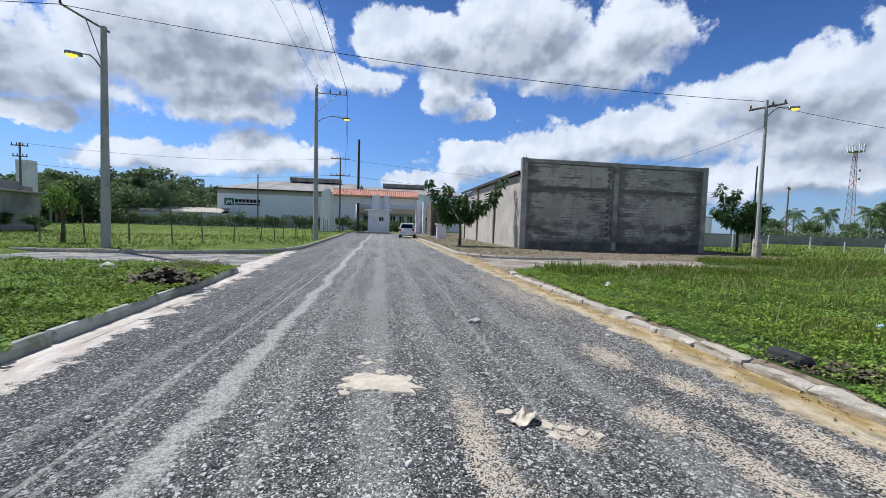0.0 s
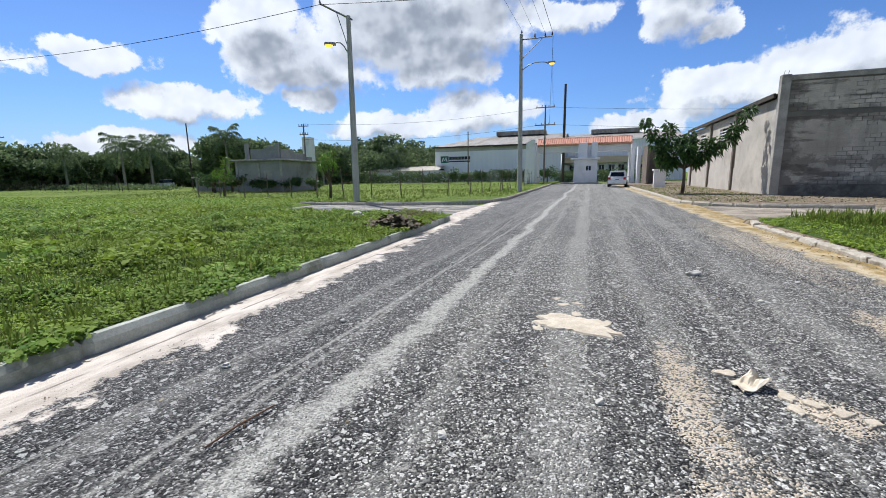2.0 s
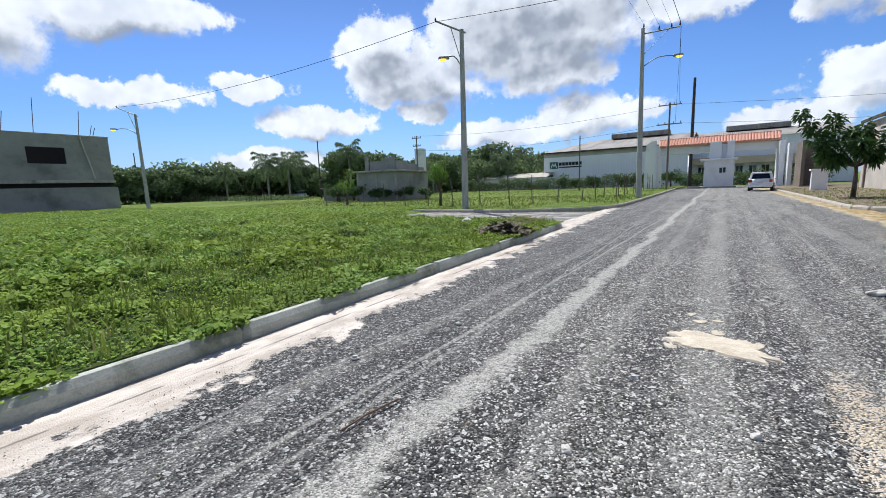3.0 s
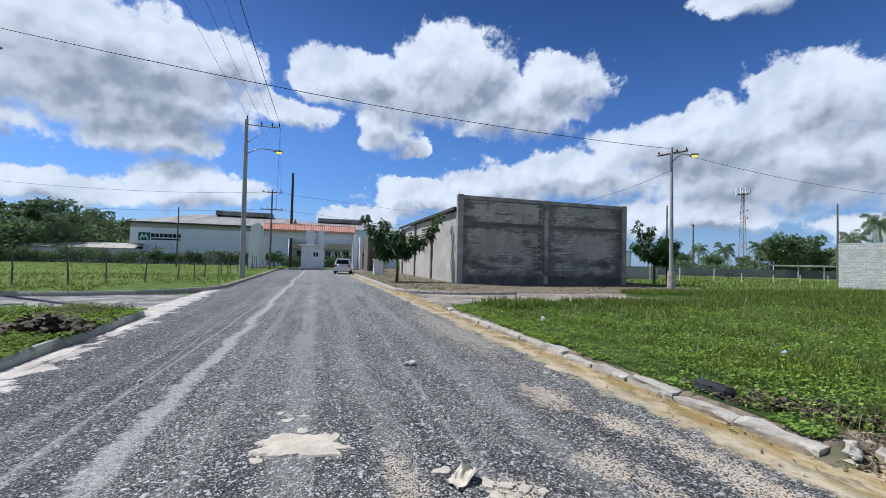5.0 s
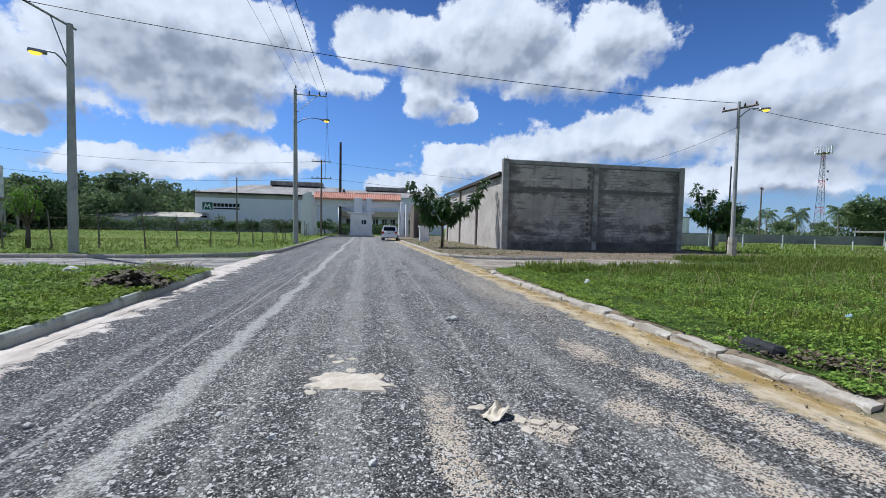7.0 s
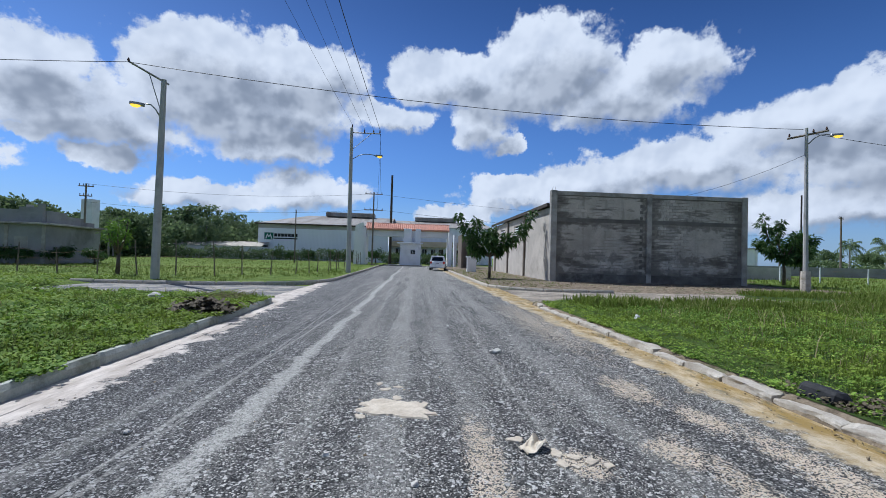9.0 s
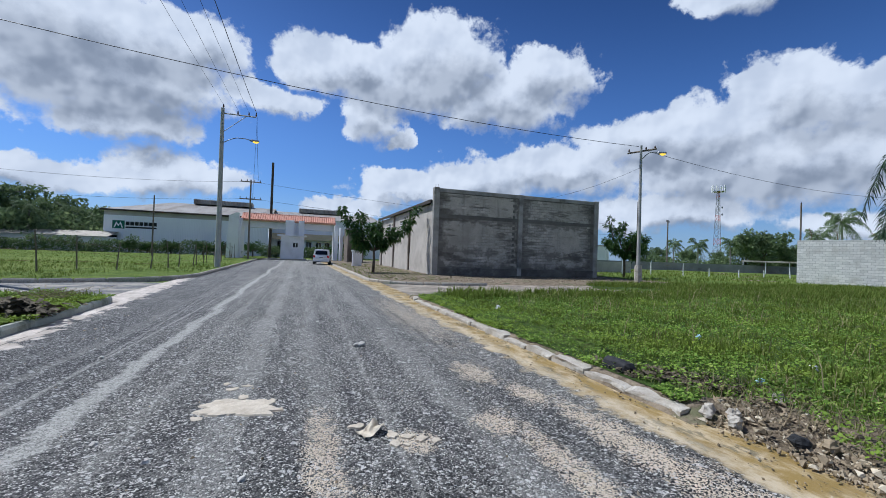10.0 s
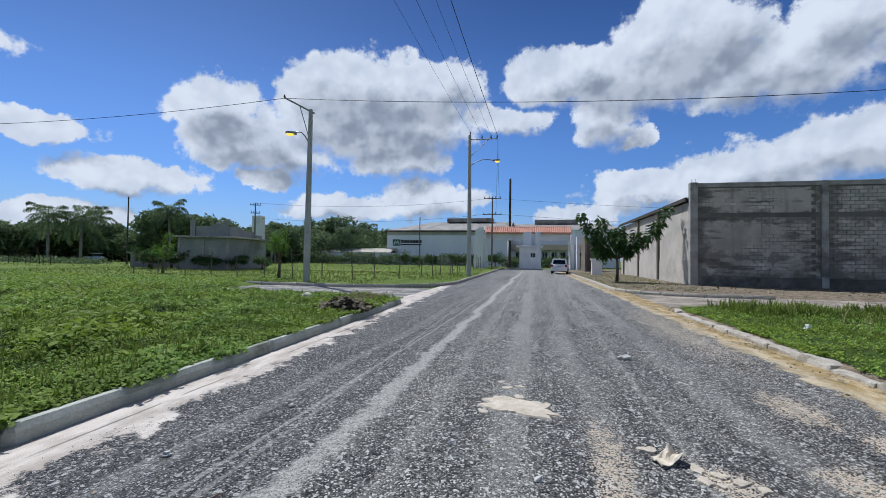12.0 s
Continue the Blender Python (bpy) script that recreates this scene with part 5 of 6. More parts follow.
# ---- radio mast ----
def mast():
    top = thing("radio_mast", "faded red and grey lattice radio mast with antennas", "mast", 139.3, 106, 0)
    n, h, w0, w1 = 13, 27.0, 1.6, 0.5
    lv = [(h * k / n, w0 + (w1 - w0) * k / n) for k in range(n + 1)]
    for k in range(n):
        (z0, a), (z1, b) = lv[k], lv[k + 1]
        s = Shape()
        c0 = [(a * math.cos(t), a * math.sin(t), z0) for t in (0.5, 2.6, 4.7)]
        c1 = [(b * math.cos(t), b * math.sin(t), z1) for t in (0.5, 2.6, 4.7)]
        for i in range(3):
            s.tube([c0[i], c1[i]], 0.07, 4).tube([c0[i], c1[(i + 1) % 3]], 0.038, 4).tube([c0[(i + 1) % 3], c1[i]], 0.038, 4).tube([c1[i], c1[(i + 1) % 3]], 0.04, 4)
        part("lattice_section", s, MASTRED if k % 4 < 1 else STEEL, top)
    part("platform", Shape().tube([(0, 0, 27.0), (0, 0, 27.2)], 1.8, 10), STEEL, top)
    for k in range(9):
        t = k * 0.698
        part("antenna", Shape().box(-0.16, 0.16, -0.1, 0.1, -1.2, 1.2, pose(2.0 * math.cos(t), 2.0 * math.sin(t), 28.0)), WHITE, top)
    for z in (19, 21.5):
        part("antenna", Shape().tube([(0.7, -0.7, z), (1.0, -0.95, z)], [0.2, 0.45], 10), STEEL, top, "dish antenna")
    return top


mast()


# ---- fences ----
def fence(label, path, step, h, mat, lean, wires=True, r=0.035):
    top = thing("wire_fence", label, "fence")
    spots = []
    for a, b in zip(path, path[1:]):
        a, b = Vector((*a, 0)), Vector((*b, 0))
        count = max(1, round((b - a).length / step))
        spots += [a.lerp(b, k / count) + Vector((rnd.uniform(-0.15, 0.15), rnd.uniform(-0.15, 0.15), 0)) for k in range(count)]
    tips = []
    for p in spots:
        k = h * rnd.uniform(0.75, 1.2)
        q = p + Vector((rnd.uniform(-lean, lean), rnd.uniform(-lean, lean), k))
        part("post", Shape().tube([p, p.lerp(q, 0.5) + Vector((rnd.uniform(-0.05, 0.05), 0, 0)), q], [r, r * 0.9, r * 0.7], 6), mat, top, "crooked stick post" if lean > 0.05 else "")
        tips.append((p, q))
    if wires:
        for f in (0.3, 0.55, 0.8):
            part("wire", Shape().tube([p.lerp(q, f) for p, q in tips], 0.006, 3), RUST, top)
    return top


fence("fence of crooked stick posts and wire round the lot", [(-25.5, 21.8), (-10.5, 22.6), (-7.4, 27.0), (-6.4, 32), (-7.2, 58)], 2.0, 1.75, WOOD, 0.16)
fence("far fence of stakes across the field", [(-95, 38), (-60, 36), (-48, 33)], 1.6, 1.3, DARKPOST, 0.1)
fence("line of white posts with wire in the pasture", [(32, 34), (60, 30), (90, 26)], 3.4, 1.3, WHITE, 0.04, True, 0.06)


# ---- trees ----
def leaf_cloud(centres, count, size, spread, rg, droop=0.0):
    """Many small leaf faces round the given centres (x, y, z, radius)."""
    c = np.asarray(centres, float)
    pick = rg.choice(len(c), count, p=c[:, 3] ** 2 / np.sum(c[:, 3] ** 2))
    d = rg.normal(size=(count, 3))
    d /= np.linalg.norm(d, axis=1)[:, None]
    rad = c[pick, 3] * rg.uniform(0.35, 1.0, count) ** 0.5
    p = c[pick, :3] + d * rad[:, None] * np.array(spread)
    a = rg.normal(size=(count, 3))
    a[:, 2] -= droop
    a /= np.linalg.norm(a, axis=1)[:, None]
    b = np.cross(a, rg.normal(size=(count, 3)))
    b /= np.linalg.norm(b, axis=1)[:, None]
    s = size * rg.uniform(0.6, 1.4, count)[:, None]
    v = np.stack([p, p + a * s * 0.5 + b * s * 0.28, p + a * s, p + a * s * 0.5 - b * s * 0.28], 1)
    return v.reshape(-1, 3), np.arange(4 * count).reshape(-1, 4)


def leaves(name, verts, faces, mat, parent, label=""):
    s = bulk(name, verts, faces, mat, "", "")
    del s["kind"]
    s.parent = parent
    return tagged(s, label)


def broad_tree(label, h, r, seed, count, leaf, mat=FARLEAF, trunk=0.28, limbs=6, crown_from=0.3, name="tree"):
    rg, rn = np.random.default_rng(seed), random.Random(seed)
    top = thing(name, label, "tree")
    s = Shape().tube([(0, 0, -0.1), (0.1 * r * 0.2, 0, h * 0.25), (rn.uniform(-0.2, 0.2), rn.uniform(-0.2, 0.2), h * 0.6)], [trunk, trunk * 0.75, trunk * 0.35], 8)
    centres = []
    for k in range(limbs):
        t = 2 * math.pi * k / limbs + rn.uniform(-0.4, 0.4)
        z = h * rn.uniform(crown_from + 0.18, 0.86)
        d = r * rn.uniform(0.35, 0.75) * (1.15 - abs(z / h - 0.55))
        tip = (d * math.cos(t), d * math.sin(t), z)
        s.tube([(0, 0, h * rn.uniform(0.2, 0.45)), (tip[0] * 0.5, tip[1] * 0.5, z * 0.72), tip], [trunk * 0.45, trunk * 0.3, trunk * 0.1], 6)
        centres.append((*tip, r * rn.uniform(0.3, 0.5)))
        for _ in range(3):
            centres.append((tip[0] + rn.uniform(-0.4, 0.4) * r, tip[1] + rn.uniform(-0.4, 0.4) * r, tip[2] + rn.uniform(-0.22, 0.2) * h * 0.6, r * rn.uniform(0.14, 0.3)))
    centres.append((0, 0, h * 0.84, r * 0.36))
    part("trunk", s, BARK, top, "", True)
    v, f = leaf_cloud(centres, count, leaf, (1, 1, 0.8), rg, 0.3)
    leaves("crown", v, f, mat, top)
    return top


def frond(path, leaf_len, pairs, rg, twist=0.0):
    """Leaflets along a curved rib: vertices and faces."""
    path = [Vector(p) for p in path]
    vs, n = [], len(path) - 1
    for k in range(pairs):
        t = 0.10 + 0.9 * k / pairs
        i = min(int(t * n), n - 1)
        p = path[i].lerp(path[i + 1], t * n - i)
        d = (path[i + 1] - path[i]).normalized()
        side = d.cross(Vector((0, 0, 1))).normalized()
        up = side.cross(d)
        ln = leaf_len * (math.sin(math.pi * (0.12 + 0.80 * t)) ** 0.7) * rg.uniform(0.85, 1.1)
        for sgn in (-1, 1):
            e = (side * sgn * 0.82 + d * 0.42 + up * rg.uniform(-0.55, 0.35)).normalized()
            tip = p + e * ln * 0.92 + Vector((0, 0, -0.62 * ln))
            mid = p + e * ln * 0.5 + Vector((0, 0, -0.08 * ln))
            w = d * 0.05 * leaf_len
            vs += [p - w * 0.6, mid - w, tip, mid + w]
    return vs


def palm_tree(label, h, spread, count, seed, leaf_len, pairs, r0=0.3, shaft=True, name="palm_tree", mat=PALMLEAF, wind=0.0):
    rg, rn = np.random.default_rng(seed), random.Random(seed)
    top = thing(name, label, "palm tree")
    bend = rn.uniform(-0.04, 0.04) * h
    prof = [(0, 1.25), (0.04, 1.0), (0.45, 1.08), (0.8, 0.85), (1.0, 0.7)]
    part("trunk", Shape().tube([(bend * k * k, 0, h * k - (0.1 if k == 0 else 0)) for k, _ in prof], [r0 * w for _, w in prof], 12), PALMBARK, top, "ringed grey trunk", True)
    crown = Vector((bend, 0, h))
    if shaft:
        part("crownshaft", Shape().tube([crown, crown + Vector((0, 0, 1.5)), crown + Vector((0, 0, 3.0))], [r0 * 0.80, r0 * 0.85, r0 * 0.4], 10), LEAF, top, "green crownshaft", True)
        crown = crown + Vector((0, 0, 2.75))
    for k in range(count):
        t = 2 * math.pi * (k * 0.381966) + rn.uniform(-0.25, 0.25)
        rise = (1.95 - 1.45 * k / count if shaft else 1.7 - 2.3 * k / count) + rn.uniform(-0.12, 0.12)
        d = Vector((math.cos(t), math.sin(t), 0))
        ln = spread * rn.uniform(0.85, 1.1)
        pts = []
        for j in range(9):
            u = j / 8
            drop = ln * ((1.14 if shaft and rise > 1.4 else 0.95) * rise * u - ((0.80 + 0.24 * rise if rise > 1.4 else 1.42) if shaft else 0.78 + 0.14 * max(rise, 0)) * u * u)
            pts.append(crown + d * ln * (u - 0.22 * u * u) * (0.75 if rise > 0.9 else 1) + Vector((0, 0, drop)) + Vector((0, -1, 0)) * wind * ln * u * u)
        rib = Shape().tube(pts, [0.05 * spread / 4 * (1 - 0.8 * j / 8) for j in range(9)], 4)
        vs = frond(pts, leaf_len, pairs, rg)
        n = len(vs)
        ob = part("frond", rib.add(vs, [(i, i + 1, i + 2, i + 3) for i in range(0, n, 4)]), mat, top)
    return top


def mango(label, h, r, seed, lims, x, y, mat=LEAF, leaf=0.34, per=130, name="young_tree"):
    """A young tree with long drooping leaves in bunches at the limb ends."""
    rg, rn = np.random.default_rng(seed), random.Random(seed)
    top = thing(name, label, "tree", x, y, 0.08)
    s = Shape().tube([(0, 0, -0.1), (0.03, 0, h * 0.2), (0, 0.05, h * 0.42)], [0.11, 0.09, 0.07], 8)
    vs = []
    for az_, out, z in lims:
        d = Vector((math.cos(radians(az_)), math.sin(radians(az_)), 0))
        tip = d * out * r + Vector((0, 0, z * h))
        a = Vector((0, 0, h * 0.36))
        s.tube([a, a.lerp(tip, 0.5) + d * 0.12 * r, tip], [0.055, 0.04, 0.018], 6)
        for b in range(6):
            c = a.lerp(tip, 0.5 + 0.5 * b / 5) + d * 0.12 * r * (1 - b / 5) + Vector((rn.uniform(-0.2, 0.2), rn.uniform(-0.2, 0.2), rn.uniform(-0.1, 0.2)))
            for _ in range(per // 6):
                e = Vector((rn.gauss(0, 1), rn.gauss(0, 1), rn.gauss(-0.15, 0.7))).normalized()
                side = e.cross(Vector((rn.gauss(0, 1), rn.gauss(0, 1), 1))).normalized()
                ln = leaf * rn.uniform(0.7, 1.25)
                p = c + e * rn.uniform(0.02, 0.2)
                mid = p + e * ln * 0.5 + Vector((0, 0, -0.02))
                vs += [p, mid + side * ln * 0.15, p + e * ln + Vector((0, 0, -ln * 0.4)), mid - side * ln * 0.15]
    part("trunk", s, BARK, top, "", True)
    leaves("crown", [tuple(v) for v in vs], np.arange(len(vs)).reshape(-1, 4), mat, top)
    return top


mango("young mango tree with drooping leaf bunches by the kerb", 4.15, 3.5, 3, [(180, 0.64, 1.03), (190, 0.40, 0.74), (170, 0.25, 0.99), (20, 0.06, 0.82), (0, 0.30, 0.70), (0, 0.64, 0.84), (2, 0.90, 1.08), (200, 0.22, 0.48), (165, 0.33, 0.52), (340, 0.12, 0.50), (95, 0.2, 0.8), (270, 0.2, 0.62)], 5.35, 28.3, per=250, leaf=0.34)
mango("young leafy tree beside the warehouse", 4.9, 2.1, 8, [(170, 0.7, 0.95), (200, 0.8, 0.55), (90, 0.3, 0.9), (0, 0.6, 0.75), (20, 0.95, 0.55), (290, 0.7, 0.5), (330, 0.8, 0.68), (120, 0.7, 0.65), (250, 0.7, 0.7), (45, 0.7, 0.6), (310, 0.4, 0.4), (230, 0.4, 0.42)], 25.85, 27.0, per=230, leaf=0.36)
mango("small tree with yellow-green leaves at the fence", 2.9, 0.75, 21, [(0, 0.6, 0.95), (120, 0.7, 0.85), (240, 0.7, 0.8), (60, 0.4, 0.75), (300, 0.6, 0.9), (180, 0.6, 0.95)], -15.2, 22.4, LIMELEAF, 0.2, 120)
mango("thin yellow-green sapling by the fence", 3.0, 0.9, 22, [(0, 0.5, 0.95), (120, 0.6, 0.7), (240, 0.5, 0.6), (60, 0.4, 0.85), (300, 0.6, 0.5)], -25.5, 24.0, LIMELEAF, 0.18, 110)

palm = palm_tree("tall royal palm with long dark fronds on the grass", 7.9, 8.0, 25, 5, 1.35, 135, 0.35, True, wind=0.06)
palm.matrix_basis = pose(38.9, 11.6, 0.1, 0, 0, 20)
palm2 = copy_thing(palm, pose(46.5, -1.5, 0.1, 0, 0, 150) @ Matrix.Diagonal((0.8, 0.8, 0.7, 1)))
tagged(palm2, "second royal palm beside the block house")

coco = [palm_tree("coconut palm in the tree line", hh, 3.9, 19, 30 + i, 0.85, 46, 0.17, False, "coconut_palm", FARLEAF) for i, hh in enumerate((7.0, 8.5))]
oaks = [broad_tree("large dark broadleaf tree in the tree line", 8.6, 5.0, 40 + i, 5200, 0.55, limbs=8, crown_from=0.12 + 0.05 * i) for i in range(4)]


def at_bearing(az_, dist):
    return dist * math.sin(radians(az_)), dist * math.cos(radians(az_))


line_w = [(-27.5, 96, 1.12, 0), (-24, 100, 1.0, 1), (-30.5, 98, 0.95, 2), (-34, 88, 0.85, 3), (-21.3, 104, 0.9, 3), (-37.5, 92, 0.8, 0), (-40, 88, 1.0, 1), (-43.5, 86, 1.05, 2), (-46, 84, 1.1, 3), (-48.5, 88, 0.95, 0),
          (-51, 90, 0.8, 1), (-54, 92, 0.85, 2), (-57, 94, 0.8, 3), (-60, 96, 0.75, 0), (-63, 98, 0.78, 1), (-66, 100, 0.8, 2), (-69, 102, 0.78, 3), (-72, 104, 0.85, 0), (-76, 104, 0.8, 2), (-80, 104, 0.85, 1), (-85, 104, 0.9, 3), (-18.5, 112, 0.85, 2), (-32.5, 104, 0.75, 1)]
line_e = [(45, 118, 0.72, 0), (47, 126, 0.8, 1), (50, 132, 0.8, 2), (55.5, 120, 0.95, 3), (57.5, 124, 1.0, 0), (59.5, 116, 0.9, 1), (62, 120, 0.9, 2), (65, 128, 0.8, 3), (69, 130, 0.8, 0), (74, 132, 0.8, 2), (79, 134, 0.8, 1), (53, 140, 0.75, 1), (84, 134, 0.9, 3), (90, 130, 0.9, 1)]
for a, d, k, i in [(a, d, k * (0.86 if a < -38 else 1), i) for a, d, k, i in line_w] + [(a, d, 0.7 * k, i) for a, d, k, i in line_e]:
    x, y = at_bearing(a, d)
    m = pose(x, y, 0, 0, 0, (a * 37) % 360) @ Matrix.Diagonal((k * 1.08, k * 1.15, k * 1.06, 1))
    copy_thing(oaks[i], m)
fill = random.Random(77)
for k in range(34):
    a = -39 - k * 1.5 + fill.uniform(-0.6, 0.6)
    x, y = at_bearing(a, fill.uniform(96, 112))
    f = fill.uniform(0.55, 0.85)
    copy_thing(oaks[k % 4], pose(x, y, -0.4, 0, 0, fill.uniform(0, 360)) @ Matrix.Diagonal((f * 1.3, f * 1.3, f, 1)))
for i, o in enumerate(oaks):
    x, y = at_bearing((-29, -45, 57, -90)[i], 108)
    o.matrix_basis = pose(x, y, 0)
palms = [(-25.9, 88, 0.95, 0), (-22.7, 92, 0.8, 1), (-35.0, 80, 0.75, 0), (-46.0, 80, 1.05, 1), (-53.8, 82, 1.0, 0), (-56.3, 82, 1.0, 0), (-61.0, 90, 0.85, 0), (-34.6, 84, 0.75, 0),
         (51.0, 110, 0.85, 0), (54.2, 104, 0.75, 1), (61.0, 92, 0.62, 0), (48.5, 108, 0.7, 1), (61.5, 110, 0.95, 1), (66.5, 118, 1.15, 0)]
for a, d, k, i in palms:
    x, y = at_bearing(a, d)
    copy_thing(coco[i], pose(x, y, 0, 0, 0, a * 53) @ Matrix.Diagonal((k * 1.05, k * 1.05, k * 0.92, 1)))
for i, o in enumerate(coco):
    x, y = at_bearing((-52.6, 63.4)[i], 90)
    o.matrix_basis = pose(x, y, 0)

# shrubs before the factory and by the house
bush = mango("small ornamental shrub before the factory", 2.4, 1.3, 61, [(k * 51, 0.6 + 0.05 * (k % 3), 0.5 + 0.08 * (k % 5)) for k in range(9)], -14, 74, LEAF, 0.3, 110, "shrub")
for x, y, k in ((-24, 74.5, 0.9), (-21.5, 74.0, 0.8), (-18.5, 74.3, 1.0), (-11.5, 74, 1.05), (-9.0, 73, 0.9), (-6.0, 66, 1.1), (-3.4, 78, 1.0), (2.6, 78, 0.9), (5.5, 78, 1.0), (-7.6, 61, 0.7)):
    copy_thing(bush, pose(x, y, 0.05, 0, 0, x * 40) @ Matrix.Diagonal((k, k, k, 1)))
for x, y, k in ((-29.5, 32.0, 0.7), (-26.8, 33, 0.75), (-24.8, 34, 0.6), (-31.5, 31.5, 0.8), (-33.5, 32.5, 0.9), (-28.0, 31.2, 0.6), (-35.5, 32.0, 0.9), (-33.0, 30.0, 0.8)):
    tagged(copy_thing(bush, pose(x, y, 0.05, 0, 0, x * 40) @ Matrix.Diagonal((k * 1.3, k * 1.3, k, 1))), "leafy bush against the grey house")


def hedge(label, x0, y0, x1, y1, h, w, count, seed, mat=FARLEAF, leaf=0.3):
    rg = np.random.default_rng(seed)
    t = rg.uniform(0, 1, count)
    lump = 1 + 0.28 * np.sin(t * 41) * np.sin(t * 17 + 1) + 0.16 * np.sin(t * 97 + 2)
    z = h * lump * rg.uniform(0, 1, count) ** 0.7
    p = np.stack([x0 + (x1 - x0) * t + rg.normal(0, w * 0.3, count), y0 + (y1 - y0) * t + rg.normal(0, w * 0.3, count), z], 1)
    a = rg.normal(size=(count, 3)); a /= np.linalg.norm(a, axis=1)[:, None]
    b = np.cross(a, rg.normal(size=(count, 3))); b /= np.linalg.norm(b, axis=1)[:, None]
    s = leaf * rg.uniform(0.6, 1.4, count)[:, None]
    v = np.stack([p, p + a * s * 0.5 + b * s * 0.3, p + a * s, p + a * s * 0.5 - b * s * 0.3], 1).reshape(-1, 3)
    return bulk("hedge", v, np.arange(4 * count).reshape(-1, 4), mat, label, "hedge")


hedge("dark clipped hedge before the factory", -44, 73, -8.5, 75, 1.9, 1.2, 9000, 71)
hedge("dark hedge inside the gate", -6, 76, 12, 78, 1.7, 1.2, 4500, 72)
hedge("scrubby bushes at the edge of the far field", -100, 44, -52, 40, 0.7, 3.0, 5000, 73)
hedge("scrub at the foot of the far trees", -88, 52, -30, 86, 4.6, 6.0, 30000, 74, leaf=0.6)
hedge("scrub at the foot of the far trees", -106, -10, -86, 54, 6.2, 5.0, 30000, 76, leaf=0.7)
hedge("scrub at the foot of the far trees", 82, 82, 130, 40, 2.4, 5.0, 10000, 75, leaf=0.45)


# ---- grass and weeds ----
def ground_cover(name, label, spots, size, mat, kind, rg, wide=1.0):
    """spots: x, y, z of each plant; kind 'blade' or 'weed'."""
    p = np.asarray(spots, float)
    n = len(p)
    if kind == "blade":
        k = 5
        base = np.repeat(p, k, 0) + np.concatenate([rg.normal(0, 0.03 / wide, (n * k, 2)), np.zeros((n * k, 1))], 1)
        t = rg.uniform(0, 2 * np.pi, n * k)
        h = np.repeat(size, k) * rg.uniform(0.5, 1.25, n * k)
        lean = rg.uniform(0.1, 0.75 / wide, n * k) * h
        d = np.stack([np.cos(t), np.sin(t), 0 * t], 1)
        w = np.stack([-np.sin(t), np.cos(t), 0 * t], 1) * ((h * 0.035 + 0.003) * wide)[:, None]
        up = np.array([0, 0, 1.0])
        mid = base + d * (lean * 0.3)[:, None] + up * (h * 0.6)[:, None]
        tip = base + d * lean[:, None] + up * h[:, None]
        v = np.stack([base - w, mid - w * 0.8, tip, mid + w * 0.8, base + w], 1).reshape(-1, 3)
        f = np.arange(5 * n * k).reshape(-1, 5)
    elif kind == "leaf":
        k = 6
        s = np.repeat(size, k) * rg.uniform(0.6, 1.4, n * k)
        t = rg.uniform(0, 2 * np.pi, n * k)
        rad = rg.uniform(0.2, 2.2, n * k) * s
        c = np.repeat(p, k, 0) + np.stack([np.cos(t) * rad, np.sin(t) * rad, s * rg.uniform(0.2, 2.0, n * k)], 1)
        d = np.stack([np.cos(t), np.sin(t), rg.uniform(-0.6, 0.8, n * k)], 1) * s[:, None]
        w = np.stack([-np.sin(t), np.cos(t), rg.uniform(-0.7, 0.7, n * k)], 1) * (s * 0.42)[:, None]
        v = np.stack([c - d * 0.5, c + w, c + d * 0.6, c - w], 1).reshape(-1, 3)
        f = np.arange(4 * n * k).reshape(-1, 4)
    else:
        k = 7
        base = np.repeat(p, k, 0)
        s = np.repeat(size, k) * rg.uniform(0.6, 1.3, n * k)
        t = rg.uniform(0, 2 * np.pi, n * k)
        rad = rg.uniform(0.1, 1.0, n * k) * s * 1.5
        c = base + np.stack([np.cos(t) * rad, np.sin(t) * rad, s * rg.uniform(0.2, 1.3, n * k)], 1)
        t2 = t + rg.normal(0, 0.8, n * k)
        d = np.stack([np.cos(t2), np.sin(t2), rg.uniform(-0.8, 0.6, n * k)], 1) * (s * 0.85)[:, None]
        w = np.stack([-np.sin(t2), np.cos(t2), rg.uniform(-0.6, 0.6, n * k)], 1) * (s * 0.34)[:, None]
        v = np.stack([c - d * 0.5, c - d * 0.1 + w, c + d * 0.25 + w * 0.85, c + d * 0.6, c + d * 0.25 - w * 0.85, c - d * 0.1 - w], 1).reshape(-1, 3)
        f = np.arange(6 * n * k).reshape(-1, 6)
    return bulk(name, v, f, mat, label, "grass")


def scatter(rg, n, x0, x1, y0, y1, keep, height):
    x, y = rg.uniform(x0, x1, n), rg.uniform(y0, y1, n)
    ok = keep(x, y, rg.uniform(0, 1, n))
    x, y = x[ok], y[ok]
    return np.stack([x, y, np.array([height(a, b) for a, b in zip(x, y)])], 1)


def west_z(x, y):
    return 0.12 + (swell(x, y) + 0.10 * min(1, max(0, (-4.6 - x) / 3)) + mound(x, y) * min(1, max(0, (-4.2 - x) / 1.2))) * (1 if x < -4.2 else 0.2)


def east_z(x, y):
    return 0.10 + (swell(x, y) + 0.06) * (1 if x > 4.9 else 0.2)


def clump(x, y, s=0.6):
    return 0.5 + 0.5 * np.sin(x * 1.7 * s + 2 * np.sin(y * 1.1 * s)) * np.sin(y * 1.9 * s + 1.5 * np.sin(x * 1.3 * s))


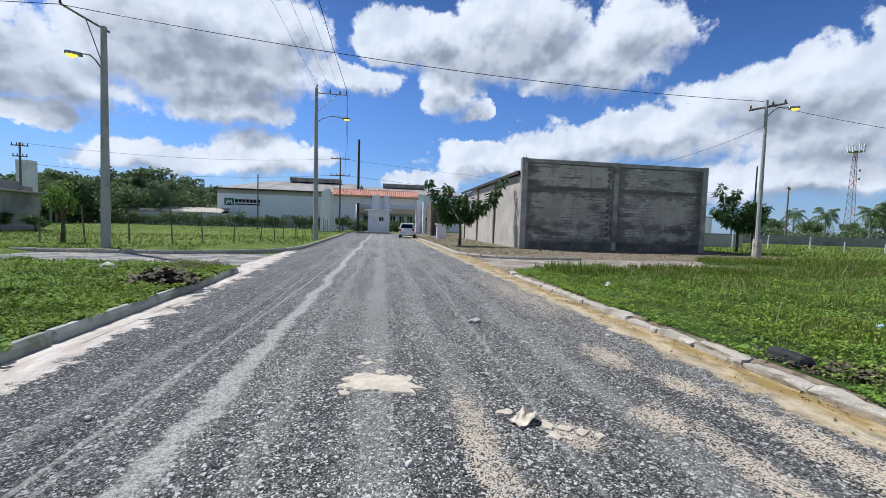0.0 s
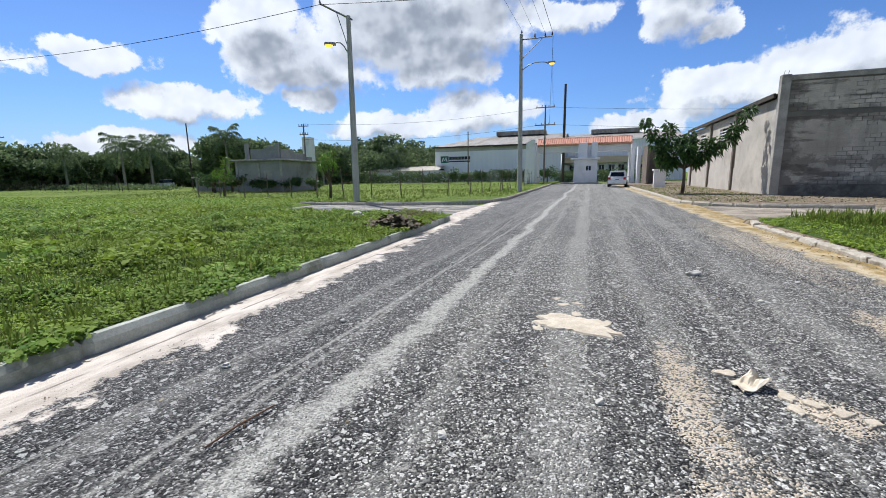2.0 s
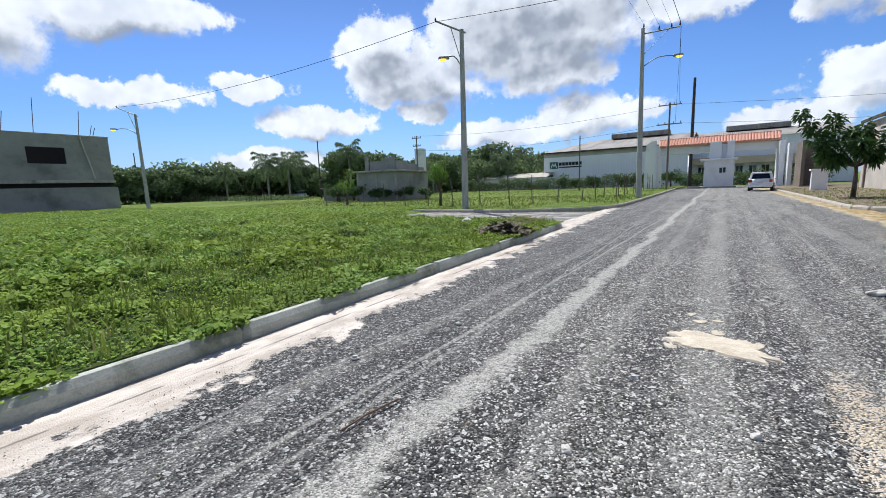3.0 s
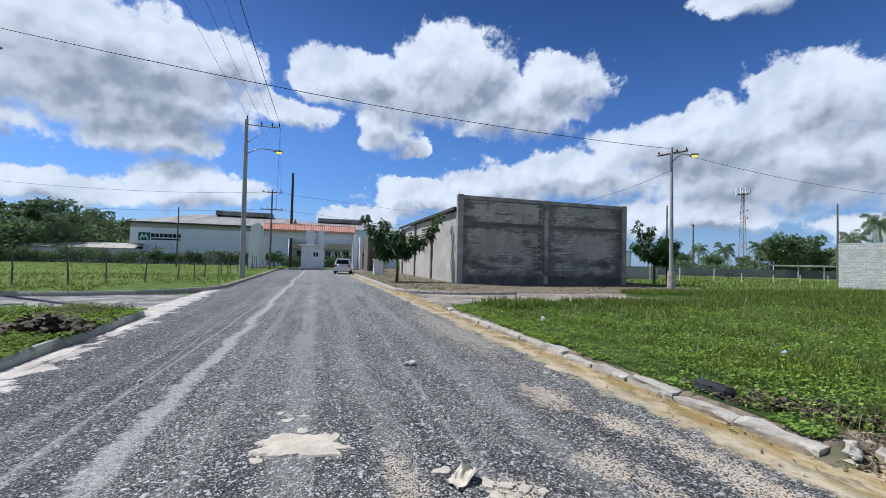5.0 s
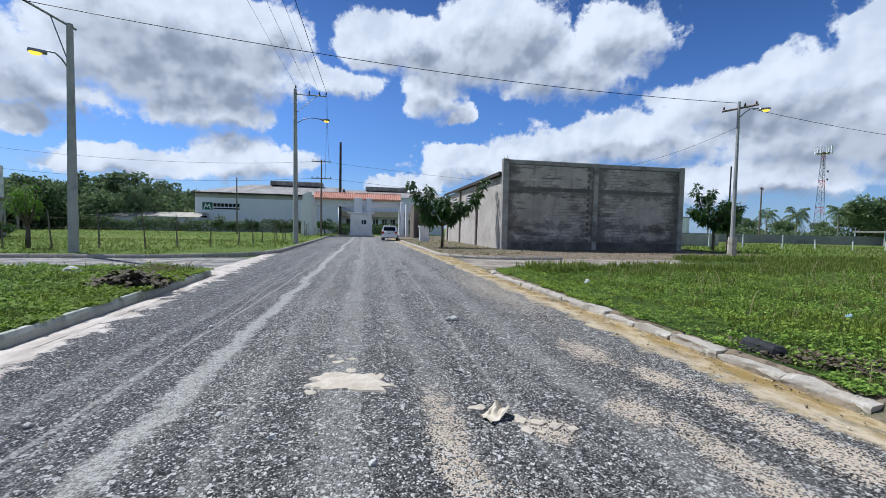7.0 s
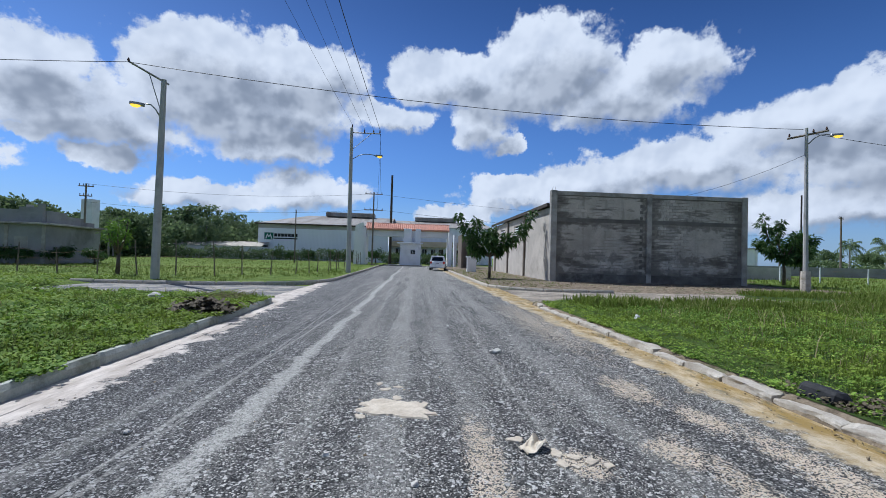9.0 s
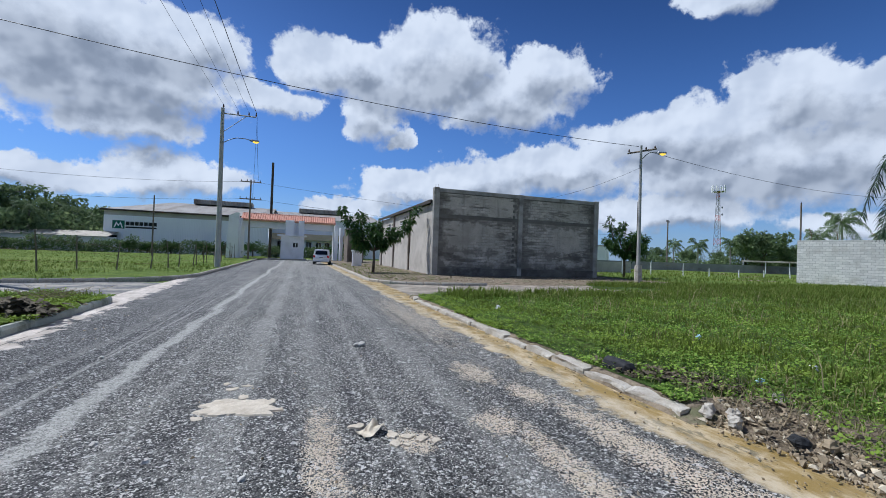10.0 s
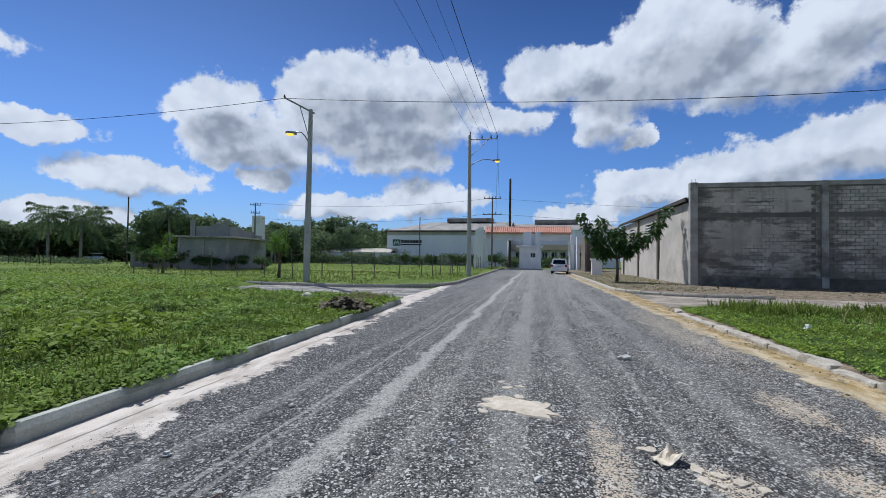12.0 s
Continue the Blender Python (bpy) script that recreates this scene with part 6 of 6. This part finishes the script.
near = lambda x, y: np.hypot(x, y)
w1 = scatter(npr, 84000, -14, -3.78, -1, 12.6, lambda x, y, u: (x < -3.70 - 0.03 * y) & (u < np.clip(7 / near(x, y), 0, 1) * (0.45 + 0.55 * clump(x, y))), west_z)
w1_size = npr.uniform(0.018, 0.043, len(w1)) * (0.75 + 0.7 * clump(w1[:, 0], w1[:, 1], 1.3))
w1_near = (w1[:, 0] > -6.5) & (w1[:, 1] < 5.5)
for part_of, shape_of in ((w1_near, "weed"), (~w1_near, "leaf")):
    ground_cover("weeds", "low broad-leaved green weeds covering the lot", w1[part_of], w1_size[part_of], WEEDLEAF, shape_of, npr)
w2 = scatter(npr, 90000, -52, -11, -4, 12.6, lambda x, y, u: u < np.clip(15 / near(x, y), 0, 1) * (0.35 + 0.65 * clump(x, y, 0.8)), west_z)
ground_cover("weeds", "low broad-leaved green weeds covering the lot", w2, npr.uniform(0.035, 0.065, len(w2)) * (0.8 + 0.5 * clump(w2[:, 0], w2[:, 1], 1.3)), WEEDLEAF, "leaf", npr)
w3 = scatter(npr, 9000, -16, -3.8, -1, 12.6, lambda x, y, u: (x < -3.82 - 0.03 * y) & (u < np.clip(9 / near(x, y), 0, 1) * (1.0 - 0.6 * clump(x, y))), west_z)
ground_cover("grass", "short green grass among the weeds", w3, npr.uniform(0.07, 0.18, len(w3)), BLADE, "blade", npr)
e1 = scatter(npr, 30000, 4.35, 22, -2, 13.4, lambda x, y, u: (x > 4.36) & (u < np.clip(7 / near(x, y), 0, 1)) & ((y > 2.9) | (x > 4.62 + 0.5 * np.exp(-((y - 2.2) / 0.5) ** 2))), east_z)
ground_cover("grass", "long green grass on the lot", e1, npr.uniform(0.05, 0.15, len(e1)) * np.clip((e1[:, 0] - 4.1) / 1.6, 0.35, 1) * (0.40 + 0.9 * clump(e1[:, 0], e1[:, 1], 0.8)), BLADE, "blade", npr)
e2 = scatter(npr, 32000, 16, 60, -10, 13.4, lambda x, y, u: u < np.clip(20 / near(x, y), 0, 1), east_z)
ground_cover("grass", "long green grass on the lot", e2, npr.uniform(0.08, 0.20, len(e2)) * (0.6 + 0.7 * clump(e2[:, 0], e2[:, 1], 0.5)), BLADE, "blade", npr)
e3 = scatter(npr, 64000, 4.24, 20, -2, 13, lambda x, y, u: ((x > 4.34) | (y > 3.9)) & (u < np.clip(7.5 / near(x, y), 0, 1) * (0.35 + 0.65 * clump(x, y, 0.9))) & ((x > 4.5 + 0.55 * np.exp(-((y - 2.2) / 0.5) ** 2)) | (y > 2.9)), east_z)
ground_cover("weeds", "broad-leaved weeds in the grass", e3, npr.uniform(0.016, 0.040, len(e3)), WEEDLEAF, "leaf", npr)
f1 = scatter(npr, 8000, -40, -4.6, 18.3, 36, lambda x, y, u: (u < np.clip(24 / near(x, y), 0, 1)) & ((x < -8) | (y > 24)), lambda x, y: 0.1)
ground_cover("grass", "long grass in the fenced lot", f1, npr.uniform(0.05, 0.17, len(f1)), BLADE, "blade", npr)
f2 = scatter(npr, 6000, 24, 60, 19.5, 50, lambda x, y, u: u < np.clip(30 / near(x, y), 0, 1), lambda x, y: 0.12)
ground_cover("grass", "long grass in the pasture", f2, npr.uniform(0.12, 0.28, len(f2)), BLADE, "blade", npr)
e4 = scatter(npr, 6500, 5.2, 30, 11.2, 13.5, lambda x, y, u: u < 0.35 + 0.65 * clump(x, y, 1.2), east_z)
ground_cover("grass", "taller grass along the edge of the lot", e4, npr.uniform(0.12, 0.28, len(e4)) * (0.5 + 0.7 * clump(e4[:, 0], e4[:, 1], 0.9)), BLADE, "blade", npr)
e5 = scatter(npr, 16000, 15.5, 60, 13.3, 19.6, lambda x, y, u: (x > 16.5 + 1.4 * np.sin(y * 1.3)) & (u < np.clip(26 / near(x, y), 0, 1)), lambda x, y: 0.1)
ground_cover("grass", "grass grown over the far end of the sandy street", e5, npr.uniform(0.10, 0.28, len(e5)), BLADE, "blade", npr)
e6 = scatter(npr, 260, 5.6, 20, 2, 13, lambda x, y, u: u < np.clip(8 / near(x, y), 0, 1), east_z)
ground_cover("grass_stalks", "pale seeding stalks standing out of the grass", e6, npr.uniform(0.22, 0.42, len(e6)), DRYBLADE, "blade", npr, 0.3)
e7 = scatter(npr, 1500, 4.35, 5.6, 2.3, 4.6, lambda x, y, u: (np.abs(y - (3.75 - 1.0 * (x - 4.5))) < 0.45) & (u < 0.9), lambda x, y: 0.1)
ground_cover("leaf_litter", "dark rotting leaf litter behind the kerb", e7, npr.uniform(0.02, 0.055, len(e7)), DEBRIS, "weed", npr)
e8 = scatter(npr, 3600, 4.15, 4.6, 2.7, 12.2, lambda x, y, u: (np.abs(x - 4.36 + 0.012 * y) < 0.05 + 0.13 * clump(x * 0.3, y, 1.6)) & (clump(x * 0.2 + 3, y, 1.4) > 0.5), lambda x, y: 0.10)
ground_cover("weeds", "weeds creeping over the broken kerb", e8, npr.uniform(0.02, 0.045, len(e8)), WEEDLEAF, "weed", npr)
f3 = scatter(npr, 9000, -60, -5, 30, 72, lambda x, y, u: u < 0.9, lambda x, y: 0.1)
ground_cover("grass", "long grass in the fenced lot", f3, npr.uniform(0.05, 0.15, len(f3)), BLADE, "blade", npr)
w4 = scatter(npr, 16000, -30, -4.1, -1, 12.5, lambda x, y, u: (clump(x, y, 1.7) * clump(y + 3, x, 0.7) > 0.42) & (u < np.clip(10 / near(x, y), 0, 1)), west_z)
ground_cover("weeds", "taller clumps of broad-leaved weeds", w4, npr.uniform(0.05, 0.10, len(w4)), WEEDLEAF, "leaf", npr)
w5 = scatter(npr, 5200, -4.2, -3.55, -1, 12.4, lambda x, y, u: (np.abs(x + 3.66 + 0.03 * y) < 0.10 * clump(x * 0.3, y, 1.5) + 0.02) & (clump(x * 0.2 + 5, y, 1.1) > 0.40), lambda x, y: 0.125)
ground_cover("weeds", "weeds creeping over the kerb top", w5, npr.uniform(0.03, 0.06, len(w5)), WEEDLEAF, "weed", npr)
w6 = scatter(npr, 30000, -60, -12.6, 12.2, 19.5, lambda x, y, u: (x < -13.6 + 0.9 * np.sin(y * 1.7)) & (u < np.clip(22 / near(x, y), 0, 1)), lambda x, y: 0.1)
ground_cover("weeds", "weeds and grass grown over the end of the side street", w6, npr.uniform(0.04, 0.08, len(w6)), WEEDLEAF, "leaf", npr)
d1 = scatter(npr, 420, 4.45, 6.2, -1, 3.0, lambda x, y, u: (u < 0.7), east_z)
ground_cover("dry_grass", "dry straw stalks at the edge of the rubble", d1, npr.uniform(0.06, 0.18, len(d1)), DRYBLADE, "blade", npr, 0.35)
l1 = scatter(npr, 1800, 4.0, 8.6, 20, 46, lambda x, y, u: (u < 0.8), lambda x, y: 0.1)
ground_cover("grass", "tufts of grass on the building lot", l1, npr.uniform(0.04, 0.10, len(l1)), BLADE, "blade", npr)


# ---- loose things on the road and verges ----
def crust(name, label, x, y, rx, ry, seed, mat=MORTAR, h=0.02, turn=0.0):
    """A flat irregular cake of dried mortar with a ragged rim."""
    s = Shape()
    n = 60
    s.v.append((0, 0, h))
    for ring, z in ((0.55, h), (0.9, h * 0.75), (1.0, -0.012)):
        for k in range(n):
            t = 2 * math.pi * k / n
            w = 1 + 0.55 * noise.noise(Vector((math.cos(t) * 1.1 + seed, math.sin(t) * 1.1, 0))) + 0.27 * noise.noise(Vector((math.cos(t) * 3.3 + seed, math.sin(t) * 3.3, 3))) + 0.16 * noise.noise(Vector((math.cos(t) * 9 + seed, math.sin(t) * 9, 6)))
            s.v.append((rx * ring * w * math.cos(t), ry * ring * w * math.sin(t), z + 0.12 * h * noise.noise(Vector((math.cos(t) * 3, math.sin(t) * 3, seed + ring)))))
    s.f = [(0, 1 + k, 1 + (k + 1) % n) for k in range(n)]
    for r_ in (0, 1):
        a = 1 + r_ * n
        s.f += [(a + k, a + n + k, a + n + (k + 1) % n, a + (k + 1) % n) for k in range(n)]
    ob = part(name, s, mat)
    ob.matrix_basis = pose(x, y, 0.0, 0, 0, turn)
    return tagged(ob, label, "mortar")


crust("mortar_patch", "cake of dried pale mortar stuck to the road", 0.07, 3.82, 0.38, 0.22, 3.3, turn=-14)
for x, y, r, k in ((-0.12, 4.42, 0.07, 1), (0.02, 4.5, 0.055, 5), (-0.2, 4.62, 0.05, 9), (1.02, 3.16, 0.07, 12), (1.28, 2.93, 0.07, 15), (1.40, 2.86, 0.06, 17), (1.50, 2.80, 0.065, 18), (1.60, 2.73, 0.05, 19), (1.27, 2.76, 0.06, 21), (1.36, 2.72, 0.035, 22), (0.30, 3.98, 0.05, 61), (-0.25, 3.98, 0.06, 63), (0.02, 4.14, 0.07, 67), (0.36, 3.7, 0.06, 71), (1.02, 1.70, 0.085, 23), (1.12, 1.66, 0.06, 27), (-0.30, 3.65, 0.06, 33)):
    crust("mortar_crumb", "small flake of dried mortar on the road", x, y, r, r * 0.7, k, h=0.007, turn=k * 31)


def paper(x, y, w, seed, label):
    s = Shape()
    n = 9
    for j in range(n):
        for i in range(n):
            u, v = i / (n - 1) - 0.5, j / (n - 1) - 0.5
            s.v.append((u * w * (1 + 0.3 * noise.noise(Vector((v * 3, seed, 0)))), v * w * 0.62 + 0.12 * u * w, max(0.008, 0.03 + 0.09 * noise.noise(Vector((u * 2.0 + seed, v * 2.0, 0))) + 0.03 * noise.noise(Vector((u * 6 + seed, v * 6, 0)))) + 0.001 * j))
    s.f = [(j * n + i, j * n + i + 1, (j + 1) * n + i + 1, (j + 1) * n + i) for j in range(n - 1) for i in range(n - 1)]
    ob = part("crumpled_bag", s, PAPER)
    ob.matrix_basis = pose(x, y, 0.0, 0, 0, 25)
    ob.modifiers.new("thickness", "SOLIDIFY").thickness = 0.006
    return tagged(ob, label, "litter")


paper(1.12, 3.00, 0.22, 2.0, "crumpled torn paper cement bag on the road")
tagged(crust("paper_scrap", "", 0.98, 1.70, 0.10, 0.09, 61, PAPER, 0.012, 20), "flat torn scrap of pale paper bag on the road", "litter")


PALESTONE = mottled("pale_stone", (0.52, 0.49, 0.43), (0.70, 0.68, 0.62), 12, 60, 0.004)


def stone(name, label, x, y, z, size, seed, mat=STONE, rough=0.3, category="stone"):
    r_ = random.Random(seed)
    ob = part(name, Shape().lump((0, 0, 0), size, r_, rough, 6, 10), mat)
    ob.matrix_basis = pose(x, y, z, 0, 0, seed * 47)
    return tagged(ob, label, category)


stone("white_stone", "pale stone lying on the road", 1.46, 6.25, 0.02, (0.09, 0.06, 0.04), 4, PALESTONE)
for x, y, k in ((-0.45, 2.9, 1), (-0.9, 3.3, 2), (0.45, 5.6, 3), (2.0, 7.6, 4), (-0.3, 7.2, 5), (-2.1, 3.3, 6), (2.55, 6.1, 7), (0.9, 8.6, 8), (-1.9, 6.1, 9), (3.2, 5.4, 10), (1.85, 5.1, 11), (-2.4, 2.2, 12), (0.2, 2.5, 13), (-0.6, 1.9, 14)):
    stone("stone", "small pale stone on the road", x, y, 0.008, (0.032, 0.026, 0.018), k, PALESTONE)
lump = Shape().box(-0.10, 0.10, -0.22, 0.22, -0.1, 0.11, None, 0.05)
lump.v = [(x + 0.04 * noise.noise(Vector((x * 5, y * 5, z * 5))), y + 0.05 * noise.noise(Vector((x * 5, y * 5, z * 5 + 9))), z + 0.04 * noise.noise(Vector((x * 5 + 4, y * 4, z * 5)))) for x, y, z in lump.v]
tagged(part("tyre_piece", lump, RUBBER), "black block of old rubber lying against the kerb", "rubber").matrix_basis = pose(4.46, 3.86, 0.13, 4, 8, 6)
stone("white_stone", "pale stone among the weeds", -6.3, 10.6, 0.28, (0.17, 0.15, 0.11), 9, PALESTONE)
heap_rg = np.random.default_rng(91)
heap = np.stack([-4.4 + heap_rg.normal(0, 0.26, 420), 9.05 + heap_rg.normal(0, 0.22, 420), np.full(420, 0.12)], 1)
heap[:, 2] += 0.20 * np.exp(-((heap[:, 0] + 4.4) / 0.3) ** 2 - ((heap[:, 1] - 9.05) / 0.3) ** 2) * heap_rg.uniform(0.2, 1, 420)
ground_cover("weed_heap", "dark heap of rotting pulled weeds at the kerb", heap, heap_rg.uniform(0.05, 0.14, 420), DEBRIS, "weed", heap_rg)
stone("litter_bag", "white plastic bag in the grass", 5.4, 9.2, 0.20, (0.065, 0.05, 0.045), 17, WHITEBAG, 0.5, "litter")
stone("litter_bag", "pale plastic scrap in the grass", 7.1, 4.9, 0.24, (0.045, 0.04, 0.04), 19, PLASTIC, 0.5, "litter")
stone("plastic_scrap", "pale blue plastic scrap by the rubble", 5.5, 2.8, 0.2, (0.055, 0.04, 0.03), 23, PLASTIC, 0.6, "litter")
stone("plastic_scrap", "pale plastic scrap in the grass", 6.85, 3.05, 0.20, (0.06, 0.05, 0.03), 25, WHITEBAG, 0.6, "litter")
stone("rubble_stone", "pale angular stone on the rubble", 5.25, 2.45, 0.15, (0.10, 0.07, 0.055), 31, KERBPALE)
for x, y, k in ((4.30, 2.50, 39), (4.42, 2.58, 43), (4.52, 2.40, 47), (4.34, 2.26, 51)):
    stone("rubble_stone", "broken piece of pale kerb on the rubble", x, y, 0.07, (0.085, 0.06, 0.05), k, KERBPALE)
stone("rubble_stone", "dark stone on the rubble", 4.45, 1.80, 0.07, (0.075, 0.06, 0.05), 33, RUBBER)
stone("rubble_stone", "pale stone on the rubble", 4.62, 1.68, 0.08, (0.08, 0.06, 0.05), 35)
part_stick = Shape().tube([(-1.72, 1.42, 0.012), (-1.70, 1.62, 0.02), (-1.66, 1.86, 0.014)], 0.006, 5)
tagged(part("twig", part_stick, RUST), "thin brown twig on the road", "twig")
fallen = Shape()
for k in range(70):
    x, y = -4.9 + rnd.uniform(-0.5, 0.5), 11.4 + rnd.uniform(-0.6, 0.6)
    fallen.tube([(x, y, 0.25), (x + rnd.uniform(-0.6, 0.6), y + rnd.uniform(-0.5, 0.5), 0.25 + rnd.uniform(0, 0.22))], 0.004, 4)
tagged(part("cut_brush", fallen, DRYBLADE), "heap of dry cut stalks at the lot corner", "brush", "", "stuff")


def pebbles(name, label, count, place, size, mat, seed, flat=0.7):
    """Loose grit: small uneven octahedra on the ground."""
    rg = np.random.default_rng(seed)
    p = place(rg, count)
    n = len(p)
    s = size[0] + (size[1] - size[0]) * rg.uniform(0, 1, n) ** 3
    d = np.array([(1, 0, 0), (-1, 0, 0), (0, 1, 0), (0, -1, 0), (0, 0, 1), (0, 0, -1)], float)
    v = p[:, None, :] + d[None] * (s[:, None, None] * rg.uniform(0.55, 1.25, (n, 6, 1))) * np.array([1, 1, flat]) * rg.uniform(0.6, 1.4, (n, 1, 3))
    spin, tip = rg.uniform(0, 6.28, (2, n))
    rel = v - p[:, None, :]
    cs, sn, ct, st = np.cos(spin)[:, None], np.sin(spin)[:, None], np.cos(tip * 0.15)[:, None], np.sin(tip * 0.15)[:, None]
    rx, ry, rz = rel[:, :, 0] * cs - rel[:, :, 1] * sn, rel[:, :, 0] * sn + rel[:, :, 1] * cs, rel[:, :, 2]
    v = p[:, None, :] + np.stack([rx, ry * ct - rz * st, ry * st + rz * ct], 2)
    f = np.array([(0, 2, 4), (2, 1, 4), (1, 3, 4), (3, 0, 4), (2, 0, 5), (1, 2, 5), (3, 1, 5), (0, 3, 5)])
    faces = (f[None] + 6 * np.arange(n)[:, None, None]).reshape(-1, 3)
    return bulk(name, v.reshape(-1, 3), faces, mat, label, "gravel")


def on_road(rg, n):
    y = -2.0 + rg.uniform(0, 1, n) ** 1.5 * 14
    x = rg.uniform(-3.2, 3.4, n)
    return np.stack([x, y, np.full(n, 0.004)], 1)


def on_rubble(rg, n):
    t, u = rg.uniform(0, 1, n), rg.normal(0, 1, n)
    y = 2.75 - 3.0 * rg.uniform(0, 1, n) ** 1.3
    x = 4.22 + (0.38 + 0.75 * np.exp(-((y - 2.2) / 0.5) ** 2)) * t ** 1.4 + 0.05 * u
    return np.stack([x, y, 0.015 + 0.13 * np.clip((x - 4.3) / 0.9, 0, 1)], 1)


def on_lot(rg, n):
    return np.stack([rg.uniform(4.6, 22, n), 20.5 + np.abs(rg.normal(0, 2.2, n)), np.full(n, 0.12)], 1)


def on_gutter(rg, n):
    y = rg.uniform(0.6, 12, n)
    return np.stack([4.12 - 0.012 * y - np.abs(rg.normal(0, 0.25, n)), y, np.full(n, 0.004)], 1)


pebbles("road_grit", "loose dark and pale chippings on the road", 36000, on_road, (0.003, 0.0075), GRIT, 81, 0.5)
pebbles("road_stones", "scattered larger pale stones on the road", 260, on_road, (0.008, 0.018), STONE, 82)
pebbles("rubble", "spread of broken stone and dirt behind the kerb", 2200, on_rubble, (0.005, 0.044), STONE, 83)
pebbles("lot_rubble", "scattered rubble before the warehouse", 700, on_lot, (0.02, 0.08), STONE, 84)
pebbles("gutter_stones", "pebbles washed along the gutter", 500, on_gutter, (0.006, 0.02), STONE, 85)
setting("rubble_bank", sheet(4.2, 5.6, -8.0, 2.85, 16, 60, lambda x, y: -0.02 + 0.15 * min(1, max(0, (x - 4.35) / 0.9)) - 0.1 * max(0, (x - 5.4)) - 0.02 + 0.05 * min(1, (x - 4.2) / 0.35) * noise.noise(Vector((x * 3, y * 3, 0)))), SOIL, "bare dirt bank where the kerb is broken away", "soil", True)


# ---- single blocks of the warehouse front ----
def wall_blocks():
    front = next(o for o in WAREHOUSE.children if o.name == "front_wall")
    proto = Shape().box(-0.192, 0.192, -0.025, 0.02, -0.091, 0.091, None, 0.01)
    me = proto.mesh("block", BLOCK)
    rest, smear = Shape(), Shape()
    n = 0
    for lo, hi in ((WX0 + 0.42, 15.43), (15.81, WX1 - 0.42)):
        for row in range(25):
            z = 0.73 + row * 0.203
            x = lo + 0.2 + (0.2 if row % 2 else 0)
            for x0, x1 in ((lo - 0.04, x - 0.2), (hi - 0.22, hi + 0.04)):
                if x1 - x0 > 0.05:
                    smear.box(x0, x1, WY + 0.04, WY + 0.075, z - 0.1, z + 0.1)
            while x < hi - 0.4:
                bare = noise.noise(Vector((x * 0.33, z * 0.55, 7.0))) + 0.25 * noise.noise(Vector((x * 1.5, z * 2.0, 1.0)))
                if bare > -0.02:
                    y = WY + 0.054 + rnd.uniform(-0.006, 0.008)
                    if n < 300:
                        ob = new("block", me)
                        ob.parent = front
                        ob.matrix_basis = pose(x, y, z, 0, rnd.uniform(-0.6, 0.6), 0)
                    else:
                        rest.box(x - 0.192, x + 0.192, y - 0.025, y + 0.02, z - 0.091, z + 0.091)
                    n += 1
                else:
                    smear.box(x - 0.2, x + 0.2, WY + 0.035 + rnd.uniform(-0.003, 0.003), WY + 0.075, z - 0.1, z + 0.1)
                x += 0.402
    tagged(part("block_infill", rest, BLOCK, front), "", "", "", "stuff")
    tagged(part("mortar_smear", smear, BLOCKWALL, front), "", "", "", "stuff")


wall_blocks()
